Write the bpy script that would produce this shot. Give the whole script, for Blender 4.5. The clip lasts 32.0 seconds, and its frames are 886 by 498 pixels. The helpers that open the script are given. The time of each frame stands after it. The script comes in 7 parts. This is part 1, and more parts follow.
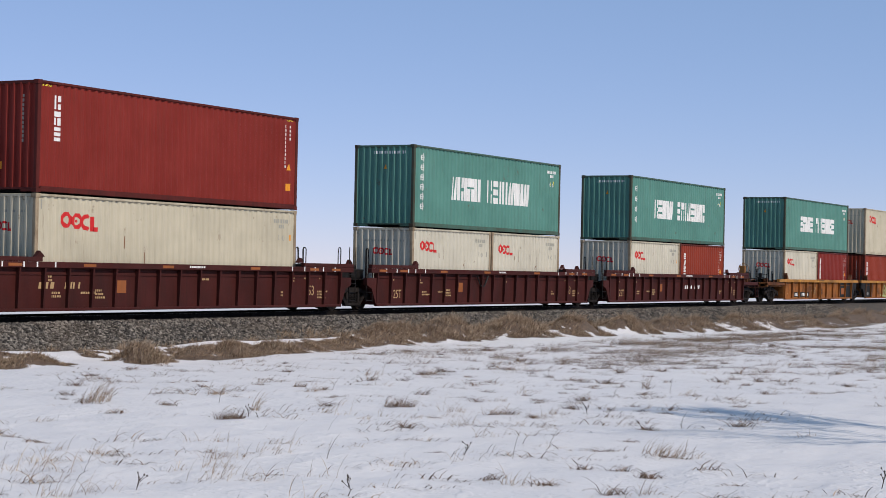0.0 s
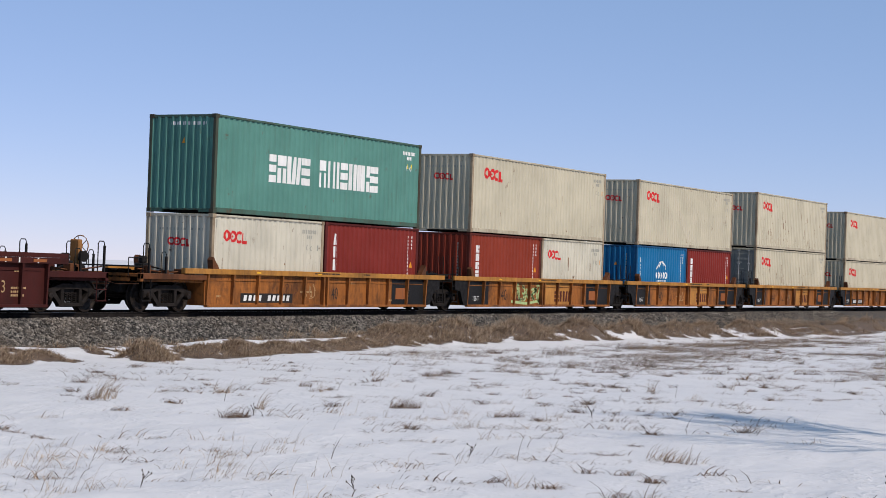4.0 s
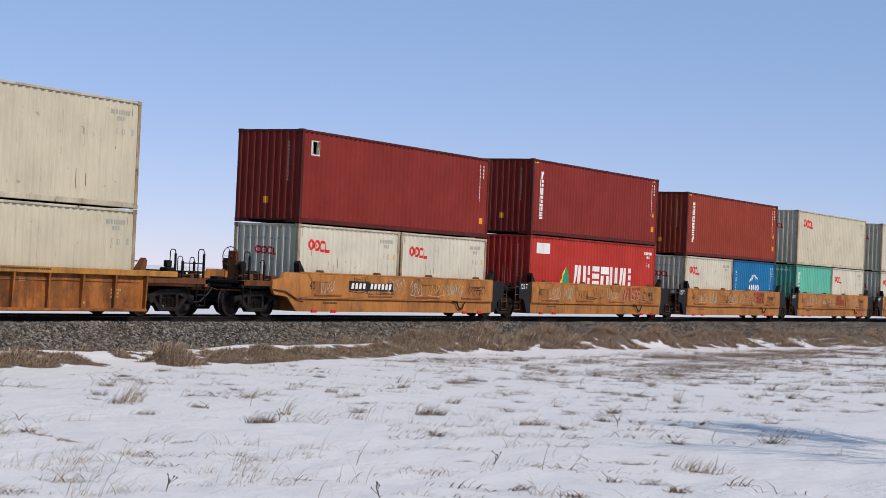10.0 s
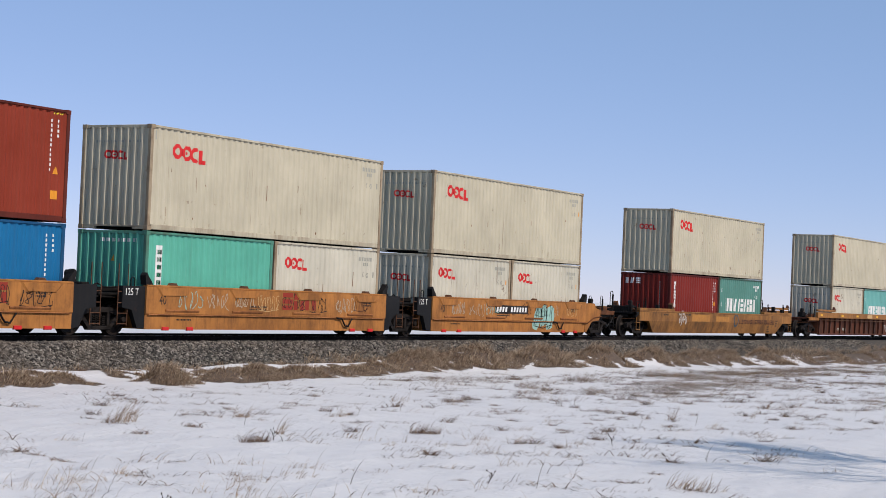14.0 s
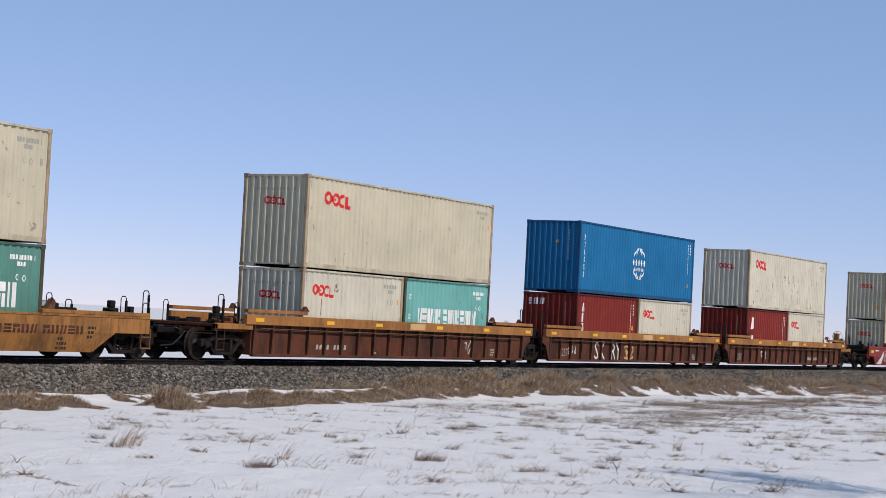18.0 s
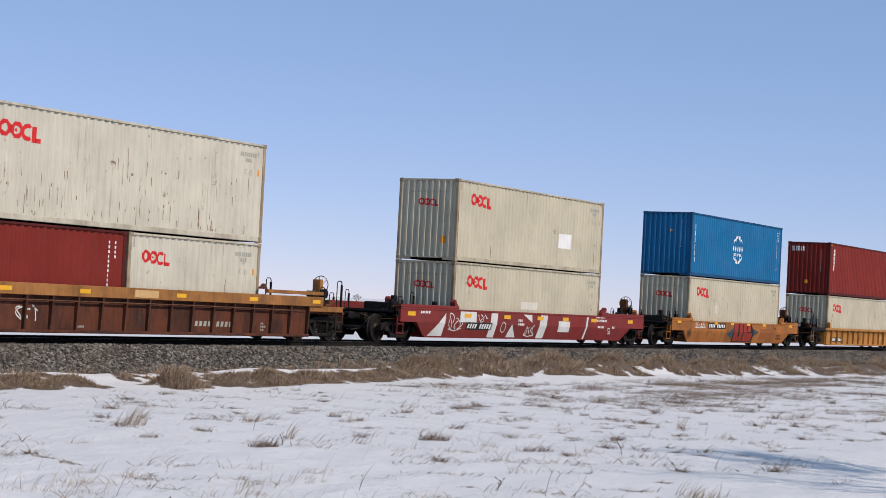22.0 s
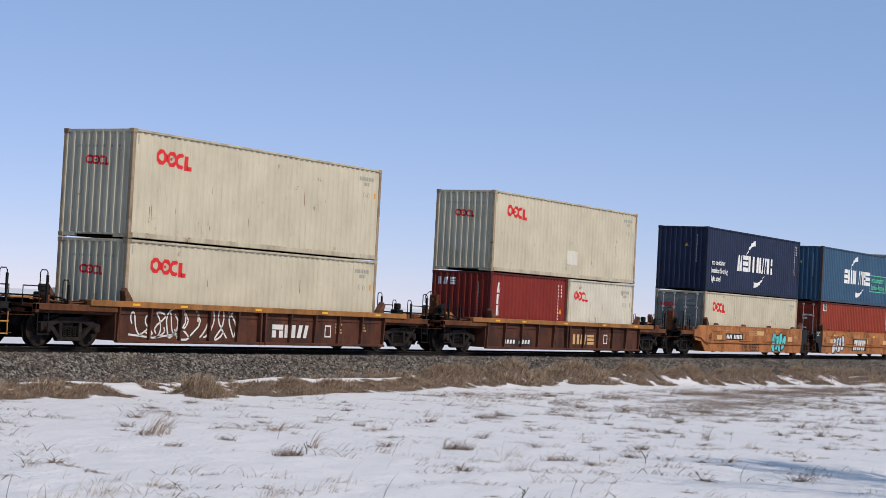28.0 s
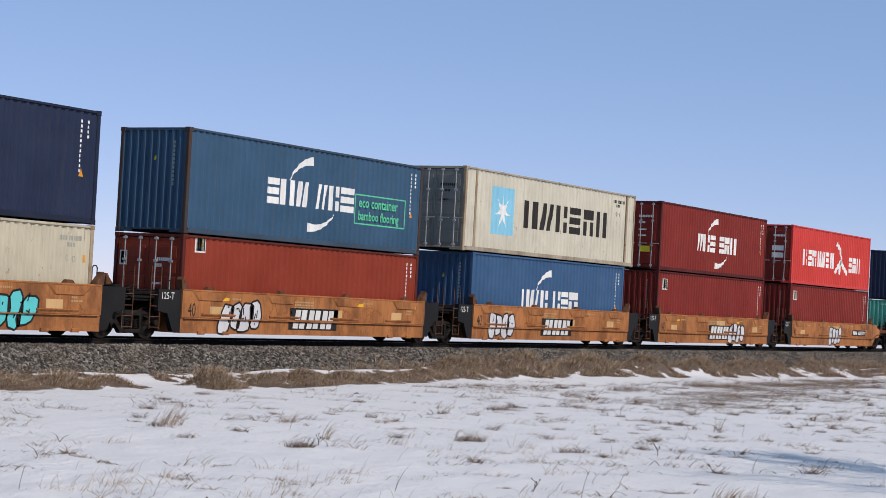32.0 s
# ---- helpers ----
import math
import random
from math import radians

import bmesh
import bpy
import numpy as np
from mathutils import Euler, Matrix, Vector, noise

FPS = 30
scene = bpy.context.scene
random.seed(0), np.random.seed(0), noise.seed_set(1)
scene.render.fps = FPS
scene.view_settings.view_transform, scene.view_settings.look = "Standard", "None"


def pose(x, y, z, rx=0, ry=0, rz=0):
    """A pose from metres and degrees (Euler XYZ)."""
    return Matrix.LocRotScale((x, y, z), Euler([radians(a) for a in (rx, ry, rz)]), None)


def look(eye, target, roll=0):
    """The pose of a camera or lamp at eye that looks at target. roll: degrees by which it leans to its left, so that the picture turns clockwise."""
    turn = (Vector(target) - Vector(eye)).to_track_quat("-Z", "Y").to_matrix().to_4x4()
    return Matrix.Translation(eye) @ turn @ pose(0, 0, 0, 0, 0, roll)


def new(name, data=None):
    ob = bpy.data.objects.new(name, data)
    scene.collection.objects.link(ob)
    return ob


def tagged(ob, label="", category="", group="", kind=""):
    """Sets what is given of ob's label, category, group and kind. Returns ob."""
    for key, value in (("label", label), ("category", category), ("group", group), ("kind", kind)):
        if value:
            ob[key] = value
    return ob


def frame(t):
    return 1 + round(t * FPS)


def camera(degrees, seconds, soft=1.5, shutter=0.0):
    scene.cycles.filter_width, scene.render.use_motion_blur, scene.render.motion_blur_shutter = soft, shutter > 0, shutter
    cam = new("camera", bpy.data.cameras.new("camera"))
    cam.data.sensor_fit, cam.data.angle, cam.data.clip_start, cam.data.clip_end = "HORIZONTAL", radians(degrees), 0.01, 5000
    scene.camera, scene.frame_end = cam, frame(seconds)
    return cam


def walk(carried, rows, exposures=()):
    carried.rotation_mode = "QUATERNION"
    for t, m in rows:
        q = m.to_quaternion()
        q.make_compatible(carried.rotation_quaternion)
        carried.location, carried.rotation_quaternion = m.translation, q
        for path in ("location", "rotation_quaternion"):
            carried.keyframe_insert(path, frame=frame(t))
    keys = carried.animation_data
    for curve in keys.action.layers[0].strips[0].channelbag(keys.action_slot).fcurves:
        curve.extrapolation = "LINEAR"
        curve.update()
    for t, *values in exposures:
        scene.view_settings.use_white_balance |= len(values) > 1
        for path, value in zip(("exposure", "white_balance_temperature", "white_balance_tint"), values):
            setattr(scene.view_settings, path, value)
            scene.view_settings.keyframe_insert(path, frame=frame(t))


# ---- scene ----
# ---- camera: held by hand at one spot, turning a little ----
cam = camera(27.20, 32.0, soft=0.72)
EYE = (0.0, -32.756, 1.455)
TURNS = [
 (0.0, 90.62, -1.18, -61.48),
 (0.5, 90.50, -0.89, -61.44),
 (1.0, 90.66, -0.93, -61.64),
 (1.5, 90.64, -0.96, -61.75),
 (2.0, 90.63, -1.02, -61.52),
 (2.5, 90.58, -1.08, -61.15),
 (3.0, 90.52, -1.45, -60.97),
 (3.5, 90.54, -1.85, -61.05),
 (4.0, 90.67, -1.98, -61.26),
 (4.5, 90.81, -2.17, -61.30),
 (6.5, 90.76, -2.22, -61.42),
 (7.0, 90.65, -2.37, -61.05),
 (7.5, 90.71, -2.46, -60.94),
 (8.0, 90.84, -2.41, -60.78),
 (8.5, 90.87, -2.45, -60.68),
 (9.0, 90.84, -2.43, -60.71),
 (9.5, 90.84, -2.47, -60.53),
 (10.0, 90.86, -2.50, -60.42),
 (10.5, 90.87, -2.43, -60.42),
 (11.0, 90.88, -2.48, -60.35),
 (11.5, 90.91, -2.45, -60.40),
 (12.0, 90.94, -2.46, -60.44),
 (12.5, 91.10, -2.52, -60.41),
 (13.0, 91.26, -2.46, -60.59),
 (13.5, 91.38, -2.50, -60.64),
 (14.0, 91.45, -2.40, -60.61),
 (14.5, 91.57, -2.47, -60.62),
 (15.0, 91.67, -2.44, -60.65),
 (15.5, 91.79, -2.48, -60.74),
 (17.5, 92.28, -2.81, -60.39),
 (18.0, 92.28, -2.93, -60.42),
 (18.5, 92.28, -3.03, -60.39),
 (19.0, 92.33, -3.06, -60.39),
 (19.5, 92.28, -3.01, -60.47),
 (20.0, 92.12, -3.02, -60.41),
 (20.5, 91.97, -3.11, -60.36),
 (21.0, 91.82, -3.08, -60.31),
 (21.5, 91.71, -3.03, -60.30),
 (22.0, 91.64, -2.97, -60.28),
 (22.5, 91.65, -3.02, -60.23),
 (23.0, 91.65, -2.91, -60.16),
 (23.5, 91.69, -3.03, -60.19),
 (24.0, 91.73, -3.02, -60.12),
 (24.5, 91.81, -2.92, -60.07),
 (25.0, 91.88, -2.90, -59.89),
 (25.5, 91.98, -2.97, -59.84),
 (27.5, 91.88, -2.89, -59.62),
 (28.0, 91.89, -2.98, -59.53),
 (28.5, 91.81, -2.85, -59.46),
 (29.0, 91.78, -2.89, -59.49),
 (29.5, 91.74, -2.82, -59.57),
 (30.0, 91.70, -2.81, -59.62),
 (30.5, 91.67, -2.89, -59.59),
 (31.0, 91.70, -2.95, -59.48),
 (31.5, 91.67, -2.99, -59.20),
 (32.0, 91.61, -3.06, -59.15),
]
walk(cam, [(t, pose(*EYE, rx, ry, rz)) for t, rx, ry, rz in TURNS], [(0.0, -0.04, 6600, 14), (4.0, 0.0, 6600, 14), (11.2, 0.01, 6600, 14), (12.0, 0.13, 6600, 14), (12.8, 0.02, 6600, 14), (32.0, 0.0, 6600, 14)])


def gone(t):
    """Metres that the train has rolled towards -x at t seconds."""
    return 13.4610 * t + -0.001417 * (t - 16) ** 2 + -0.0000789 * (t - 16) ** 3

# ---- sky and sun ----
SUN_EL, SUN_TO = radians(41), Vector((-0.105, -0.994, 0))
SUN_TO = (SUN_TO.normalized() * math.cos(SUN_EL)) + Vector((0, 0, math.sin(SUN_EL)))
world = bpy.data.worlds.new("sky")
scene.world = world
world.use_nodes = True
wt = world.node_tree
wt.nodes.clear()
sky = wt.nodes.new("ShaderNodeTexSky")
sky.sky_type, sky.sun_disc = "NISHITA", False
sky.sun_elevation, sky.sun_rotation = SUN_EL, math.atan2(SUN_TO.x, SUN_TO.y)
sky.altitude, sky.air_density, sky.dust_density, sky.ozone_density = 2500, 0.9, 0.0, 1.6
bg = wt.nodes.new("ShaderNodeBackground")
bg.inputs["Strength"].default_value = 0.096
wo = wt.nodes.new("ShaderNodeOutputWorld")
tone = wt.nodes.new("ShaderNodeMix")  # clear dry winter air
tone.data_type, tone.blend_type = "RGBA", "MULTIPLY"
tone.inputs[0].default_value = 1.0
tone.inputs[7].default_value = (1.06, 0.875, 1.12, 1)
wt.links.new(sky.outputs[0], tone.inputs[6])
haze = wt.nodes.new("ShaderNodeMix")  # thin even veil
haze.data_type = "RGBA"
haze.inputs[0].default_value = 0.36
haze.inputs[7].default_value = (3.3, 6.4, 8.9, 1)
wt.links.new(tone.outputs[2], haze.inputs[6])
wt.links.new(haze.outputs[2], bg.inputs[0])
wt.links.new(bg.outputs[0], wo.inputs[0])
sun = new("sun", bpy.data.lights.new("sun", "SUN"))
sun.data.energy, sun.data.angle, sun.data.color = 3.65, radians(0.53), (1.0, 0.915, 0.79)
sun.matrix_world = look((0, 0, 60), Vector((0, 0, 60)) - SUN_TO)

# ---- materials ----
class Nodes:
    """A small writer of node trees."""

    def __init__(self, name):
        self.mat = bpy.data.materials.new(name)
        self.mat.use_nodes = True
        self.t = self.mat.node_tree
        self.t.nodes.clear()
        self.out = self.t.nodes.new("ShaderNodeOutputMaterial")
        self.bsdf = self.add("ShaderNodeBsdfPrincipled")
        self.t.links.new(self.bsdf.outputs[0], self.out.inputs[0])

    def add(self, kind, operation=""):
        n = self.t.nodes.new(kind)
        if operation:
            n.operation = operation
        return n

    def put(self, node, name, v):
        s = node.inputs[name]
        if isinstance(v, bpy.types.NodeSocket):
            self.t.links.new(v, s)
        else:
            s.default_value = v

    def coords(self, scale=(1, 1, 1), shift=True):
        tc = self.add("ShaderNodeTexCoord")
        m = self.add("ShaderNodeMapping")
        self.put(m, "Vector", tc.outputs["Object"])
        self.put(m, "Scale", scale)
        if shift:
            oi = self.add("ShaderNodeObjectInfo")
            mul = self.add("ShaderNodeMath", operation="MULTIPLY")
            self.put(mul, 0, oi.outputs["Random"])
            self.put(mul, 1, 60.0)
            self.put(m, "Location", mul.outputs[0])
        return m.outputs[0]

    def noise(self, vec, scale, detail=4.0, rough=0.6):
        n = self.add("ShaderNodeTexNoise")
        self.put(n, "Vector", vec), self.put(n, "Scale", scale), self.put(n, "Detail", detail), self.put(n, "Roughness", rough)
        return n.outputs["Fac"]

    def ramp(self, v, lo, hi, a=0.0, b=1.0):
        n = self.add("ShaderNodeMapRange")
        self.put(n, "Value", v), self.put(n, "From Min", lo), self.put(n, "From Max", hi), self.put(n, "To Min", a), self.put(n, "To Max", b)
        return n.outputs["Result"]

    def math(self, op, a, b):
        n = self.add("ShaderNodeMath", operation=op)
        self.put(n, 0, a), self.put(n, 1, b)
        return n.outputs[0]

    def mix(self, f, a, b, blend="MIX"):
        n = self.add("ShaderNodeMix")
        n.data_type, n.blend_type = "RGBA", blend
        self.put(n, 0, f)
        for i, v in ((6, a), (7, b)):
            if isinstance(v, bpy.types.NodeSocket):
                self.t.links.new(v, n.inputs[i])
            else:
                n.inputs[i].default_value = (*v, 1)
        return n.outputs[2]

    def bump(self, h, strength, distance):
        n = self.add("ShaderNodeBump")
        self.put(n, "Height", h), self.put(n, "Strength", strength), self.put(n, "Distance", distance)
        self.t.links.new(n.outputs[0], self.bsdf.inputs["Normal"])

    def finish(self, color, rough=0.5, metal=0.0):
        self.put(self.bsdf, "Base Color", color), self.put(self.bsdf, "Roughness", rough), self.put(self.bsdf, "Metallic", metal)
        return self.mat


RUST = (0.10, 0.040, 0.018)


def paint(name, color, rust=0.25, dirt=0.3, rough=0.45, fade=0.12, grime=(0.085, 0.072, 0.055), mottle=0.0, runs=0.66):
    """Weathered paint on steel: faded clouds, run-down streaks, chips and rust."""
    n = Nodes(name)
    v = n.coords()
    st = n.coords((2.2, 2.2, 0.16))
    cloud = n.noise(v, 0.7, 3)
    streak = n.noise(st, 3.2, 5, 0.65)
    grain = n.noise(v, 34, 3)
    pale = tuple(min(1, c * 1.22 + 0.008) for c in color)
    deep = tuple(c * 0.80 for c in color)
    c = n.mix(n.ramp(cloud, 0.3, 0.7), deep, pale)
    c = n.mix(1 - fade * 4 if fade * 4 < 1 else 0.0, c, color)
    c = n.mix(n.ramp(streak, 0.52, 0.80, 0, dirt), c, grime)
    if mottle:
        c = n.mix(n.ramp(n.noise(n.coords((1, 1, 0.7)), 1.7, 8, 0.75), 0.46, 0.66, 0, mottle), c, grime)
        c = n.mix(n.ramp(n.noise(n.coords((7, 7, 0.5)), 1.5, 6, 0.7), 0.55, 0.72, 0, mottle * 0.8), c, tuple(g * 0.5 for g in grime))
        c = n.mix(n.ramp(n.noise(n.coords((0.9, 0.9, 0.35)), 1.1, 5, 0.65), 0.47, 0.64, 0, mottle * 0.85), c, tuple(g * 0.7 for g in grime))
    spot = n.math("MULTIPLY", n.ramp(n.noise(v, 2.1, 8, 0.72), 0.62, 0.68), n.ramp(n.noise(st, 1.3, 4), 0.42, 0.58))
    run = n.ramp(n.noise(n.coords((5, 5, 0.22)), 2.4, 6, 0.7), runs, runs + 0.12)
    spots = n.math("MULTIPLY", n.math("MAXIMUM", spot, n.math("MULTIPLY", run, 0.7)), rust)
    c = n.mix(spots, c, RUST)
    n.put(n.bsdf, "Specular IOR Level", 0.12)
    r = n.ramp(grain, 0.3, 0.7, rough + 0.05, rough + 0.2)
    n.bump(n.math("ADD", n.math("MULTIPLY", n.noise(v, 3.0, 2), 1.0), n.math("MULTIPLY", grain, 0.12)), 0.25, 0.012)
    return n.finish(c, r)


def plain(name, color, rough=0.6, metal=0.0, var=0.25, scale=8.0, bump=0.2, dist=0.004):
    n = Nodes(name)
    v = n.coords()
    f = n.noise(v, scale, 6, 0.65)
    c = n.mix(n.ramp(f, 0.3, 0.7), tuple(x * (1 - var) for x in color), tuple(min(1, x * (1 + var)) for x in color))
    n.put(n.bsdf, "Specular IOR Level", 0.18)
    n.bump(n.noise(v, scale * 4, 4), bump, dist)
    return n.finish(c, n.ramp(f, 0.3, 0.7, rough + 0.1, rough - 0.1), metal)


def snow_material():
    n = Nodes("snow")
    v = n.coords(shift=False)
    dirt = n.math("MULTIPLY", n.ramp(n.noise(v, 0.35, 6, 0.7), 0.55, 0.75), n.ramp(n.noise(v, 3.5, 6, 0.7), 0.45, 0.7))
    c = n.mix(n.ramp(n.noise(v, 0.12, 4), 0.3, 0.7), (0.602, 0.598, 0.612), (0.648, 0.636, 0.638))
    c = n.mix(n.math("MULTIPLY", dirt, 0.28), c, (0.42, 0.36, 0.28))
    at = n.add("ShaderNodeAttribute")
    at.attribute_name = "thatch"
    brown = n.mix(n.ramp(n.noise(v, 11, 6, 0.75), 0.3, 0.7), (0.030, 0.019, 0.012), (0.15, 0.098, 0.062))
    c = n.mix(n.ramp(n.math("ADD", at.outputs["Fac"], n.math("MULTIPLY", n.ramp(n.noise(v, 2.5, 6, 0.7), 0.3, 0.7, -0.5, 0.5), 0.9)), 0.42, 0.58), c, brown)
    wave = n.noise(n.coords((0.8, 1.1, 1), shift=False), 2.2, 4, 0.5)
    crust = n.math("MULTIPLY", n.ramp(n.noise(v, 6, 3, 0.55), 0.5, 0.6), n.ramp(n.noise(v, 0.5, 3), 0.36, 0.55))
    n.bump(n.math("ADD", n.math("ADD", wave, n.math("MULTIPLY", crust, 0.3)), n.math("MULTIPLY", n.noise(v, 12, 4), 0.12)), 0.42, 0.08)
    return n.finish(c, 0.75)


def ballast_material():
    n = Nodes("ballast")
    v = n.coords(shift=False)
    w = n.add("ShaderNodeTexVoronoi")
    n.put(w, "Vector", v), n.put(w, "Scale", 16.0)
    c = n.mix(w.outputs["Color"], (0.010, 0.009, 0.008), (0.085, 0.074, 0.062))
    c = n.mix(n.ramp(n.noise(v, 0.8, 4), 0.4, 0.75, 0, 0.5), c, (0.10, 0.075, 0.052))
    n.bump(w.outputs["Distance"], -1.0, 0.045)
    return n.finish(c, 0.9)


def grass_material(name, a, b, c3):
    n = Nodes(name)
    g = n.add("ShaderNodeNewGeometry")
    r = g.outputs["Random Per Island"]
    c = n.mix(n.ramp(r, 0.0, 0.7), a, b)
    c = n.mix(n.ramp(r, 0.7, 1.0), c, c3)
    n.put(n.bsdf, "Specular IOR Level", 0.2)
    return n.finish(c, 0.8)


def stone_material():
    n = Nodes("ballast_stone")
    g = n.add("ShaderNodeNewGeometry")
    v = n.coords(shift=False)
    c = n.mix(n.math("POWER", g.outputs["Random Per Island"], 1.9), (0.007, 0.006, 0.005), (0.27, 0.24, 0.205))
    c = n.mix(n.ramp(n.noise(v, 0.8, 4), 0.45, 0.75, 0, 0.5), c, (0.11, 0.08, 0.055))
    return n.finish(c, 0.85)


SNOW, BALLAST, STONE = snow_material(), ballast_material(), stone_material()
DRYGRASS = grass_material("dry_grass", (0.18, 0.122, 0.084), (0.37, 0.275, 0.19), (0.54, 0.435, 0.31))
MATGRASS = grass_material("matted_grass", (0.046, 0.026, 0.017), (0.158, 0.094, 0.058), (0.37, 0.26, 0.165))
SWATHGRASS = grass_material("lying_grass", (0.065, 0.042, 0.030), (0.20, 0.140, 0.098), (0.42, 0.32, 0.23))
TWIGGRASS = grass_material("grey_stem", (0.07, 0.05, 0.04), (0.20, 0.15, 0.115), (0.36, 0.29, 0.22))
TWIG = plain("twig_bark", (0.0723, 0.0553, 0.0425), 0.85, var=0.4)
RAIL = plain("rail_steel", (0.0119, 0.00935, 0.0085), 0.85, 0.0, var=0.5)
RAILTOP = plain("worn_rail", (0.272, 0.264, 0.255), 0.28, 0.9)
TIE = plain("creosoted_tie", (0.0382, 0.0306, 0.0255), 0.9, var=0.4, scale=5)
GREASY = plain("greasy_steel", (0.0102, 0.0085, 0.00765), 0.65, 0.1, var=0.5, scale=6)
TRUCKM = plain("truck_steel", (0.0161, 0.0127, 0.011), 0.75, 0.1, var=0.55, scale=5)
WHEELM = plain("wheel_steel", (0.0204, 0.0153, 0.0127), 0.6, 0.2, var=0.5, scale=7)
BLACK = paint("black_paint", (0.0119, 0.0119, 0.0127), 0.3, 0.4, 0.5, grime=(0.0255, 0.0213, 0.0187))
RUSTM = plain("rusty_steel", (0.102, 0.0467, 0.0255), 0.8, 0.1, var=0.5, scale=6)
GALV = plain("worn_zinc", (0.357, 0.365, 0.365), 0.45, 0.6)
RUBBER = plain("black_hose", (0.017, 0.017, 0.017), 0.6)
WHITE = paint("white_paint", (0.663, 0.663, 0.646), 0.12, 0.25, 0.5)
REFLECT = paint("yellow_reflector", (0.68, 0.357, 0.0255), 0.05, 0.2, 0.35)
RUSTGUIDE = paint("rusty_orange_fitting", (0.135, 0.050, 0.020), 0.8, 0.5, 0.6, grime=(0.030, 0.016, 0.011), mottle=0.6)
TAN = paint("tan_stencil", (0.383, 0.255, 0.128), 0.1, 0.4, 0.55)
DARKINK = paint("dark_stencil", (0.0255, 0.0221, 0.0204), 0.1, 0.2, 0.6)
INKGREY = paint("grey_stencil", (0.30, 0.30, 0.26), 0.05, 0.1, 0.6)
ORANGE = paint("orange_sticker", (0.637, 0.255, 0.0255), 0.05, 0.1, 0.5)
OORED = paint("red_decal", (0.527, 0.0238, 0.0255), 0.06, 0.12, 0.45)
SKYBLUE = paint("pale_blue_decal", (0.187, 0.442, 0.578), 0.03, 0.1, 0.4)
MINT = paint("mint_decal", (0.085, 0.468, 0.255), 0.03, 0.1, 0.4)
LEAFGREEN = paint("green_decal", (0.017, 0.238, 0.119), 0.03, 0.1, 0.4)
YELLOWD = paint("yellow_decal", (0.637, 0.527, 0.0425), 0.03, 0.1, 0.4)
SILVER = paint("silver_spray", (0.527, 0.527, 0.544), 0.03, 0.15, 0.4)
TURQ = paint("turquoise_spray", (0.085, 0.468, 0.476), 0.03, 0.1, 0.45)
CREAM = paint("cream_container", (0.451, 0.412, 0.31), 0.75, 0.18, 0.42, runs=0.62)
CREAM2 = paint("chalky_cream_container", (0.489, 0.463, 0.378), 0.9, 0.22, 0.5, runs=0.60)
TEXRED = paint("oxide_red_container", (0.174, 0.0187, 0.0127), 0.16, 0.12, 0.42)
TRIRED = paint("brick_red_container", (0.208, 0.0306, 0.0145), 0.12, 0.10, 0.42)
DKRED = paint("dark_red_container", (0.17, 0.0195, 0.0136), 0.15, 0.15, 0.42)
GREEN = paint("sea_green_container", (0.0782, 0.208, 0.173), 0.75, 0.26, 0.42)
TEAL = paint("teal_container", (0.0892, 0.365, 0.272), 0.6, 0.25, 0.42)
PALETEAL = paint("faded_teal_container", (0.123, 0.34, 0.315), 0.6, 0.25, 0.45)
COSBLUE = paint("bright_blue_container", (0.0051, 0.119, 0.272), 0.15, 0.12, 0.40)
NAVY = paint("navy_container", (0.0153, 0.0238, 0.0527), 0.15, 0.14, 0.42)
CMABLUE = paint("grey_blue_container", (0.0298, 0.0748, 0.132), 0.55, 0.25, 0.42)
CMABLUE2 = paint("steel_blue_container", (0.034, 0.085, 0.174), 0.2, 0.15, 0.42)
HYRED = paint("signal_red_container", (0.357, 0.0272, 0.0187), 0.2, 0.15, 0.42)
HAMRED = paint("bright_red_container", (0.476, 0.0425, 0.034), 0.08, 0.08, 0.40)
MAERSK = paint("stone_grey_container", (0.476, 0.451, 0.365), 0.9, 0.30, 0.45)
MAROON = paint("maroon_car", (0.052, 0.0105, 0.0085), 0.3, 0.4, 0.55, grime=(0.022, 0.012, 0.010), mottle=0.35)
YELLOW = paint("orange_car", (0.315, 0.111, 0.0255), 1.0, 0.75, 0.55, grime=(0.0723, 0.034, 0.0187), mottle=0.8, runs=0.6)
YELLOWCH = paint("yellow_chord", (0.391, 0.178, 0.0382), 0.65, 0.5, 0.55, grime=(0.068, 0.0425, 0.0255), mottle=0.45)
PALEOR = paint("mustard_car", (0.385, 0.158, 0.042), 0.8, 0.5, 0.55, grime=(0.10, 0.045, 0.024), mottle=0.5, runs=0.6)
RUSTOR = paint("rusty_orange_car", (0.375, 0.150, 0.052), 0.9, 0.5, 0.6, grime=(0.105, 0.042, 0.022), mottle=0.6, runs=0.6)
BROWN = paint("oxide_brown_car", (0.111, 0.0357, 0.0187), 0.9, 0.6, 0.6, grime=(0.0289, 0.0204, 0.017), mottle=0.75, runs=0.58)
BROWN2 = paint("dark_brown_car", (0.0935, 0.034, 0.0204), 0.8, 0.6, 0.6, grime=(0.0289, 0.0204, 0.017), mottle=0.75, runs=0.6)
OCHRE = paint("ochre_chord", (0.306, 0.136, 0.0425), 0.6, 0.5, 0.6, grime=(0.085, 0.0467, 0.0255), mottle=0.45)
FADEDOR = paint("faded_brown_orange_car", (0.281, 0.128, 0.0382), 0.8, 0.75, 0.6, grime=(0.0765, 0.0425, 0.0255), mottle=0.65)
CRIMSON = paint("crimson_car", (0.2, 0.0255, 0.0238), 0.3, 0.35, 0.5, grime=(0.085, 0.051, 0.0425), mottle=0.3)
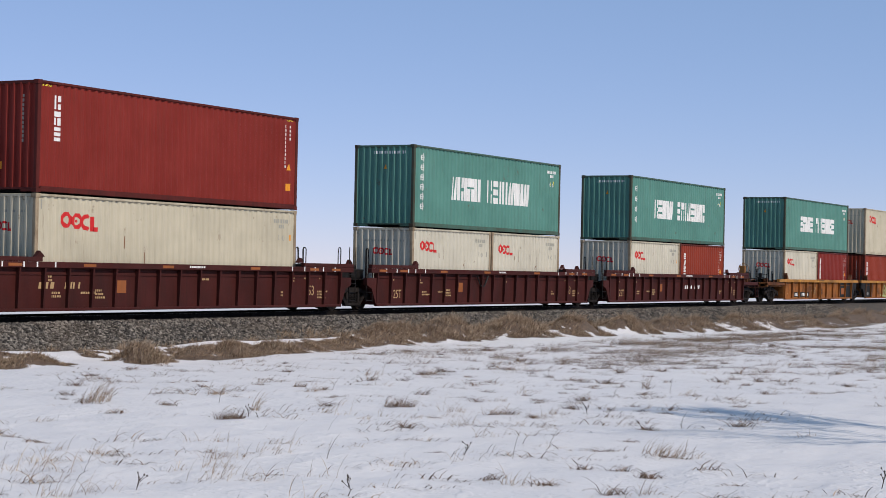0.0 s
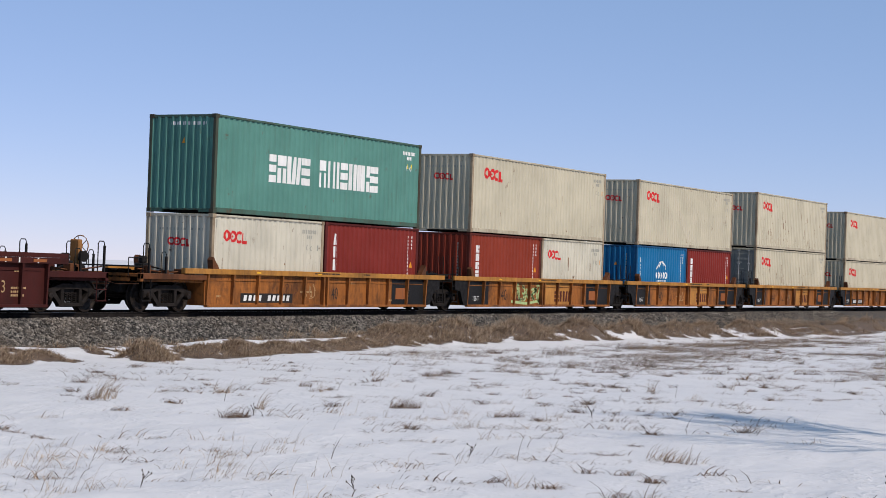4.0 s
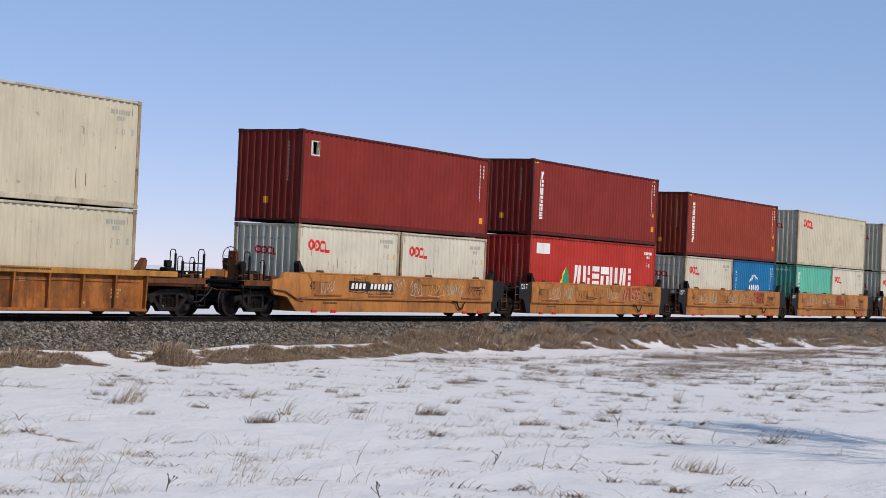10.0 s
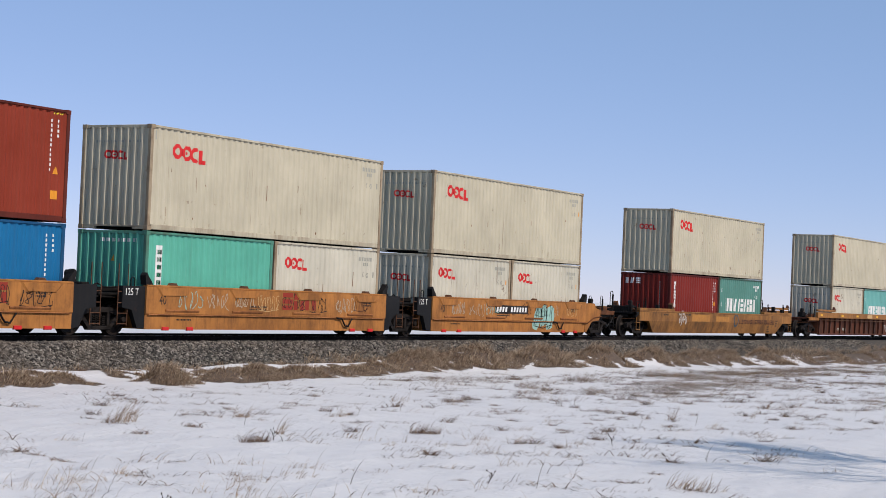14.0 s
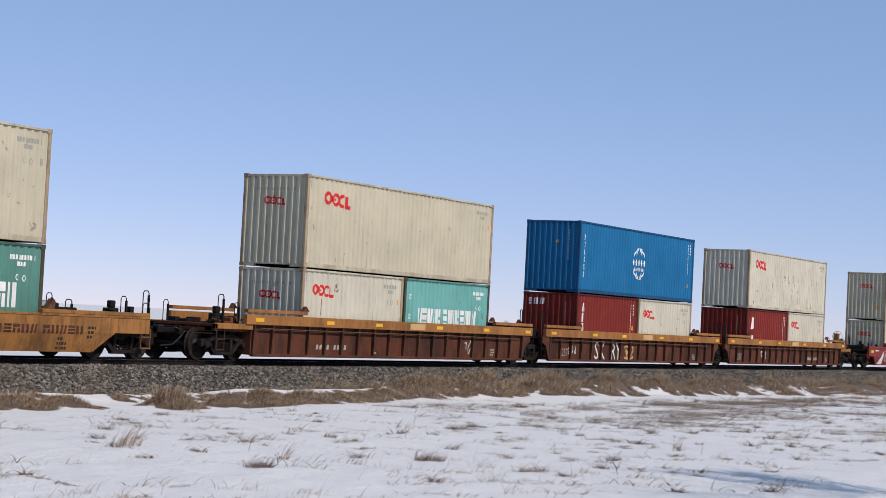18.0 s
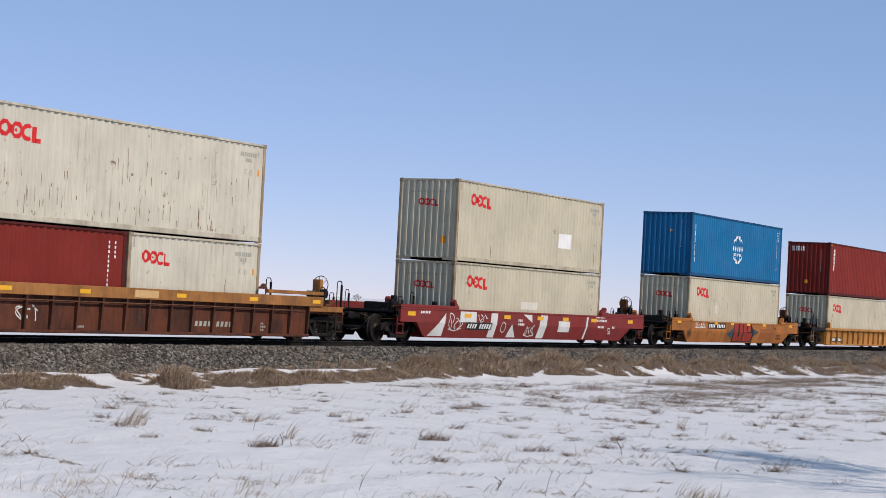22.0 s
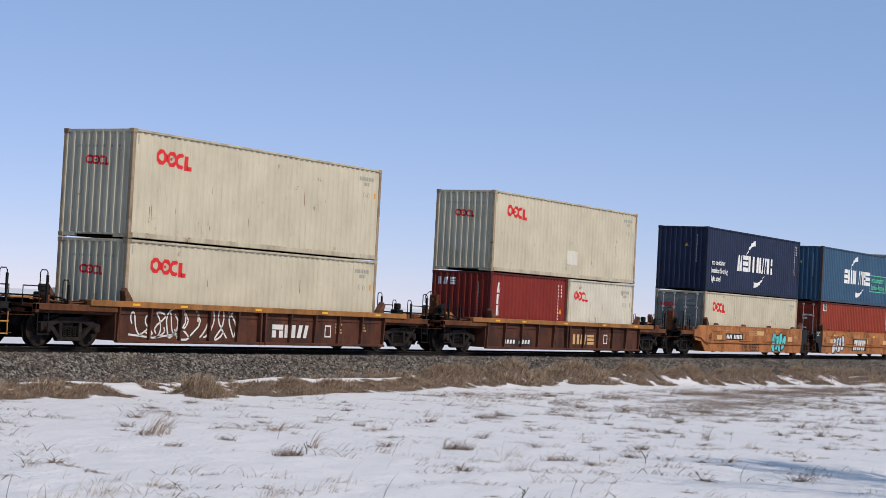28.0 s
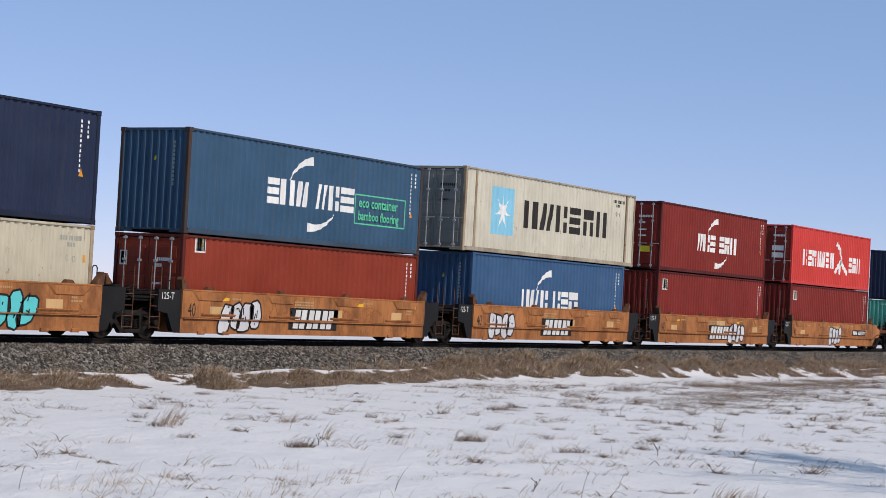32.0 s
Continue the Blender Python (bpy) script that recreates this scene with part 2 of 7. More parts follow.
AMBER = paint("amber_car", (0.365, 0.130, 0.028), 0.4, 0.4, 0.5, grime=(0.085, 0.051, 0.0298), mottle=0.45)
GOLD = paint("golden_yellow_car", (0.43, 0.195, 0.047), 0.35, 0.35, 0.55, grime=(0.102, 0.0595, 0.0298), mottle=0.35)

EDGED = {}
for src, col, r, g in (("cream_container", (0.43, 0.39, 0.29), 1.0, (0.15, 0.09, 0.055)), ("chalky_cream_container", (0.46, 0.43, 0.34), 1.0, (0.15, 0.09, 0.055)), ("sea_green_container", (0.050, 0.115, 0.090), 1.0, (0.075, 0.036, 0.020)),
                       ("teal_container", (0.07, 0.24, 0.18), 0.9, (0.08, 0.04, 0.024)), ("faded_teal_container", (0.09, 0.23, 0.20), 0.9, (0.08, 0.04, 0.024)), ("stone_grey_container", (0.34, 0.30, 0.23), 1.0, (0.10, 0.045, 0.022)),
                       ("grey_blue_container", (0.030, 0.065, 0.105), 0.9, (0.07, 0.038, 0.024)), ("oxide_red_container", (0.085, 0.013, 0.010), 0.7, (0.025, 0.012, 0.010)), ("brick_red_container", (0.10, 0.018, 0.011), 0.7, (0.025, 0.012, 0.010)),
                       ("signal_red_container", (0.26, 0.024, 0.017), 0.6, (0.05, 0.02, 0.014)), ("dark_red_container", (0.085, 0.013, 0.011), 0.7, (0.025, 0.012, 0.010)), ("bright_blue_container", (0.006, 0.070, 0.17), 0.3, (0.02, 0.03, 0.05)), ("navy_container", (0.012, 0.018, 0.038), 0.3, (0.02, 0.018, 0.018))):
    EDGED[src] = paint("worn_edge_" + src, col, r, 0.6, 0.5, grime=g, mottle=0.35)
# ---- mesh tools ----
class MB:
    """Collects vertices and faces of one mesh."""

    def __init__(self):
        self.v, self.f, self.weld = [], [], False

    def add(self, vs, fs):
        k = len(self.v)
        self.v += [tuple(p) for p in vs]
        self.f += [tuple(k + i for i in f) for f in fs]
        return self

    def box(self, x0, x1, y0, y1, z0, z1, c=0.0):
        if c <= 0:
            return self.add([(x, y, z) for z in (z0, z1) for y in (y0, y1) for x in (x0, x1)],
                            [(0, 2, 3, 1), (4, 5, 7, 6), (0, 1, 5, 4), (2, 6, 7, 3), (0, 4, 6, 2), (1, 3, 7, 5)])
        c = min(c, (x1 - x0) / 3, (y1 - y0) / 3, (z1 - z0) / 3)
        P, F = [], []
        for sx in (0, 1):
            for sy in (0, 1):
                for sz in (0, 1):
                    X, Y, Z = (x0, x1)[sx], (y0, y1)[sy], (z0, z1)[sz]
                    dx, dy, dz = (c, -c)[sx], (c, -c)[sy], (c, -c)[sz]
                    P += [(X, Y + dy, Z + dz), (X + dx, Y, Z + dz), (X + dx, Y + dy, Z)]

        def i(a, b, d, k):
            return (a * 4 + b * 2 + d) * 3 + k
        F += [(i(0, 0, 0, 0), i(0, 0, 1, 0), i(0, 1, 1, 0), i(0, 1, 0, 0)), (i(1, 0, 0, 0), i(1, 1, 0, 0), i(1, 1, 1, 0), i(1, 0, 1, 0)),
              (i(0, 0, 0, 1), i(1, 0, 0, 1), i(1, 0, 1, 1), i(0, 0, 1, 1)), (i(0, 1, 0, 1), i(0, 1, 1, 1), i(1, 1, 1, 1), i(1, 1, 0, 1)),
              (i(0, 0, 0, 2), i(0, 1, 0, 2), i(1, 1, 0, 2), i(1, 0, 0, 2)), (i(0, 0, 1, 2), i(1, 0, 1, 2), i(1, 1, 1, 2), i(0, 1, 1, 2))]
        for a in (0, 1):
            for b in (0, 1):
                F += [(i(0, a, b, 1), i(1, a, b, 1), i(1, a, b, 2), i(0, a, b, 2)), (i(a, 0, b, 0), i(a, 1, b, 0), i(a, 1, b, 2), i(a, 0, b, 2)),
                      (i(a, b, 0, 0), i(a, b, 1, 0), i(a, b, 1, 1), i(a, b, 0, 1))]
                for d in (0, 1):
                    F.append((i(a, b, d, 0), i(a, b, d, 1), i(a, b, d, 2)))
        return self.add(P, F)

    def prism(self, poly, a, b, axis="x"):
        """A closed outline drawn through from a to b. Outline in (y, z) for x, (x, z) for y, (x, y) for z."""
        n = len(poly)
        put = {"x": lambda p, q, t: (t, p, q), "y": lambda p, q, t: (p, t, q), "z": lambda p, q, t: (p, q, t)}[axis]
        vs = [put(p, q, t) for t in (a, b) for p, q in poly]
        return self.add(vs, [tuple(range(n)), tuple(range(2 * n - 1, n - 1, -1))] + [(k, (k + 1) % n, n + (k + 1) % n, n + k) for k in range(n)])

    def sheet(self, line, z0, z1, along="x"):
        """An upright sheet over an open line of (along, across) points."""
        n = len(line)
        vs = [((p, q, z) if along == "x" else (q, p, z)) for z in (z0, z1) for p, q in line]
        return self.add(vs, [(k, k + 1, n + k + 1, n + k) for k in range(n - 1)])

    def rod(self, pts, r, n=6):
        """A round bar through points."""
        pts = [Vector(p) for p in pts]
        k0, rings = len(self.v), []
        for i, p in enumerate(pts):
            d = (pts[min(i + 1, len(pts) - 1)] - pts[max(i - 1, 0)]).normalized()
            u = d.orthogonal().normalized() if abs(d.z) < 0.9 else Vector((1, 0, 0))
            w = d.cross(u).normalized()
            u = w.cross(d).normalized()
            rings.append([p + r * (math.cos(2 * math.pi * j / n) * u + math.sin(2 * math.pi * j / n) * w) for j in range(n)])
        vs = [q for ring in rings for q in ring]
        fs = [(i * n + j, i * n + (j + 1) % n, (i + 1) * n + (j + 1) % n, (i + 1) * n + j) for i in range(len(pts) - 1) for j in range(n)]
        fs += [tuple(range(n))[::-1], tuple((len(pts) - 1) * n + j for j in range(n))]
        return self.add(vs, fs)

    def lathe(self, prof, centre, axis="y", n=20):
        """A turned body: profile of (along, radius) round an axis through centre."""
        cx, cy, cz = centre
        vs = []
        for a, r in prof:
            for j in range(n):
                c, s = r * math.cos(2 * math.pi * j / n), r * math.sin(2 * math.pi * j / n)
                vs.append({"y": (cx + c, cy + a, cz + s), "x": (cx + a, cy + c, cz + s), "z": (cx + c, cy + s, cz + a)}[axis])
        m = len(prof)
        fs = [(i * n + j, i * n + (j + 1) % n, (i + 1) * n + (j + 1) % n, (i + 1) * n + j) for i in range(m - 1) for j in range(n)]
        fs += [tuple(range(n))[::-1], tuple((m - 1) * n + j for j in range(n))]
        return self.add(vs, fs)

    def mesh(self, name, mat):
        me = bpy.data.meshes.new(name)
        me.from_pydata(self.v, [], self.f)
        me.update()
        bm = bmesh.new()
        bm.from_mesh(me)
        if self.weld:
            bmesh.ops.remove_doubles(bm, verts=bm.verts, dist=0.0005)
        bmesh.ops.recalc_face_normals(bm, faces=bm.faces)
        bm.to_mesh(me)
        bm.free()
        me.materials.append(mat)
        return me


def part(name, mb, material, parent, label="", at=None):
    """One mesh object under a thing or part; mb is a builder, or a mesh to share."""
    me = mb.mesh(name, material) if isinstance(mb, MB) else mb
    ob = new(name, me)
    ob.parent = parent
    if at:
        ob.location = at
    return tagged(ob, label)


def thing(name, label, category, group="", at=(0, 0, 0)):
    ob = new(name)
    ob.empty_display_size = 0.3
    ob.location = at
    return tagged(ob, label, category, group)


CACHE = {}


def shared(key, material, build):
    """A mesh built once for each key and material."""
    k = (key, material.name)
    if k not in CACHE:
        mb = MB()
        build(mb)
        CACHE[k] = mb.mesh(str(key[0]), material)
    return CACHE[k]


# flat markings that follow the ribs of a wall: convex pieces in (x, z), cut at each fold of the line
def clipped(poly, a, b):
    for edge, keep in ((a, 1), (b, -1)):
        res = []
        for i, p in enumerate(poly):
            q = poly[(i + 1) % len(poly)]
            ip, iq = (p[0] - edge) * keep >= 0, (q[0] - edge) * keep >= 0
            if ip:
                res.append(p)
            if ip != iq:
                t = (edge - p[0]) / (q[0] - p[0])
                res.append((edge, p[1] + t * (q[1] - p[1])))
        poly = res
        if len(poly) < 3:
            return []
    return poly


def painted(mb, polys, line, lift=0.004):
    """Lay convex pieces on a ribbed wall that faces -y; line: (x, y) of its folds."""
    mb.weld = True
    for poly in polys:
        lo, hi = min(p[0] for p in poly), max(p[0] for p in poly)
        for (xa, ya), (xb, yb) in zip(line, line[1:]):
            if xb <= lo or xa >= hi or xb - xa < 1e-6:
                continue
            cut = clipped(poly, xa, xb)
            if cut:
                mb.add([(x, ya + (yb - ya) * (x - xa) / (xb - xa) - lift, z) for x, z in cut], [tuple(range(len(cut)))])
    return mb


def painted_end(mb, polys, line, lift=0.004):
    """The same on a wall that faces -x; pieces in (u, z), u to the right as seen (u = -y); line: (u, x)."""
    mb.weld = True
    for poly in polys:
        lo, hi = min(p[0] for p in poly), max(p[0] for p in poly)
        for (ua, xa), (ub, xb) in zip(line, line[1:]):
            if ub <= lo or ua >= hi or ub - ua < 1e-6:
                continue
            cut = clipped(poly, ua, ub)
            if cut:
                mb.add([(xa + (xb - xa) * (u - ua) / (ub - ua) - lift, -u, z) for u, z in cut], [tuple(range(len(cut)))])
    return mb


def rect(x0, x1, z0, z1, lean=0.0):
    return [(x0, z0), (x1, z0), (x1 + lean, z1), (x0 + lean, z1)]


def ringed(cx, cz, rx, rz, w, n=12, a0=0.0, a1=360.0):
    """A ring or arc as quads."""
    out = []
    for k in range(n):
        t0, t1 = (radians(a0 + (a1 - a0) * j / n) for j in (k, k + 1))
        out.append([(cx + (rx - d) * math.cos(t), cz + (rz - d) * math.sin(t)) for t, d in ((t0, 0), (t1, 0), (t1, w), (t0, w))])
    return out


def disc(cx, cz, rx, rz, n=12):
    return [[(cx + rx * math.cos(2 * math.pi * k / n), cz + rz * math.sin(2 * math.pi * k / n)) for k in range(n)]]


def stroke(pts, w):
    """A brushed line as quads."""
    out = []
    for (xa, za), (xb, zb) in zip(pts, pts[1:]):
        d = math.hypot(xb - xa, zb - za) or 1
        nx, nz = -(zb - za) / d * w / 2, (xb - xa) / d * w / 2
        out.append([(xa - nx, za - nz), (xb - nx, zb - nz), (xb + nx, zb + nz), (xa + nx, za + nz)])
    return out


def sign_shape(x, z, w, h, kind):
    """One plain shape of bars, as a list of convex pieces."""
    if w < 0.30 * h or w < 0.08:
        return [rect(x, x + w, z, z + h)]
    t = 0.36 * w
    if kind == 0:  # two uprights
        return [rect(x, x + t, z, z + h), rect(x + w - t, x + w, z, z + h)]
    if kind == 1:  # three lying bars
        return [rect(x, x + w, z + k * 0.37 * h, z + k * 0.37 * h + 0.26 * h) for k in range(3)]
    if kind == 2:  # two leaning bars
        return [rect(x, x + t * 0.9, z, z + h, 0.18 * w), rect(x + w - t * 1.3, x + w - t * 0.5, z, z + h, 0.18 * w)]
    if kind == 3:  # an upright and two squares
        return [rect(x, x + t, z, z + h), rect(x + w - 0.9 * t, x + w, z + 0.56 * h, z + h), rect(x + w - 0.9 * t, x + w, z, z + 0.40 * h)]
    return [rect(x, x + w, z + 0.62 * h, z + h), rect(x, x + t, z, z + 0.54 * h), rect(x + w - t, x + w, z, z + 0.54 * h)]


def blocks(x, z, widths, h, gap, seed, bar=0.42):
    """A row of plain sign shapes in place of a lettered mark; each is a list of pieces."""
    out, kinds = [], [1, 0, 2, 3, 1, 4, 0, 2]
    for k, w in enumerate(widths):
        out.append(sign_shape(x, z, w, h, kinds[(k + seed) % 8]))
        x += w + gap
    return out


def flat(shapes):
    return [p for q in shapes for p in q]


def lettering(text, size, x, y, z, material, parent, name="number", narrow=1.0, end=False, label=""):
    """Flat numbers on a wall that faces -y (or -x)."""
    cu = bpy.data.curves.new(name, "FONT")
    cu.body, cu.size, cu.resolution_u, cu.offset = text, size, 2, 0.016 * size if name == "eco_line" else 0.0
    tmp = bpy.data.objects.new(name, cu)
    scene.collection.objects.link(tmp)
    me = bpy.data.meshes.new_from_object(tmp.evaluated_get(bpy.context.evaluated_depsgraph_get()))
    bpy.data.objects.remove(tmp)
    m = Matrix(((narrow, 0, 0, x), (0, 0, 0, y), (0, 1, 0, z), (0, 0, 0, 1))) if not end else Matrix(((0, 0, 0, x), (-narrow, 0, 0, y), (0, 1, 0, z), (0, 0, 0, 1)))
    me.transform(m)
    me.materials.clear()
    me.materials.append(material)
    return part(name, me, material, parent, label)

# ---- containers ----
HW = 1.219
MOVING, WHEELS = [], []
SMALL = ("stencil_code", "hazard_marking", "lashing_mark", "stencil_words", "sign_stencil", "stencil_number")  # too small to pick apart


def folds(a, b, pitch, depth, out, s1=0.13, s2=0.37):
    """The folded line of a ribbed sheet from a to b; out: the outer plane, which the sheet leaves inwards by depth."""
    n = max(1, round((b - a) / pitch))
    p = (b - a) / n
    line = [(a, out)]
    for k in range(n):
        s = a + k * p
        line += [(s + s1 * p, out), (s + s2 * p, out + depth), (s + (1 - s2) * p, out + depth), (s + (1 - s1) * p, out)]
    return line + [(b, out)]


def side_line(L):
    return folds(0.13, L - 0.13, 0.278, 0.036, -HW + 0.024, 0.13, 0.33)


def end_line():
    return folds(-HW + 0.10, HW - 0.10, 0.262, 0.060, 0.016, 0.12, 0.30)


def casting(mb):
    """A corner casting about its centre, with a pocket in its two outer faces."""
    a, b, h = 0.089, 0.081, 0.059
    mb.box(-a, a, -b, b, -h, h, 0.006)
    mb.box(-0.045, 0.045, -b - 0.002, -b + 0.01, -0.028, 0.028)


def castings(ob, L, H, mat):
    """Eight corner castings, one end post reinforced."""
    me = shared(("corner_casting",), mat, casting)
    for x in (0.087, L - 0.087):
        for y in (-HW + 0.079, HW - 0.079):
            for z in (0.057, H - 0.057):
                part("corner_casting", me, mat, ob, at=(x, y, z))


def door_leaf(mb, w, h):
    """A ribbed door leaf in y 0..w, facing -x, with its rubber edge."""
    mb.box(0.0, 0.04, 0.0, w, 0.0, h, 0.006)
    for k in range(5):
        z = 0.12 + k * (h - 0.5) / 4.4
        mb.box(-0.022, 0.002, 0.10, w - 0.10, z, z + (h - 0.5) / 4.4 - 0.10, 0.012)


def lock_rod(mb, h):
    mb.rod([(0, 0, -0.06), (0, 0, h + 0.06)], 0.019, 7)
    for z in (0.0, 0.32 * h, 0.72 * h, h - 0.03):
        mb.box(-0.03, 0.03, -0.06, 0.06, z, z + 0.07, 0.008)
    mb.box(-0.05, -0.02, -0.34, 0.03, 0.36 * h, 0.36 * h + 0.035, 0.006)


def container(x, z, L, H, mat, label, group, sides=(), ends=(), doors=False, end_mat=None, post_mat=None, name="shipping_container"):
    """A steel box with ribbed walls, x..x+L along the train, standing at height z."""
    ob = thing(name, label, "container", group, (x, 0, z))
    MOVING.append((ob, x, z))
    post_mat = post_mat or EDGED.get(mat.name, mat)
    line, el = side_line(L), end_line()
    rail_mat = EDGED.get(mat.name, mat)
    part("side_wall", shared(("side_wall", L, H), mat, lambda m: m.sheet(line, 0.15, H - 0.07)), mat, ob)
    part("side_wall", shared(("far_side_wall", L, H), mat, lambda m: m.sheet([(a, -b) for a, b in line], 0.15, H - 0.07)), mat, ob)
    for s in (-1, 1):
        y0, y1 = sorted((s * HW, s * (HW - 0.06)))
        part("top_rail", shared(("top_rail", L, H, s), rail_mat, lambda m: m.box(0.17, L - 0.17, y0, y1, H - 0.075, H - 0.010, 0.008)), rail_mat, ob)
        part("bottom_rail", shared(("bottom_rail", L, H, s), rail_mat, lambda m: (m.box(0.17, L - 0.17, y0, y1, 0.020, 0.165, 0.012),)), rail_mat, ob)
        for e in (0, 1):
            xa, xb = ((0.006, 0.135), (L - 0.135, L - 0.006))[e]
            ya, yb = sorted((s * (HW - 0.003), s * (HW - 0.115)))
            part("corner_post", shared(("corner_post", L, H, s, e), post_mat, lambda m: m.box(xa, xb, ya, yb, 0.11, H - 0.11, 0.012)), post_mat, ob)
    part("front_header", shared(("front_header", L, H), rail_mat, lambda m: m.box(0.02, 0.13, -HW + 0.115, HW - 0.115, H - 0.10, H - 0.012, 0.01)), rail_mat, ob)
    part("front_sill", shared(("front_sill", L, H), rail_mat, lambda m: (m.box(0.02, 0.14, -HW + 0.115, HW - 0.115, 0.075, 0.13, 0.01), m.box(0.02, 0.14, -HW + 0.115, -HW + 0.55, 0.015, 0.08, 0.01), m.box(0.02, 0.14, HW - 0.55, HW - 0.115, 0.015, 0.08, 0.01))), rail_mat, ob)
    part("rear_header", shared(("rear_header", L, H), mat, lambda m: m.box(L - 0.13, L - 0.02, -HW + 0.115, HW - 0.115, H - 0.10, H - 0.012, 0.01)), mat, ob)
    part("rear_sill", shared(("rear_sill", L, H), mat, lambda m: m.box(L - 0.14, L - 0.02, -HW + 0.115, HW - 0.115, 0.012, 0.13, 0.01)), mat, ob)
    roof = folds(0.13, L - 0.13, 0.42, 0.02, 0)
    part("roof", shared(("roof", L, H), mat, lambda m: m.add([(a, y, H - 0.02 - b) for y in (-HW + 0.06, HW - 0.06) for a, b in roof], [(k, k + 1, len(roof) + k + 1, len(roof) + k) for k in range(len(roof) - 1)])), mat, ob)
    part("floor_frame", shared(("floor_frame", L), GREASY, lambda m: [m.box(0.14, L - 0.14, -HW + 0.08, HW - 0.08, 0.125, 0.155)] + [m.box(0.4 + k * 0.6, 0.46 + k * 0.6, -HW + 0.08, HW - 0.08, 0.02, 0.125) for k in range(int((L - 0.8) / 0.6) + 1)]), GREASY, ob)
    castings(ob, L, H, post_mat)
    W = HW - 0.118
    leaf = lambda m: door_leaf(m, W - 0.01, H - 0.25)
    for k in (0, 1):  # rear doors
        d = part("door", shared(("rear_door", H), mat, leaf), mat, ob, at=(L - 0.03, (0.005 if k else -W + 0.005), 0.13))
        d.scale.x = -1
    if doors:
        # end_mat gives the front doors another colour than the side walls
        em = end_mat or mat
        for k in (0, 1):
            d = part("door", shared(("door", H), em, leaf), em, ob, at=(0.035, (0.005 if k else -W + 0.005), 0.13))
            for y in (0.26, 0.80):
                part("lock_rod", shared(("lock_rod", H), GALV, lambda m: lock_rod(m, H - 0.30)), GALV, d, "galvanised lock rod", at=(-0.055, y, 0.02))
    else:
        part("front_wall", shared(("front_wall", L, H), mat, lambda m: m.sheet([(-u, b) for u, b in el], 0.12, H - 0.07, "y")), mat, ob)
    sides = [(nm, [p], m, lab) for nm, polys, m, lab in sides if nm == "sticker" for p in polys] + [q for q in sides if q[0] != "sticker"]
    for nm, polys, m, lab in sides:
        if nm in ("white_blocks_mark", "dark_blocks_mark"):
            for p in polys:
                part(nm.replace("_blocks_mark", "_block"), painted(MB(), p if isinstance(p[0][0], tuple) else [p], line), m, ob)
            continue
        tagged(part(nm, painted(MB(), polys, line), m, ob, lab), kind="stuff" if nm in SMALL else "")
    for nm, polys, m, lab in ends:
        if nm == "white_blocks_mark":
            polys, nm = flat(polys), "white_block"
        tagged(part(nm, painted_end(MB(), polys, [(-0.99 * HW, 0.012), (HW, 0.012)] if doors else el), m, ob, lab), kind="stuff" if nm in SMALL else "")
    return ob


F40, F20, F45, HC, STD = 12.192, 6.058, 13.716, 2.896, 2.591


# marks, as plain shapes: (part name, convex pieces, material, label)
def code_bars(L, H, m, seed=1, tall=False):
    """Unreadable codes near the top of the far end, as small bars."""
    rnd, out = random.Random(seed), []
    if tall:
        for row, (n, x) in enumerate(((11, L - 0.72), (4, L - 0.46))):
            for k in range(n):
                z = H - 0.36 - k * 0.125
                out.append(rect(x, x + 0.035 + 0.03 * rnd.random(), z, z + 0.075))
    else:
        x = L - 1.25
        for n in (4, 6, 1):
            for k in range(n):
                out.append(rect(x, x + 0.055, H - 0.42, H - 0.30))
                x += 0.075
            x += 0.07
        for k in range(4):
            out.append(rect(L - 0.98 + k * 0.08, L - 0.92 + k * 0.08, H - 0.58, H - 0.47))
        out += ringed(L - 0.95, H - 0.86, 0.06, 0.09, 0.025, 6) + ringed(L - 0.70, H - 0.88, 0.06, 0.09, 0.025, 6)
    return ("stencil_code", out, m, "small stencilled code bars")


def rings_mark(x, z, h, w=None):
    """Three bold red rings and a block; the middle ring holds a small flower."""
    w = w or h * 3.35
    u = w / 3.62
    out = []
    for k in range(3):
        cx = x + u * (0.5 + k * 0.98)
        out += ringed(cx, z + h * (0.52 - 0.05 * k), u * 0.55, h * 0.53, u * 0.27, 8, *((50, 310) if k == 2 else (22, 382)))
    out += [rect(x + 2.86 * u, x + 3.16 * u, z - 0.14 * h, z + 0.80 * h), rect(x + 3.1 * u, x + 3.62 * u, z - 0.14 * h, z + 0.14 * h)]
    out += disc(x + u * 1.48, z + h * 0.47, u * 0.12, h * 0.11, 5)
    return out


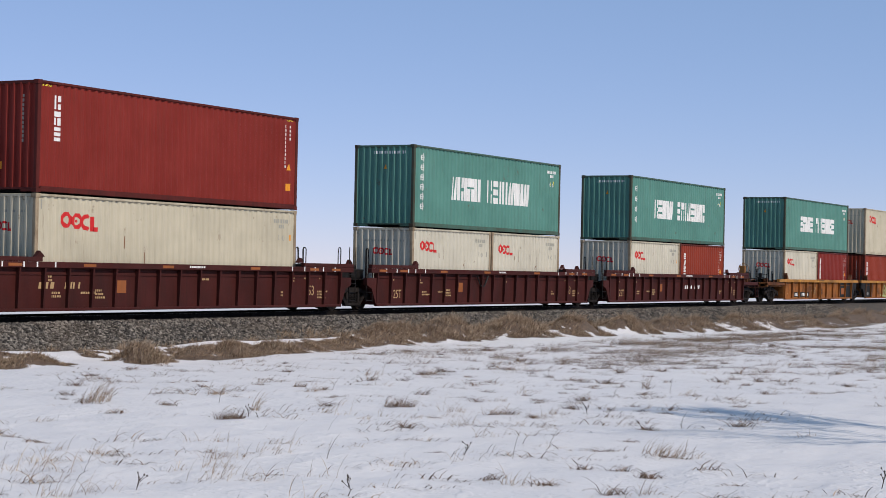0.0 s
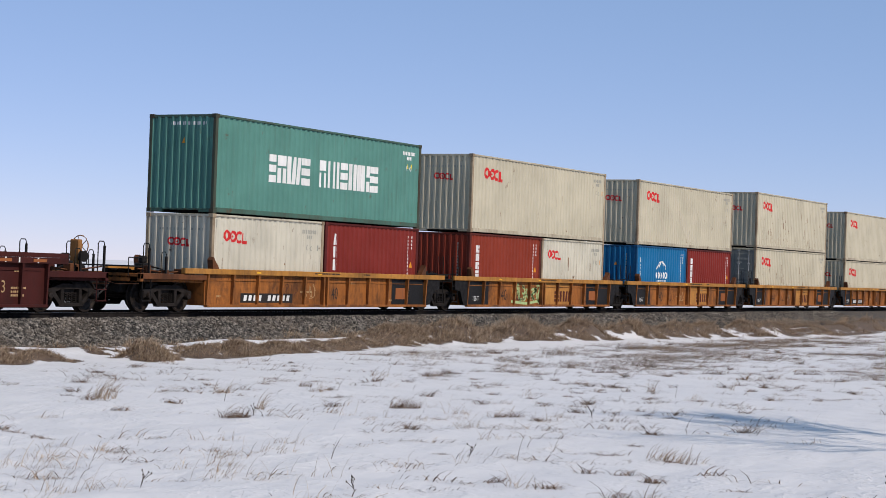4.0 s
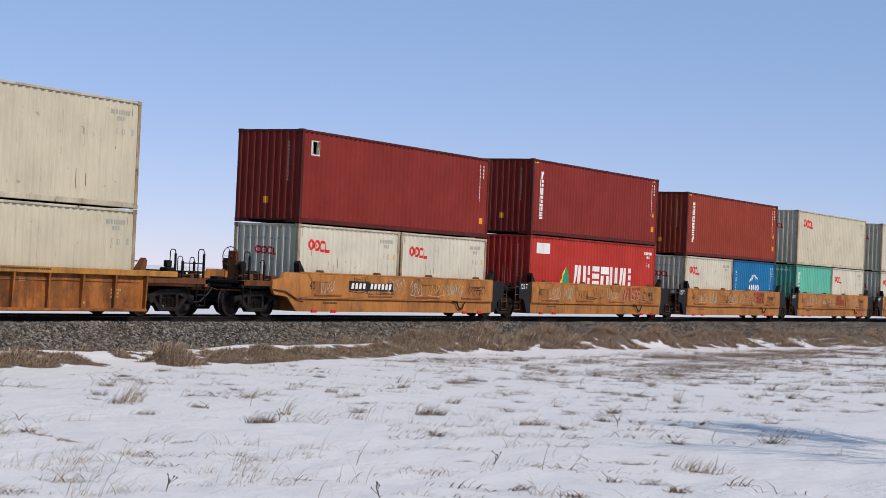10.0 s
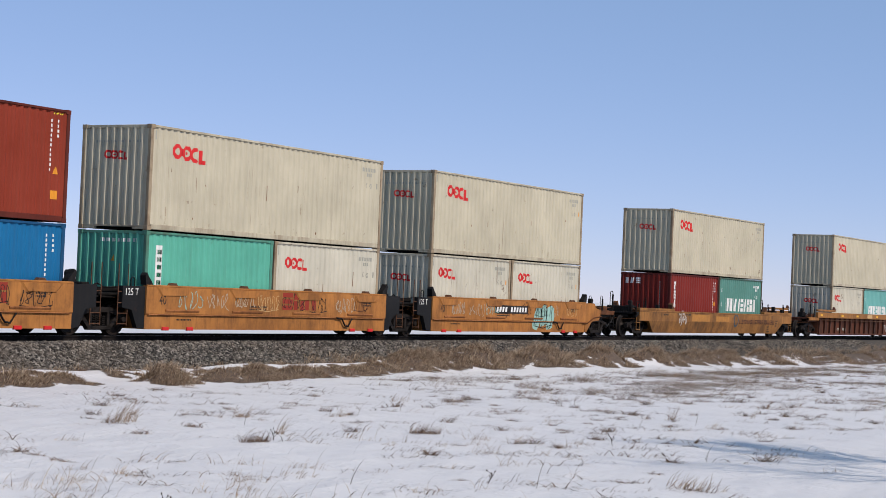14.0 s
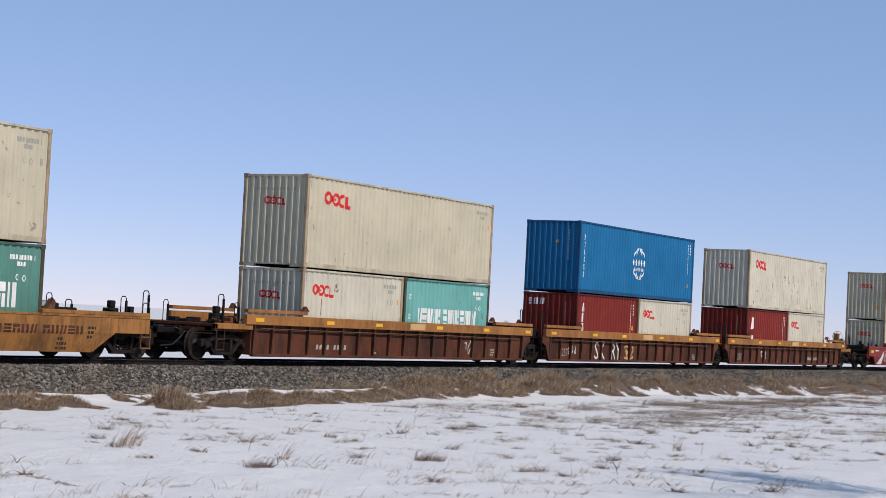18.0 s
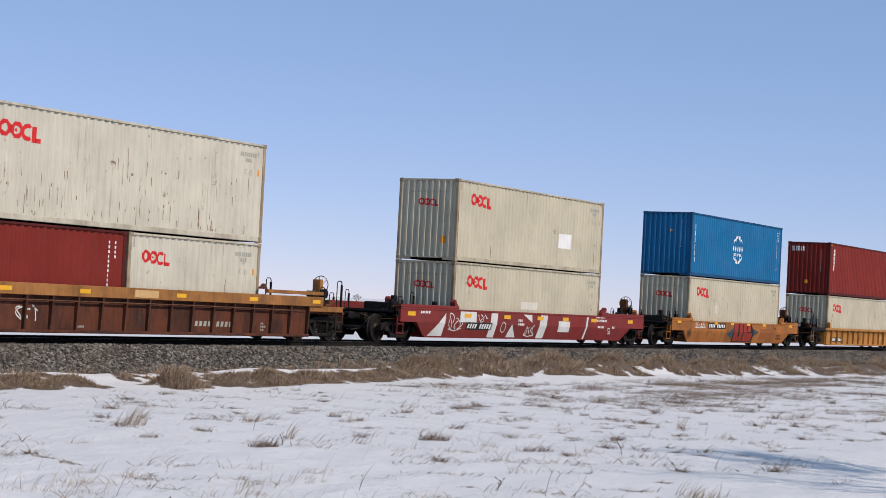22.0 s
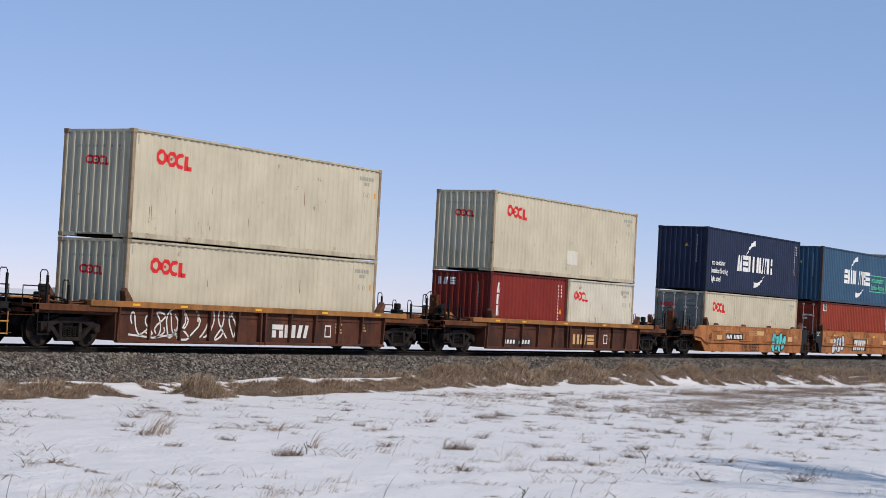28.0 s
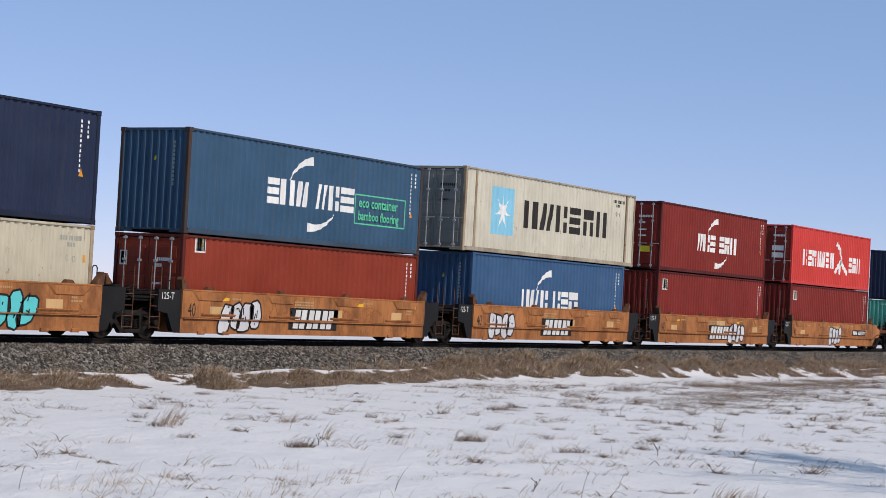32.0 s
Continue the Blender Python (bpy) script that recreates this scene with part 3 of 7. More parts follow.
def cream_marks(L, H, seed):
    big = L > 10
    rnd = random.Random(seed * 3 + big)
    out = [("red_rings_mark", rings_mark(1.05, H - 0.87, 0.42, 1.5) if big else rings_mark(0.62, H - 0.80, 0.35, 1.18), OORED, "red rings and block mark"),
           code_bars(L, H, INKGREY, seed), ("sticker", [rect(L - 0.36, L - 0.24, H - 0.95, H - 0.77)], ORANGE if seed % 2 else INKGREY, ""),
           ("lashing_mark", [rect(0.26, 0.31, H - 0.40, H - 0.15), rect(L - 0.36, L - 0.31, H - 0.36, H - 0.14)], INKGREY, "")]
    if seed in (18, 22, 19) and big:
        out.append(("paint_patch", [rect(8.15, 9.3, H * 0.28 + 0.05, H * 0.28 + 0.62)] if seed == 18 and H > 2.7 else [rect(5.3, 6.7, 1.02, 1.3)] if seed == 18 else [rect(5.95, 6.9, H * 0.28 - 0.28, H * 0.28 + 0.24)] if seed == 22 else [rect(3.4, 3.7, 1.25, 1.65)], WHITE if seed == 18 and H > 2.7 else PALEPATCH, "pale repainted patch"))
    scr = []
    for k in range(120 if seed in (7, 17) and H > 2.7 else rnd.randint(5, 16)):
        a, z, l = 0.6 + rnd.random() * (L - 1.2), 0.2 + rnd.random() ** 2 * 1.5, 0.06 + 0.50 * rnd.random() ** 3
        scr += stroke([(a, z), (a + 0.012 * (rnd.random() - 0.5), z + l)], 0.010 + 0.016 * rnd.random() ** 2)
    out.append(("lashing_mark", scr, RUNBROWN, "rusty runs"))
    return out


def cream_ends(H, sticker=False):
    return ([("sticker", [rect(0.55, 0.75, 0.62, 0.86)], ORANGE, "orange sticker")] if sticker else []) + [("red_rings_mark", rings_mark(-0.40, H - 0.95, 0.24, 0.80), OORED, "small red rings mark"),
            ("stencil_code", [rect(-0.75 + k * 0.13, -0.70 + k * 0.13, H - 0.50, H - 0.43) for k in range(13)], INKGREY, "")]


def vertical_blocks(x, z, n, w, h, gap, seed):
    """Plain sign shapes one above another."""
    out = []
    for k in range(n):
        out += sign_shape(x + w * 0.12, z - k * (h + gap), w * 0.76, h, (0, 3, 4, 1, 2, 3)[(k + seed) % 6])
    return out


def red_marks(L, H, seed, n=6, w=0.36, h=0.27, gap=0.04):
    return [("vertical_mark", vertical_blocks(0.62 if L > 10 else 0.55, H - 0.72, n, w, h, gap, seed), WHITE, "white blocks one above another"),
            code_bars(L, H, WHITE, seed, True), ("sticker", [rect(L - 0.62, L - 0.38, 0.58, 0.80), [(L - 0.55, 1.22), (L - 0.38, 1.22), (L - 0.46, 1.42)]], ORANGE, "orange warning stickers"),
            *([] if L < 10 else [("hazard_marking", [rect(0.2 + k * 0.1, 0.25 + k * 0.1, H - 0.15, H - 0.105, 0.05) for k in range(4)] + [rect(L - 0.62 + k * 0.1, L - 0.57 + k * 0.1, H - 0.15, H - 0.105, 0.05) for k in range(4)], YELLOWD, "")])]


def red_ends(H):
    return [("stencil_code", [rect(0.67, 0.70, H - 0.45 - k * 0.115, H - 0.37 - k * 0.115) for k in range(11)], INKGREY, ""),
            ("sticker", [rect(-0.22, -0.02, 0.60, 0.80)], ORANGE, "")]


def panel_mark(x, z, w, h):
    """A white sign with dark field and a yellow stripe shape."""
    return [("sign_panel", [rect(x, x + w, z, z + h)], WHITE, "white sign panel"),
            ("sign_field", [rect(x + 0.04, x + w - 0.04, z + 0.04, z + h * 0.95)], DARKINK, ""),
            ("sign_stripe", stroke([(x + 0.08, z + h * 0.35), (x + w * 0.4, z + h * 0.45), (x + w * 0.6, z + h * 0.8), (x + w - 0.07, z + h * 0.85)], 0.07) + stroke([(x + 0.1, z + h * 0.2), (x + w * 0.45, z + h * 0.28), (x + w - 0.08, z + h * 0.6)], 0.06), YELLOWD, "yellow swoosh")]


def green_marks(L, H, seed, chars=True):
    out = [("white_blocks_mark", blocks(2.85, 1.07, [0.42, 0.46, 0.18, 0.48, 0.44], 0.85, 0.075, seed) + blocks(5.68, 1.07, [0.44, 0.47, 0.18, 0.45, 0.45, 0.18, 0.50, 0.46], 0.86, 0.072, seed + 1), WHITE, "two rows of white blocks"),
           code_bars(L, H, WHITE, seed), ("sticker", [[(L - 0.95, H - 0.88), (L - 0.80, H - 0.88), (L - 0.87, H - 0.70)], rect(L - 0.70, L - 0.56, H - 0.88, H - 0.72)], YELLOWD, "")]
    if chars:
        ch = []
        for k in range(6 if seed == 2 else 4):
            z = H - (0.56 + k * 0.345 if seed == 2 else 0.70 + k * 0.46)
            ch += ringed(0.70, z + 0.13, 0.16, 0.13, 0.04, 4, 45, 405) + [rect(0.67, 0.73, z - 0.01, z + 0.28), rect(0.56, 0.84, z + 0.11, z + 0.15)]
        out.append(("vertical_mark", ch, WHITE, "white squarish blocks one above another"))
    return out


def green_ends(H):
    return [("stencil_code", [rect(-0.45 + k * 0.105, -0.40 + k * 0.105, H - 0.32, H - 0.22) for k in range(13)], WHITE, ""),
            ("warning_sticker", [[(-0.05, H - 0.85), (0.12, H - 0.85), (0.035, H - 0.68)]], ORANGE, "")]


def globe_marks(cx, cz, r, L, H, seed):
    out = ringed(cx, cz, r * 0.94, r, 0.065, 20, 28, 152) + ringed(cx, cz, r * 0.94, r, 0.065, 20, 208, 332)
    out += ringed(cx - 0.02, cz, r * 0.45, r, 0.055, 8, 35, 90) + ringed(cx - 0.02, cz, r * 0.45, r, 0.055, 8, 90, 145) + ringed(cx, cz, r * 0.45, r, 0.055, 8, 215, 325)
    for k, (x, w) in enumerate(((-1.0, 0.34), (-0.60, 0.36), (-0.18, 0.32), (0.20, 0.36), (0.62, 0.36))):
        x0 = cx + x * r * 1.02
        out += ringed(x0 + w * r / 2, cz + 0.06 * r, w * r / 2, 0.24 * r, 0.08, 8)
    out += flat(blocks(cx - r * 0.9, cz - 0.46 * r, [0.16 * r] * 8, 0.2 * r, 0.07 * r, seed, 0.5))
    side = vertical_blocks(0.42, H - 0.75, 6 if L > 10 else 5, 0.20, 0.22, 0.08, seed)
    return [("globe_mark", out, WHITE, "white globe of arcs with a row of blocks"), ("vertical_mark", side, WHITE, ""), code_bars(L, H, WHITE, seed, True),
            ("sticker", [rect(L - 0.70, L - 0.52, 0.66, 0.84)], ORANGE, "")]


def sweep_marks(x, z, L, H, seed, k=1.0):
    """A word of white blocks between two crescents."""
    out = blocks(x, z, [0.46 * k, 0.56 * k, 0.52 * k], 0.60 * k, 0.07 * k, seed, 0.42) + blocks(x + 1.98 * k, z, [0.46 * k, 0.48 * k, 0.58 * k], 0.60 * k, 0.07 * k, seed + 2, 0.42)
    bows = []
    for cx, cz, r, a0, a1, w in ((x + 1.95 * k, z - 0.02 * k, 1.25 * k, 98, 150, 0.20), (x + 1.75 * k, z + 0.85 * k, 1.42 * k, 268, 318, 0.20)):
        bow, n = [], 12
        for j in range(n):  # thick at one tip, thin at the other
            f0, f1 = j / n, (j + 1) / n
            t0, t1 = radians(a0 + (a1 - a0) * f0), radians(a0 + (a1 - a0) * f1)
            d0, d1 = w * k * (1 - f0) + 0.02, w * k * (1 - f1) + 0.02
            bow.append([(cx + r * math.cos(t0), cz + r * math.sin(t0)), (cx + r * math.cos(t1), cz + r * math.sin(t1)), (cx + (r - d1) * math.cos(t1), cz + (r - d1) * math.sin(t1)), (cx + (r - d0) * math.cos(t0), cz + (r - d0) * math.sin(t0))])
        bows.append(("crescent_mark", bow, WHITE, "white crescent"))
    return bows + [("white_blocks_mark", out, WHITE, ""), code_bars(L, H, WHITE, seed, True),
            ("sticker", [[(L - 0.72, 1.18), (L - 0.50, 1.18), (L - 0.61, 1.42)]], ORANGE, "")]

# ---- well cars ----
WR, WB = 0.457, 0.89  # wheel radius, half the wheelbase


def wheelset_mesh(mb):
    """Two wheels on their axle, about the axle's centre."""
    for s in (-1, 1):
        prof = [(-0.07, WR + 0.028), (-0.045, WR + 0.028), (-0.03, WR), (0.07, WR - 0.008), (0.075, WR - 0.06), (0.035, WR - 0.09), (0.02, 0.20), (0.085, 0.13), (0.09, 0.085), (0.16, 0.075)]
        mb.lathe([(s * (0.755 + a), r) for a, r in prof], (0, 0, 0), "y", 22)
        for k in range(6):
            t = radians(60 * k)
            mb.box(0.29 * math.cos(t) - 0.02, 0.29 * math.cos(t) + 0.02, *sorted((s * 0.775, s * 0.792)), 0.29 * math.sin(t) - 0.02, 0.29 * math.sin(t) + 0.02)
    mb.rod([(0, -1.05, 0), (0, 1.05, 0)], 0.075, 10)


def side_frame_mesh(mb):
    """The cast frame over both bearings, with its window for the springs. Facing -y, about the truck's centre."""
    y0, y1 = -1.10, -0.95
    top = [(-1.10, 0.40), (-1.10, 0.60), (-0.78, 0.66), (-0.42, 0.77), (0.42, 0.77), (0.78, 0.66), (1.10, 0.60), (1.10, 0.40), (0.80, 0.50), (0.42, 0.63), (-0.42, 0.63), (-0.80, 0.50)]
    for a, b, c, d in ((0, 1, 2, 11), (11, 2, 3, 10), (10, 3, 4, 9), (9, 4, 5, 8), (8, 5, 6, 7)):
        mb.prism([top[i] for i in (a, b, c, d)], y0, y1, "y")
    for s in (-1, 1):
        mb.prism([(s * 0.80, 0.52), (s * 0.66, 0.56), (s * 0.36, 0.25), (s * 0.46, 0.20)], y0, y1, "y")
        mb.box(min(s * 0.30, s * 0.42), max(s * 0.30, s * 0.42), y0, y1, 0.24, 0.66, 0.015)
    mb.box(-0.48, 0.48, y0, y1, 0.16, 0.27, 0.02)


def spring_mesh(mb):
    mb.rod([(0.07 * math.cos(t * 1.26), 0.07 * math.sin(t * 1.26), 0.0105 * t) for t in range(28)], 0.017, 4)


def bearing_mesh(mb):
    mb.lathe([(-0.13, 0.05), (-0.12, 0.085), (-0.05, 0.10), (0.05, 0.10)], (0, -1.06, 0), "y", 12)


def truck(car, xc):
    """A four-wheel truck: bolster > side frames, springs, bearing caps, wheelsets."""
    t = part("truck", shared(("truck",), TRUCKM, lambda m: (m.box(-0.21, 0.21, -1.0, 1.0, 0.50, 0.68, 0.02), m.lathe([(0.68, 0.20), (0.80, 0.20)], (0, 0, 0), "z", 14), [m.box(min(s * 0.40, s * 0.46), max(s * 0.40, s * 0.46), -0.9, 0.9, 0.30, 0.36) for s in (-1, 1)])), TRUCKM, car, "greasy cast-steel four-wheel truck", at=(xc, 0, 0))
    for s in (1, -1):
        f = part("side_frame", shared(("side_frame",), TRUCKM, side_frame_mesh), TRUCKM, t)
        for k in (-0.18, 0, 0.18):
            part("coil_spring", shared(("coil_spring",), TRUCKM, spring_mesh), TRUCKM, t, at=(k, -s * 1.02, 0.265))
        if s < 0:
            f.rotation_euler.z = math.pi
    for x in (-WB, WB):
        w = part("wheelset", shared(("wheelset",), WHEELM, wheelset_mesh), WHEELM, t, at=(x, 0, WR))
        WHEELS.append((w, x))
        for s in (1, -1):
            c = part("bearing_cap", shared(("bearing_cap",), WHEELM, bearing_mesh), WHEELM, t, at=(x, 0, WR))
            if s < 0:
                c.rotation_euler.z = math.pi


def grab(mb, x, y, z0, z1, w=0.32, r=0.014, along="x"):
    """A bent hand rail: two uprights and a rounded top."""
    p = [(-w / 2, z0), (-w / 2, z1 - 0.06), (-w / 2 + 0.05, z1), (w / 2 - 0.05, z1), (w / 2, z1 - 0.06), (w / 2, z0)]
    mb.rod([((x + a, y, b) if along == "x" else (x, y + a, b)) for a, b in p], r, 5)


def hand_wheel(mb, x, y, z, r=0.28):
    pts = [(x, y + r * math.cos(2 * math.pi * k / 16), z + r * math.sin(2 * math.pi * k / 16)) for k in range(17)]
    mb.rod(pts, 0.016, 5)
    for k in range(5):
        t = 2 * math.pi * k / 5
        mb.rod([(x + 0.04, y, z), (x, y + r * math.cos(t), z + r * math.sin(t))], 0.011, 4)
    mb.lathe([(-0.03, 0.05), (0.06, 0.05)], (x, y, z), "x", 10)


def car_end(car, side, xb, xp, xc, pal, kind, reach, brake=False):
    """A car's own end: deck, centre sill, coupler, steps, rails. side -1 is the end at small x; xb: well end, xp: deck end, xc: truck."""
    body, chord = pal[0], pal[1]
    a, b = sorted((xb, xp))
    dark = GREASY
    part("end_deck", shared(("end_deck", round(b - a, 2), side), dark, lambda m: (m.box(0, b - a, -1.05, 1.05, 0.96, 1.01), [m.box(0.1 + k * 0.3, 0.16 + k * 0.3, -1.0, 1.0, 0.90, 0.96) for k in range(int((b - a - 0.2) / 0.3))])), dark, car, "black steel end deck", at=(a, 0, 0))
    sa, sb = sorted((xb, xp + side * 0.15))
    part("centre_sill", MB().box(sa, sb, -0.28, 0.28, 0.70, 0.96, 0.02), dark, car)
    ka, kb = sorted((xp + side * 0.1, xp + side * reach))
    kn = MB().box(ka, kb, -0.09, 0.09, 0.76, 0.90, 0.02).box(kb - 0.28 if side > 0 else ka, kb if side > 0 else ka + 0.28, -0.17, 0.17, 0.72, 0.98, 0.05)
    part("coupler", kn, GREASY, car, "greasy knuckle coupler")
    part("brake_hose", MB().rod([(xp, -0.35, 0.82), (xp + side * 0.25, -0.36, 0.62), (xp + side * 0.5, -0.3, 0.42), (xp + side * reach, -0.22, 0.38)], 0.025, 6), RUBBER, car)
    # side arms that carry the deck out to the corner, with steps under them
    for s in (-1, 1):
        y0, y1 = sorted((s * 1.42, s * 1.30))
        x0, x1 = sorted((xb, xp))
        part("end_beam", MB().box(x0, x1, y0, y1, 0.93, 1.10, 0.015), chord if kind == "A" else RUSTGUIDE if kind in "BC" else GREASY, car)
        part("sill_arm", MB().box(x0, x1, *sorted((s * 1.29, s * 1.05)), 0.86, 1.0), body if kind not in "CDE" else GREASY, car)
        xs = xp - side * 0.28
        st = MB()
        for dx in (-0.19, 0.19):
            st.rod([(xs + dx, s * 1.40, 0.95), (xs + dx, s * 1.40, 0.30)], 0.016, 5)
        for z in (0.32, 0.62):
            st.box(xs - 0.2, xs + 0.2, *sorted((s * 1.43, s * 1.33)), z, z + 0.03)
        part("step", st, body if kind not in "BC" else GREASY, car, "steel corner step")
        for gx, gy, gz, gw, gr in ((xs, s * 1.36, 1.92 if kind != "D" else 1.55, 0.26, 0.016), (xp - side * 1.15, s * 1.30, 1.70, 0.22, 0.014)):
            g = MB()
            grab(g, gx, gy, 1.05, gz, gw, gr)
            part("grab_rail", g, GREASY, car, "bent steel grab rail")
            part("rail_post", MB().box(gx + 0.5 * gw - 0.03, gx + 0.5 * gw + 0.03, gy - 0.03, gy + 0.03, 1.02, gz - 0.12, 0.008), GREASY, car, "square black rail post")
    part("end_sill", MB().box(*sorted((xp, xp - side * 0.12)), -1.42, 1.42, 0.86, 1.09, 0.015), body if kind not in "CDE" else GREASY, car)
    ga, gb = sorted((xp - side * 0.14, xc - side * 0.2))
    part("brake_cylinder", MB().box(ga, gb, -0.62, 0.62, 0.52, 0.90, 0.04).lathe([(-0.3, 0.05), (-0.28, 0.17), (0.28, 0.17), (0.3, 0.05)], ((ga + gb) / 2, -0.85, 0.72), "x", 12), GREASY, car, "greasy brake cylinder under the deck")
    if kind == "D":
        part("deck_box", MB().box(a + 0.5, min(a + 1.3, b - 0.2), -0.9, 0.2, 1.01, 1.34, 0.03), GREASY, car, "black valve box on the deck")
        for x in (a + 0.28, b - 0.52):
            part("deck_post", MB().box(x - 0.08, x + 0.08, -1.1, -0.94, 1.01, 1.44, 0.02), GREASY, car)
    # pipes and valves on the deck
    rnd = random.Random(int(xp * 100) + 7)
    for _ in range(4):
        x = a + 0.3 + rnd.random() * max(0.3, b - a - 0.9)
        y = -0.9 + rnd.random() * 1.5
        part("brake_valve", MB().box(x, x + 0.18 + 0.2 * rnd.random(), y, y + 0.3, 1.01, 1.12 + 0.18 * rnd.random(), 0.02), GREASY, car, "greasy brake valve")
    part("air_pipe", MB().rod([(a + 0.1, -0.75, 1.10), (b - 0.1, -0.75, 1.14)], 0.025, 6), GREASY, car)
    part("air_pipe", MB().rod([(a + 0.1, -1.0, 1.16), (b - 0.5, -1.0, 1.16), (b - 0.3, -0.6, 1.05)], 0.02, 6), GREASY, car)
    part("uncoupling_lever", MB().rod([(xp + side * 0.04, -1.38, 0.80), (xp + side * 0.06, -0.6, 0.78), (xp + side * 0.3, -0.2, 0.92)], 0.014, 5), RUSTM, car, "thin bent uncoupling lever")
    xv = xp - side * 0.95
    part("valve_stand", MB().box(xv - 0.18, xv + 0.18, -0.85, -0.55, 1.01, 1.38, 0.03).box(xv - 0.10, xv + 0.10, -0.80, -0.62, 1.38, 1.58, 0.03).rod([(xv, -0.9, 1.3), (xv - side * 0.5, -1.0, 1.22), (xv - side * 0.9, -0.9, 1.05)], 0.024, 5).lathe([(-0.1, 0.05), (-0.08, 0.11), (0.08, 0.11), (0.1, 0.05)], (xv + side * 0.34, -0.95, 1.18), "y", 10), GREASY, car, "greasy control valve on its stand")
    for _ in range(5):
        x = a + 0.15 + rnd.random() * max(0.2, b - a - 0.7)
        part("brake_rigging", MB().box(x, x + 0.14 + 0.22 * rnd.random(), -1.28, -1.02, 1.01, 1.10 + 0.22 * rnd.random(), 0.02), RUSTGUIDE, car, "rusty brake rigging")
    part("brake_rod", MB().rod([(a + 0.1, -1.2, 1.22), ((a + b) / 2, -1.15, 1.12), (b - 0.1, -1.25, 1.25)], 0.022, 5), RUSTGUIDE, car)
    if kind in "BE":
        ca, cb = sorted((xp - side * 0.75, xp + side * 0.18))
        part("crossover_platform", MB().box(ca, cb, -1.15, 1.15, 1.26, 1.30), GREASY, car, "grated crossover platform")
        for y in (-1.12, 1.12):
            part("platform_rail", MB().rod([(ca, y, 1.02), (ca, y, 1.52), (cb, y, 1.52), (cb, y, 1.28)], 0.018, 5), GREASY, car, "steel platform rail")
    if brake:
        part("air_tank", MB().lathe([(-0.42, 0.05), (-0.38, 0.16), (0.38, 0.16), (0.42, 0.05)], ((a + b) / 2 - side * 0.3, -0.35, 1.22), "x", 14), chord if kind != "C" else GREASY, car, "small cylindrical air tank")
        m = MB()
        hand_wheel(m, xp - side * 0.36, -0.70, 1.78)
        part("brake_wheel", m, OCHRE if kind == "A" else RUSTGUIDE, car, "worn spoked brake wheel")
        part("brake_stand", MB().box(*sorted((xp - side * 0.44, xp - side * 0.60)), -0.86, -0.54, 1.0, 1.95, 0.03), OCHRE if kind == "A" else RUSTGUIDE, car)
        part("cable_reel", MB().lathe([(-0.06, 0.04), (-0.06, 0.15), (-0.04, 0.15), (-0.035, 0.08), (0.035, 0.08), (0.04, 0.15), (0.06, 0.15), (0.06, 0.04)], (xp - side * 0.56, -0.98, 1.50), "y", 14), GREASY, car, "greasy cable reel beside the brake stand")
    truck(car, xc)


def joint_end(car, side, xb, xm, pal, kind, own_truck):
    """An end that shares its truck with the next unit: tapered arm to the joint, rails and ladder."""
    body = pal[0]
    dark = BLACK if kind in "C" else GREASY
    a, b = sorted((xb, xm + side * 0.05))
    part("joint_arm", MB().box(a, b, -0.42, 0.42, 0.72, 1.02, 0.03), GREASY, car, "black articulation arm")
    part("cross_deck", MB().box(a, b - 0.03 if side > 0 else b, -1.05, 1.05, 1.03, 1.07), GREASY, car)
    for s in (-1, 1):
        y0, y1 = sorted((s * 1.42, s * 1.28))
        m = MB()
        z1 = 1.36 if kind == "C" else 1.10
        if kind == "A":
            m.prism([(xb, 0.20), (xb, 1.10), (xb + side * 0.62, 1.10), (xb + side * 0.62, 0.86), (xb + side * 0.30, 0.74)], y0, y1, "y")
        else:
            m.prism([(xb, 0.22), (xb, z1), (xb + side * 0.95, z1), (xb + side * 0.95, 0.78), (xb + side * 0.55, 0.72), (xb + side * 0.30, 0.24)], y0, y1, "y")
        part("end_bracket", m, dark if kind != "A" else body, car, "dark steel end bracket")
        st = MB()
        x = xm - side * 0.55
        for dx in (-0.2, 0.2):
            st.rod([(x + dx, s * 1.38, 0.30), (x + dx, s * 1.38, 2.10 if kind == "A" else 1.95)], 0.015, 5)
        for z in (0.34, 0.62, 0.90, 1.2):
            st.rod([(x - 0.2, s * 1.38, z), (x + 0.2, s * 1.38, z)], 0.014, 5)
        part("ladder", st, RUSTM if kind == "C" else GREASY, car, "narrow steel ladder")
    for gx, gy, gz, gw in ((xb + side * 0.25, -1.18, 2.08 if kind == "A" else 1.60, 0.16), (xb + side * 0.9, 0.9, 2.08 if kind == "A" else 1.9, 0.2)):
        g = MB()
        grab(g, gx, gy, 1.05, gz, gw, 0.018)
        part("grab_rail", g, GREASY, car, "bent steel grab rail")
    h = 1.52 if kind == "A" else 1.30
    part("joint_housing", MB().box(a + 0.12, b - 0.12, -0.98, 0.98, 1.071, h - 0.14, 0.03).box(a + 0.3, b - 0.25, -0.75, 0.6, h - 0.16, h, 0.03), GREASY, car, "black housing over the joint")
    g = MB()
    g.rod([(a, -0.9, 1.28), (b, -0.9, 1.34)], 0.02, 5).rod([(a, -0.5, 1.18), ((a + b) / 2, -0.35, 1.40), (b, -0.2, 1.2)], 0.022, 5)
    g.box(a + 0.1, a + 0.4, -0.4, 0.2, 1.07, 1.42, 0.03)
    part("hose_bundle", g, GREASY, car, "greasy hoses and valve over the joint")
    if own_truck:
        truck(car, xm)


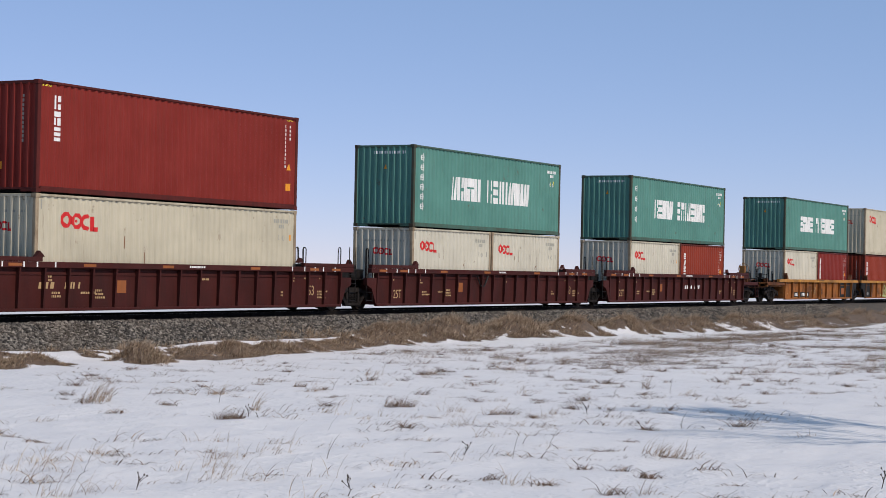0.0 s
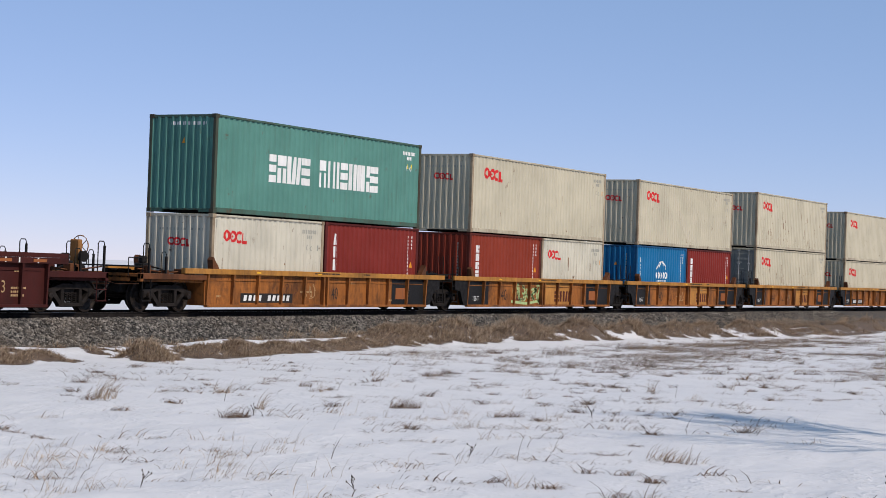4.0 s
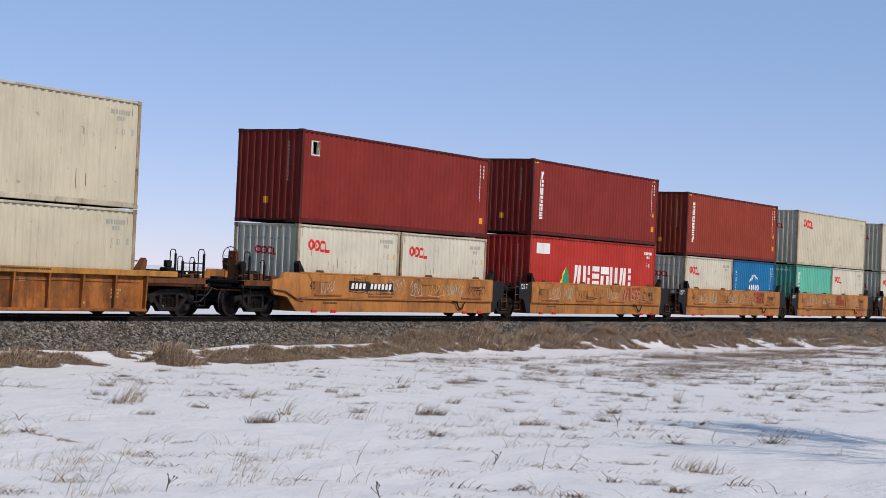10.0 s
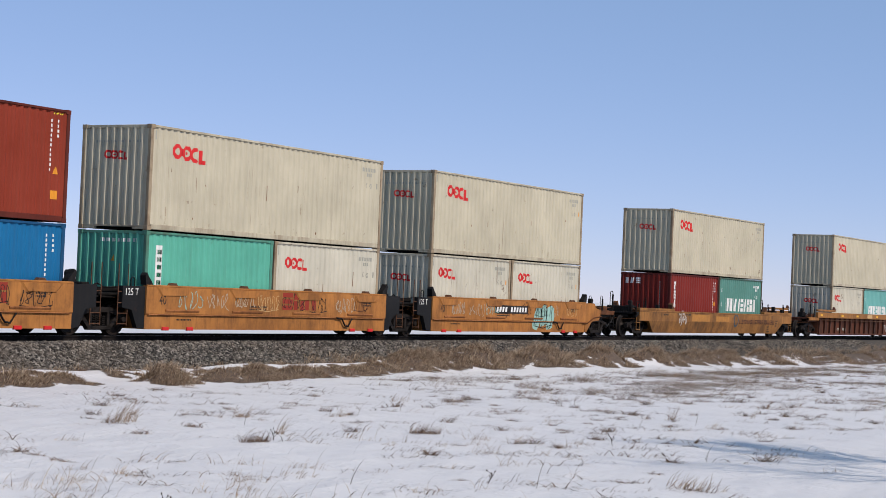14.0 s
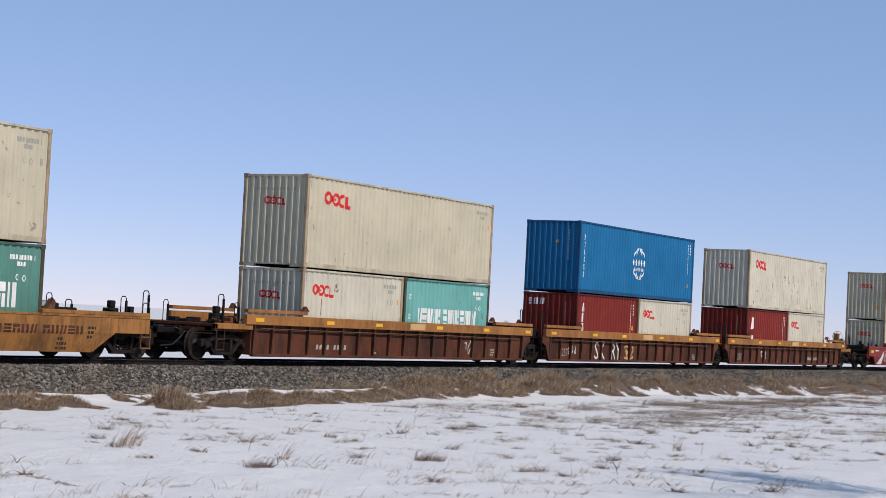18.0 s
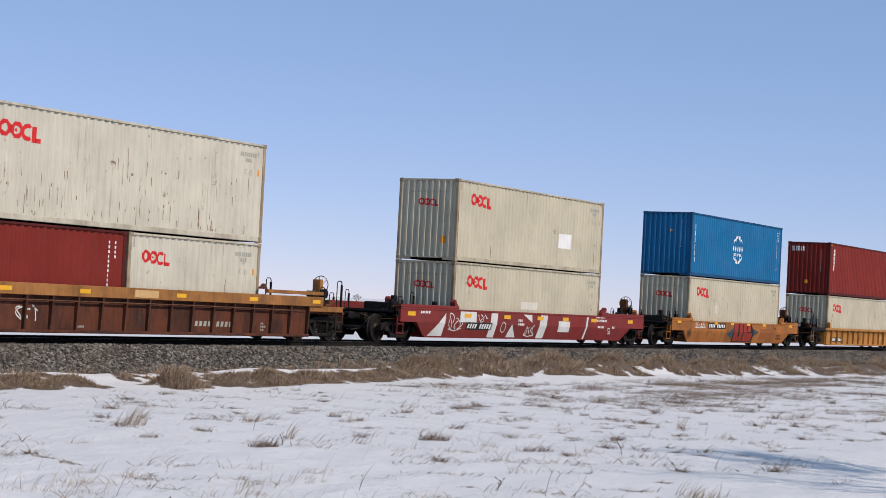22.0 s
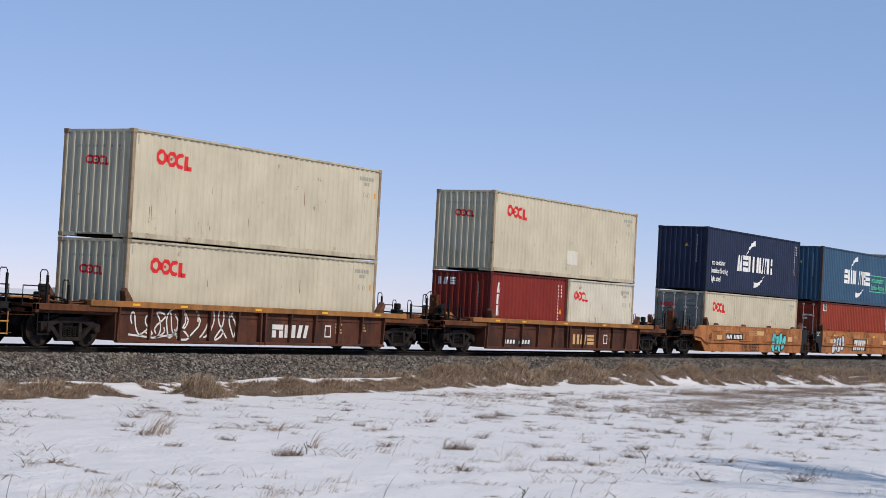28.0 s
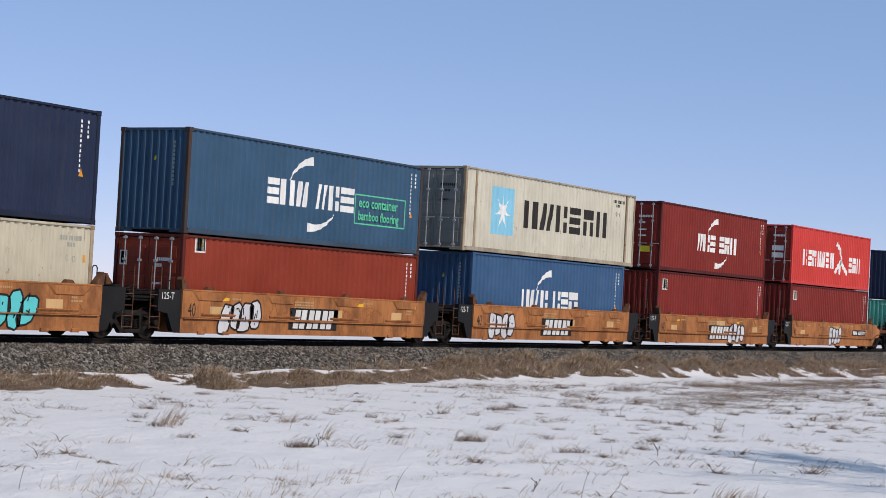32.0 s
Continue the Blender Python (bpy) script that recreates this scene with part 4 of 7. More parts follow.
def ribbed_side(car, s, xs, xe, ca, cb, top, ch, pal, rib, posts, two_tone=None):
    """A ribbed well side: sheet, top chord, bottom sill, ribs. s: -1 is the side towards the field."""
    body, chord, ribm = pal
    y = lambda a, b: sorted((s * a, s * b))
    part("side_sheet", MB().box(xs, xe, *y(1.335, 1.315), 0.19, top - ch + 0.01), body, car)
    part("top_chord", MB().box(ca, cb, *y(1.47, 1.31), top - ch, top, 0.012), chord, car)
    part("bottom_sill", MB().box(xs, xe, *y(1.455, 1.32), 0.155, 0.235, 0.012), body, car)
    n = max(2, round((xe - xs) / rib))
    me = shared(("rib", round(top, 2), s), ribm, lambda m: m.prism([(s * 1.337, 0.235), (s * 1.42, 0.235), (s * 1.466, top - ch), (s * 1.337, top - ch)], -0.030, 0.030, "x"))
    for k in range(n + 1):
        x = xs + 0.04 + (xe - xs - 0.08) * k / n
        part("rib", me, ribm, car, at=(x, 0, 0))
    for x in posts:
        for d in (-0.11, 0.11):
            part("side_post", shared(("side_post", round(top, 2), s), ribm, lambda m: m.box(-0.035, 0.035, *y(1.48, 1.335), 0.15, top - ch, 0.01)), ribm, car, at=(x + d, 0, 0))
    if s < 0:
        part("hand_line", MB().rod([(xs + 0.2, -1.352, top - ch - 0.17), (xe - 0.2, -1.352, top - ch - 0.17)], 0.012, 4), ribm, car)


def smooth_side(car, s, xs, xe, top, pal, seed):
    """A smooth well side with a ledge half-way down and pressed pockets."""
    body, chord, ribm = pal
    y = lambda a, b: sorted((s * a, s * b))
    prof = [(1.36, 0.20), (1.43, 0.20), (1.43, 0.58), (1.465, 0.63), (1.465, top), (1.33, top), (1.33, 1.0), (1.36, 0.9)]
    part("side_sheet", MB().prism([(s * a, b) for a, b in prof], xs, xe, "x"), body, car)
    part("top_chord", MB().box(xs + 0.02, xe - 0.02, *y(1.475, 1.32), top - 0.02, top + 0.03, 0.01), chord, car)
    part("ledge_bar", MB().rod([(xs + 0.1, s * 1.475, 0.60), (xe - 0.1, s * 1.475, 0.60)], 0.018, 5), ribm, car)
    pocket = shared(("pocket_step", s), ribm, lambda m: m.prism([(s * 1.46, 0.66), (s * 1.50, 0.72), (s * 1.50, 0.75), (s * 1.46, 0.75)], -0.75, 0.75, "x"))
    for k in range(4):
        part("pocket_step", pocket, ribm, car, "long pressed step", at=(xs + 1.6 + k * (xe - xs - 3.2) / 3, 0, 0))
    lug = shared(("guide_lug", s), RUSTM, lambda m: m.prism([(-0.20, top), (-0.10, top + 0.10), (0.10, top + 0.10), (0.20, top)], *y(1.46, 1.34), "y"))
    for k in range(4):
        part("guide_lug", lug, RUSTM, car, at=(xs + 1.2 + k * (xe - xs - 2.4) / 3, 0, 0))
    trap = shared(("pressed_pocket", s, round(top, 2)), body, lambda m: m.add([(u, s * q, z) for q, k in ((1.466, 1.0), (1.492, 0.90)) for u, z in ((-0.80 * k, top - 0.03), (0.80 * k, top - 0.03), (0.56 * k, top - 0.25), (-0.56 * k, top - 0.25))], [(4, 5, 6, 7), (0, 1, 5, 4), (1, 2, 6, 5), (2, 3, 7, 6), (3, 0, 4, 7)]))
    for k in range(4):
        part("pressed_pocket", trap, body, car, at=(xs + 1.2 + k * (xe - xs - 2.4) / 3, 0, 0))
    jm = OORED if body == PALEOR else body
    jack = shared(("jack_pad", s), jm, lambda m: m.box(-0.14, 0.14, *y(1.47, 1.40), 0.17, 0.27, 0.01))
    for x in (xs + 0.9, xs + 2.0, xe - 2.0, xe - 0.9):
        part("jack_pad", jack, jm, car, at=(x, 0, 0))


def angled_side(car, s, xs, xe, xa, xb, top, high, pal):
    """A plain trough side: upright above, leaning in below, bottom corners cut away over the trucks, ends raised."""
    body, chord, ribm = pal
    fl = 0.72
    m = MB()
    up, lo, bi = s * 1.46, s * 1.46, s * 1.33
    # upper band
    m.add([(xa, up, fl), (xb, up, fl), (xb, up, top), (xa, up, top)], [(0, 1, 2, 3)])
    # lower leaning band
    m.add([(xs - 0.75, lo, fl), (xe + 0.75, lo, fl), (xe, bi, 0.2), (xs, bi, 0.2)], [(0, 1, 2, 3)])
    # inner skin, top and ends
    q = s * 1.30
    m.add([(xa, q, fl), (xb, q, fl), (xb, q, top), (xa, q, top)], [(0, 1, 2, 3)])
    m.add([(xs - 0.75, q, fl), (xe + 0.75, q, fl), (xe, q, 0.2), (xs, q, 0.2)], [(0, 1, 2, 3)])
    m.add([(xa, up, top), (xb, up, top), (xb, q, top), (xa, q, top)], [(0, 1, 2, 3)])
    m.add([(xs, bi, 0.2), (xe, bi, 0.2), (xe, q, 0.2), (xs, q, 0.2)], [(0, 1, 2, 3)])
    for x, d in ((xs, -0.75), (xe, 0.75)):
        m.add([(x, bi, 0.2), (x + d, lo, fl), (x + d, q, fl), (x, q, 0.2)], [(0, 1, 2, 3)])
    for x, x2 in ((xa, xs - 0.75), (xb, xe + 0.75)):
        m.add([(x, up, fl), (x2, up, fl), (x2, q, fl), (x, q, fl)], [(0, 1, 2, 3)])
        m.add([(x, up, fl), (x, up, top), (x, q, top), (x, q, fl)], [(0, 1, 2, 3)])
    part("side_sheet", m, body, car)
    y = lambda a, b: sorted((s * a, s * b))
    part("top_chord", MB().box(xa, xb, *y(1.475, 1.29), top - 0.06, top + 0.004, 0.01), chord, car)
    for x0, x1 in ((xa, 0.05), (F40 - 0.25, xb)):
        part("raised_end", MB().box(x0, x1, *y(1.47, 1.30), top + 0.005, high, 0.012), body, car)


def reflectors(car, xs, z, y=-1.473, w=0.32, h=0.10, m=None):
    for x in xs:
        part("reflector", shared(("reflector", w, h), m or REFLECT, lambda b: b.box(-w / 2, w / 2, -0.004, 0.004, -h / 2, h / 2)), m or REFLECT, car, "yellow reflective plate", at=(x, y, z))


FLAT = {"A": [(0.0, -1.335), (3.0, -1.335)], "C": [(0.1, -1.43), (0.58, -1.43), (0.63, -1.465), (1.5, -1.465)], "D": [(0.2, -1.33), (0.72, -1.46), (1.5, -1.46)], "N": [(0.0, -1.42), (3.0, -1.42)], "T": [(0.0, -1.47), (3.0, -1.47)]}
FLAT["B"] = FLAT["E"] = FLAT["A"]


def marks_on(car, name, polys, mat, kind, label="", up=0.004):
    """Flat marks on a car side that faces -y, following its folds (z, y)."""
    if name.endswith("_blocks_mark"):  # each block a part of its own
        for p in polys:
            marks_on(car, name.replace("_blocks_mark", "_block"), p if isinstance(p[0][0], tuple) else [p], mat, kind, "", up)
        return
    if any(isinstance(p[0][0], tuple) for p in polys):  # each stroke of a tag a part of its own
        for p in polys:
            marks_on(car, name, p, mat, kind, label, up)
        return
    m = MB()
    m.weld = True
    for p in polys:
        for (za, ya), (zb, yb) in zip(FLAT[kind], FLAT[kind][1:]):
            cut = clipped([(z, x) for x, z in p], za, zb)
            if cut:
                m.add([(x, ya + (yb - ya) * (z - za) / (zb - za) - up, z) for z, x in cut], [tuple(range(len(cut)))])
    return tagged(part(name, m, mat, car, label), kind="stuff" if name in SMALL else "")


def bar_text(x, z, n, h, w=None, gap=None, seed=3):
    """Unreadable or withheld writing, as bars."""
    w, gap = w or h * 0.55, gap or h * 0.2
    return [rect(x + k * (w + gap), x + k * (w + gap) + w, z, z + h) for k in range(n)]


def plate_number(car, kind, x, z, w, h, n=10, m=None, back=None):
    if back is not False:
        marks_on(car, "number_plate", [rect(x, x + w, z, z + h)], back or DARKINK, kind, "black number panel")
    s = w / (n + 1)
    marks_on(car, "stencil_number", [rect(x + s * (k + 0.6), x + s * (k + 0.6) + s * 0.62, z + h * 0.2, z + h * 0.8, h * 0.12) for k in range(n) if k != 4], m or WHITE, kind, "row of bars", 0.007)


def number(car, text, kind, x, z, h, m, narrow=0.85):
    return lettering(text, h / 0.70, x, FLAT[kind][-1][1] - 0.005, z, m, car, "number", narrow, label="stencilled number")


def scribble(x, z, w, h, seed, loops=5, thick=0.03):
    """A spray-can tag: one looping line for each sign, and a tail under it; a list of pieces for each."""
    rnd = random.Random(seed)
    out = []
    for k in range(loops):
        cx, ph, tw = x + w * (k + 0.5) / loops, rnd.random() * 6, rnd.choice([1, 1.5, 2, 3])
        rx, rz, dz = w / loops * (0.35 + 0.4 * rnd.random()), h * (0.28 + 0.22 * rnd.random()), h * 0.12 * (rnd.random() - 0.5)
        pts = [(cx + rx * math.sin(ph + t * 0.30 * tw) * (0.6 + 0.4 * math.cos(0.4 * t)), z + h / 2 + dz + rz * math.cos(ph * 2 + t * 0.36)) for t in range(rnd.choice([12, 16, 20]))]
        out.append(stroke(pts, thick))
    if rnd.random() < 0.6:
        out.append(stroke([(x, z + h * 0.1), (x + w * 0.5, z), (x + w, z + h * 0.15)], thick))
    return out


def bubble_piece(x, z, w, h, seed, n=3):
    """A spray-painted piece of plump leaning shapes: returns fill and outline pieces."""
    rnd = random.Random(seed)
    fill, line = [], []
    for k in range(n):
        cx, ww = x + w * (k + 0.5) / n, w / n * (0.60 + 0.2 * rnd.random())
        lo, hi = z - h * 0.06 * rnd.random() + (0.1 * h if k % 2 else 0), z + h * (0.82 + 0.2 * rnd.random())
        ln = ww * (0.5 * rnd.random() - 0.1)
        p = []
        for t in range(9):
            a = 2 * math.pi * t / 9
            rr = 0.9 + 0.25 * rnd.random()
            p.append((cx + ww * rr * (abs(math.cos(a)) ** 0.7) * (1 if math.cos(a) > 0 else -1) * 0.85 + ln * math.sin(a), (lo + hi) / 2 + (hi - lo) / 2 * rr * (abs(math.sin(a)) ** 0.6) * (1 if math.sin(a) > 0 else -1) * 0.95))
        mid = (sum(q[0] for q in p) / 9, sum(q[1] for q in p) / 9)
        fill += [[mid, p[t], p[(t + 1) % 9]] for t in range(9)]
        line += stroke(p + p[:1], 0.055)
        for _ in range(3):
            u, v = cx + ww * rnd.uniform(-0.5, 0.5), z + h * rnd.uniform(0.25, 0.75)
            line += stroke([(u, v), (u + ww * rnd.uniform(-0.3, 0.3), v + h * rnd.uniform(-0.28, 0.28))], 0.04)
    return fill, line


def well_floor(car, xs, xe, body):
    part("well_floor", MB().box(xs + 0.05, xe - 0.05, -1.33, 1.33, 0.20, 0.225), body, car)
    beams = MB()
    for x in (0.1, F20, F40 - 0.1):
        beams.box(x - 0.25, x + 0.25, -1.30, 1.30, 0.225, 0.288)
    part("floor_beam", beams, body, car)
    for x in (xs, xe):
        part("bulkhead", MB().box(x - 0.03, x + 0.03, -1.36, 1.36, 0.22, 1.02), body, car)


def well_car(x0, kind, pal, spec, left, right, label, group, top):
    """One well unit, placed by the front of its container. left, right: ('joint', middle, own truck) or ('end', deck end, truck, reach, brake)."""
    car = thing("well_car", label, "railway car", group, (x0, 0, 0))
    MOVING.append((car, x0, 0))
    xs, xe, ca, cb = spec
    well_floor(car, max(xs, -3.0), min(xe, F40 + 3.0), pal[0])
    for s in (-1, 1):
        if kind in "AB":
            ribbed_side(car, s, xs, xe, ca, cb, top, 0.30 if pal[0] == BROWN and kind == "A" else 0.16, pal, 0.98 if kind == "A" else 1.28, (5.9,) if kind == "B" else ())
        elif kind == "E":
            ribbed_side(car, s, xs, xe, ca, cb, top, 0.13, pal, 1.0, ())
        elif kind == "C":
            smooth_side(car, s, xs, xe, top, pal, int(x0))
        else:
            angled_side(car, s, xs, xe, ca, cb, top, top + 0.11, pal)
    for side, e in ((-1, left), (1, right)):
        xb = xs if side < 0 else xe
        if e[0] == "joint":
            joint_end(car, side, xb, e[1], pal, kind, e[2])
        else:
            if kind == "C":
                for s in (-1, 1):
                    part("end_extension", MB().prism([(xb + side * u, z) for u, z in ((0, 0.21), (0.12, 0.21), (0.62, 0.64), (1.30, 0.70), (1.42, 0.86), (1.42, 1.12), (0.95, 1.20), (0.80, top), (0, top))], *sorted((s * 1.462, s * 1.37)), "y"), pal[0], car, "tapered side over the end truck")
                    part("brake_pipe", MB().rod([(xb - side * 0.3, s * 1.50, 0.56), (xb + side * 0.15, s * 1.50, 0.58), (xb + side * 0.75, s * 1.50, 0.80), (xb + side * 1.5, s * 1.47, 0.86)], 0.022, 5), RUSTGUIDE, car, "rusty bent brake pipe")
            if kind == "D":
                xb = (-0.4 if side < 0 else F40 + 0.4)
            car_end(car, side, xb, e[1], e[2], pal, kind, e[3], e[4])
    return car

# ---- the train: 28 stacks, placed by the front edge of each ----
FRONT = [36.11, 55.72, 75.38, 97.25, 113.28, 129.12, 145.05, 161.14, 181.08, 196.76, 212.40, 227.88, 243.50, 265.22, 289.02,
         308.65, 328.15, 352.02, 373.77, 393.95, 413.70, 433.42, 453.25, 469.00, 484.74, 500.28, 516.08, 535.90]
WELLZ = 0.29
OOL = "cream ribbed container with red rings mark"


def stack(k, lower, upper):
    """Containers in well k: lower and upper, each a list of functions of (x, z) from front to back."""
    x, z, h = FRONT[k - 1], WELLZ, 0
    for fn, L, H in lower:
        fn(x, z, L, H, k)
        x += L + 0.076
        h = max(h, H)
    for fn, L, H in upper:
        fn(FRONT[k - 1] - (L - F40) / 2, z + h + 0.022, L, H, k)


def g_of(L):
    return "twenty-foot containers" if L < 8 else "forty-foot containers"


def cream(x, z, L, H, k):
    up = z > 1
    return container(x, z, L, H, CREAM2 if L < 8 or k in (17, 23) else CREAM, OOL + (", stacked on top" if up else ", low in the well"), g_of(L), cream_marks(L, H, k), cream_ends(H, k == 18 and up), post_mat=RUSTCREAM)


def cream_door(x, z, L, H, k):
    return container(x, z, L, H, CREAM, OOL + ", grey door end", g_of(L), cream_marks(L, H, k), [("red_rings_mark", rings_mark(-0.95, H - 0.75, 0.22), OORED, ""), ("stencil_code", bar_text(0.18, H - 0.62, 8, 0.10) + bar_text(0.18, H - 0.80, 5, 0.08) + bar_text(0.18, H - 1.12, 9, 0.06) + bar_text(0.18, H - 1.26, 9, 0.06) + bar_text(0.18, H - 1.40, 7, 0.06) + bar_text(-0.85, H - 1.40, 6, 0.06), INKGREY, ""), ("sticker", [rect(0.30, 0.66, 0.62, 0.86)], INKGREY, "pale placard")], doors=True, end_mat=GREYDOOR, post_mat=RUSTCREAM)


def oxide(x, z, L, H, k):
    big = L > 10
    return container(x, z, L, H, TEXRED if big or k % 2 else DKRED, "oxide-red ribbed shipping container with three white blocks", g_of(L), red_marks(L, H, k, 3, 0.34 if big else 0.26, 0.36, 0.05),
                     red_ends(H) + [("white_blocks_mark", blocks(-1.0, H - 0.50, [0.16, 0.2, 0.22], 0.26, 0.07, k), WHITE, "")])


def brick(x, z, L, H, k):
    return container(x, z, L, H, TRIRED if k % 2 else TEXRED, "brick-red ribbed shipping container with white vertical blocks", g_of(L), red_marks(L, H, k), red_ends(H))


def slashed(x, z, L, H, k):
    return container(x, z, L, H, DKRED, "dark red ribbed container with two white slashes", g_of(L), [("white_slash", [rect(0.62, 0.98, H - 1.0, H - 0.42, 0.12), rect(0.62, 0.98, H - 1.85, H - 1.3, 0.12)], WHITE, ""), code_bars(L, H, WHITE, k, True)], red_ends(H))


def signed_red(x, z, L, H, k, doors=False, m=None):
    return container(x, z, L, H, m or (TEXRED if k == 9 else DKRED if k > 25 else TRIRED), "dark red ribbed container with small sign panel" + (", door end forward" if doors else ""), g_of(L), panel_mark(0.58, H - 0.78 if L * H > 0 and k < 24 else 2.12, 0.44, 0.46) + [code_bars(L, H, WHITE, k, True), ("sticker", [rect(L - 0.62, L - 0.40, 0.5, 0.72)], ORANGE, "")],
                     red_ends(H) if not doors else panel_mark(-1.0, H - 0.9, 0.26, 0.4) + [("stencil_code", bar_text(0.25, H - 0.75, 8, 0.09) + bar_text(0.25, H - 0.92, 4, 0.09) + bar_text(0.2, H - 1.4, 7, 0.06), WHITE, "")], doors=doors)


def signed_door(x, z, L, H, k):
    return signed_red(x, z, L, H, k, True)


def green(x, z, L, H, k):
    big = L > 10
    if big:
        return container(x, z, L, H, GREEN, "sea-green ribbed container with rusty edges and white blocks", g_of(L), green_marks(L, H, k, k < 4), green_ends(H), post_mat=RUSTGREEN)
    word = blocks(1.0, 0.98, [0.27, 0.3, 0.12, 0.3, 0.32], 0.62, 0.06, k) + blocks(2.78, 0.98, [0.27, 0.3, 0.12, 0.28, 0.28, 0.12, 0.3, 0.3], 0.62, 0.05, k + 1)
    return container(x, z, L, H, GREEN if k == 14 else PALETEAL, "faded sea-green short container with white blocks", g_of(L), [("white_blocks_mark", word, WHITE, "row of white blocks"), code_bars(L, H, WHITE, k), ("vertical_mark", ringed(0.45, H - 0.62, 0.12, 0.12, 0.04, 4, 45, 405) + ringed(0.45, H - 1.3, 0.12, 0.12, 0.04, 4, 45, 405), WHITE, "")], green_ends(H), post_mat=RUSTGREEN)


def teal(x, z, L, H, k):
    return container(x, z, L, H, TEAL, "teal green ribbed container with white upright panel", g_of(L), [("sign_panel", [rect(0.5, 0.78, H - 1.75, H - 0.38)], WHITE, "white upright panel"), ("sign_stencil", [rect(0.57, 0.71, H - 0.62 - j * 0.21, H - 0.5 - j * 0.21) for j in range(5)], LEAFGREEN, "")], green_ends(H))


def blue(x, z, L, H, k):
    big = L > 10
    return container(x, z, L, H, COSBLUE, "bright blue ribbed container with white globe mark", g_of(L), globe_marks(6.04 if big else 3.03, 1.46 if big else 1.24, 0.68 if big else 0.70, L, H, k), [("warning_sticker", [[(0.12, H - 0.9), (0.26, H - 0.9), (0.19, H - 0.75)]], ORANGE, "")] + red_ends(H)[:1])


def signal(x, z, L, H, k):
    w = blocks(3.96, 1.05, [0.70, 0.72, 0.70, 0.72, 0.70, 0.74, 0.26], 0.80, 0.18, k, 0.5)
    tri = [[(2.95, 1.0), (3.68, 1.0), (3.28, 1.88)]]
    return container(x, z, L, H, HYRED, "signal-red ribbed container with green triangle and white blocks", g_of(L), [("white_blocks_mark", w, WHITE, "row of tall white blocks"), ("green_triangle", tri, LEAFGREEN, "green triangle"), ("yellow_triangle", [[(2.70, 1.0), (2.94, 1.0), (3.24, 1.80)]], YELLOWD, ""),
                     ("white_panel", [rect(0.62, 1.75, H - 0.68, H - 0.27)], WHITE, "small white sign"), code_bars(L, H, WHITE, k)], red_ends(H))


def navy(x, z, L, H, k):
    out = sweep_marks(3.85, 1.07, L, H, k, 1.25) if L > 10 else []
    ob = container(x, z, L, H, NAVY, "navy blue ribbed container with white crescents and blocks", g_of(L), out, [("warning_sticker", [[(0.12, H - 0.9), (0.26, H - 0.9), (0.19, H - 0.75)]], ORANGE, "")] + red_ends(H)[:1])
    for j, words in enumerate(("eco container", "bamboo flooring", "light steel")):
        lettering(words, 0.34, 0.6, -HW + 0.004, 1.22 - j * 0.37, WHITE, ob, "eco_line", 0.86, label="white words")
    return ob



def grey_blue(x, z, L, H, k):
    ob = container(x, z, L, H, CMABLUE if z > 1 else CMABLUE2, "weathered grey-blue ribbed container with white crescents and blocks", g_of(L), sweep_marks(3.70, 1.10 if z > 1 else 0.98, L, H, k, 1.25), [("warning_sticker", [[(-0.05, H - 0.9), (0.09, H - 0.9), (0.02, H - 0.75)]], YELLOWD, "")] + red_ends(H)[:1], post_mat=RUSTBLUE if z > 1 else None)
    if z > 1:
        line = side_line(L)
        part("eco_panel", painted(MB(), stroke([(8.34, 0.80), (11.2, 0.80), (11.2, 1.70), (8.34, 1.70), (8.34, 0.80)], 0.04), line), MINT, ob, "thin mint-green frame")
        lettering("eco container", 0.44, 8.46, -HW + 0.004, 1.32, MINT, ob, "eco_line", 0.92, label="mint-green words")
        lettering("bamboo flooring", 0.40, 8.46, -HW + 0.004, 0.92, MINT, ob, "eco_line", 0.88, label="mint-green words")
    return ob


def stone(x, z, L, H, k):
    star = []
    for j in range(7):
        t = radians(90 + j * 360 / 7)
        star.append([(2.74, 1.52), (2.74 + 0.16 * math.cos(t - 0.45), 1.52 + 0.20 * math.sin(t - 0.45)), (2.74 + 0.56 * math.cos(t), 1.52 + 0.66 * math.sin(t)), (2.74 + 0.16 * math.cos(t + 0.45), 1.52 + 0.20 * math.sin(t + 0.45))])
    word = blocks(4.30, 1.03, [1.10, 1.02, 0.92, 0.98, 0.92, 0.98], 1.0, 0.20, k, 0.40)
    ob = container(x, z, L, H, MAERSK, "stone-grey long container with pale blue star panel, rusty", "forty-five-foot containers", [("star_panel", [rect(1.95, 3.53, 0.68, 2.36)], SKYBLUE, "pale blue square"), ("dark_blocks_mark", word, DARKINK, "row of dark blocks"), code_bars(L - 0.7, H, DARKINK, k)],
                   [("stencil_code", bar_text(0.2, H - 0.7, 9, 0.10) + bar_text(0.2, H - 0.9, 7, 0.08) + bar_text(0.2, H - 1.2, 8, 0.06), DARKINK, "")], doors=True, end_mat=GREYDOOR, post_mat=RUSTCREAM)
    part("star", painted(MB(), star, side_line(L), 0.008), WHITE, ob, "white seven-pointed star")
    for xx in (0.70, L - 0.82):
        part("inner_post", MB().box(xx, xx + 0.12, -HW - 0.002, -HW + 0.05, 0.16, H - 0.08, 0.01), RUSTCREAM, ob)
    return ob


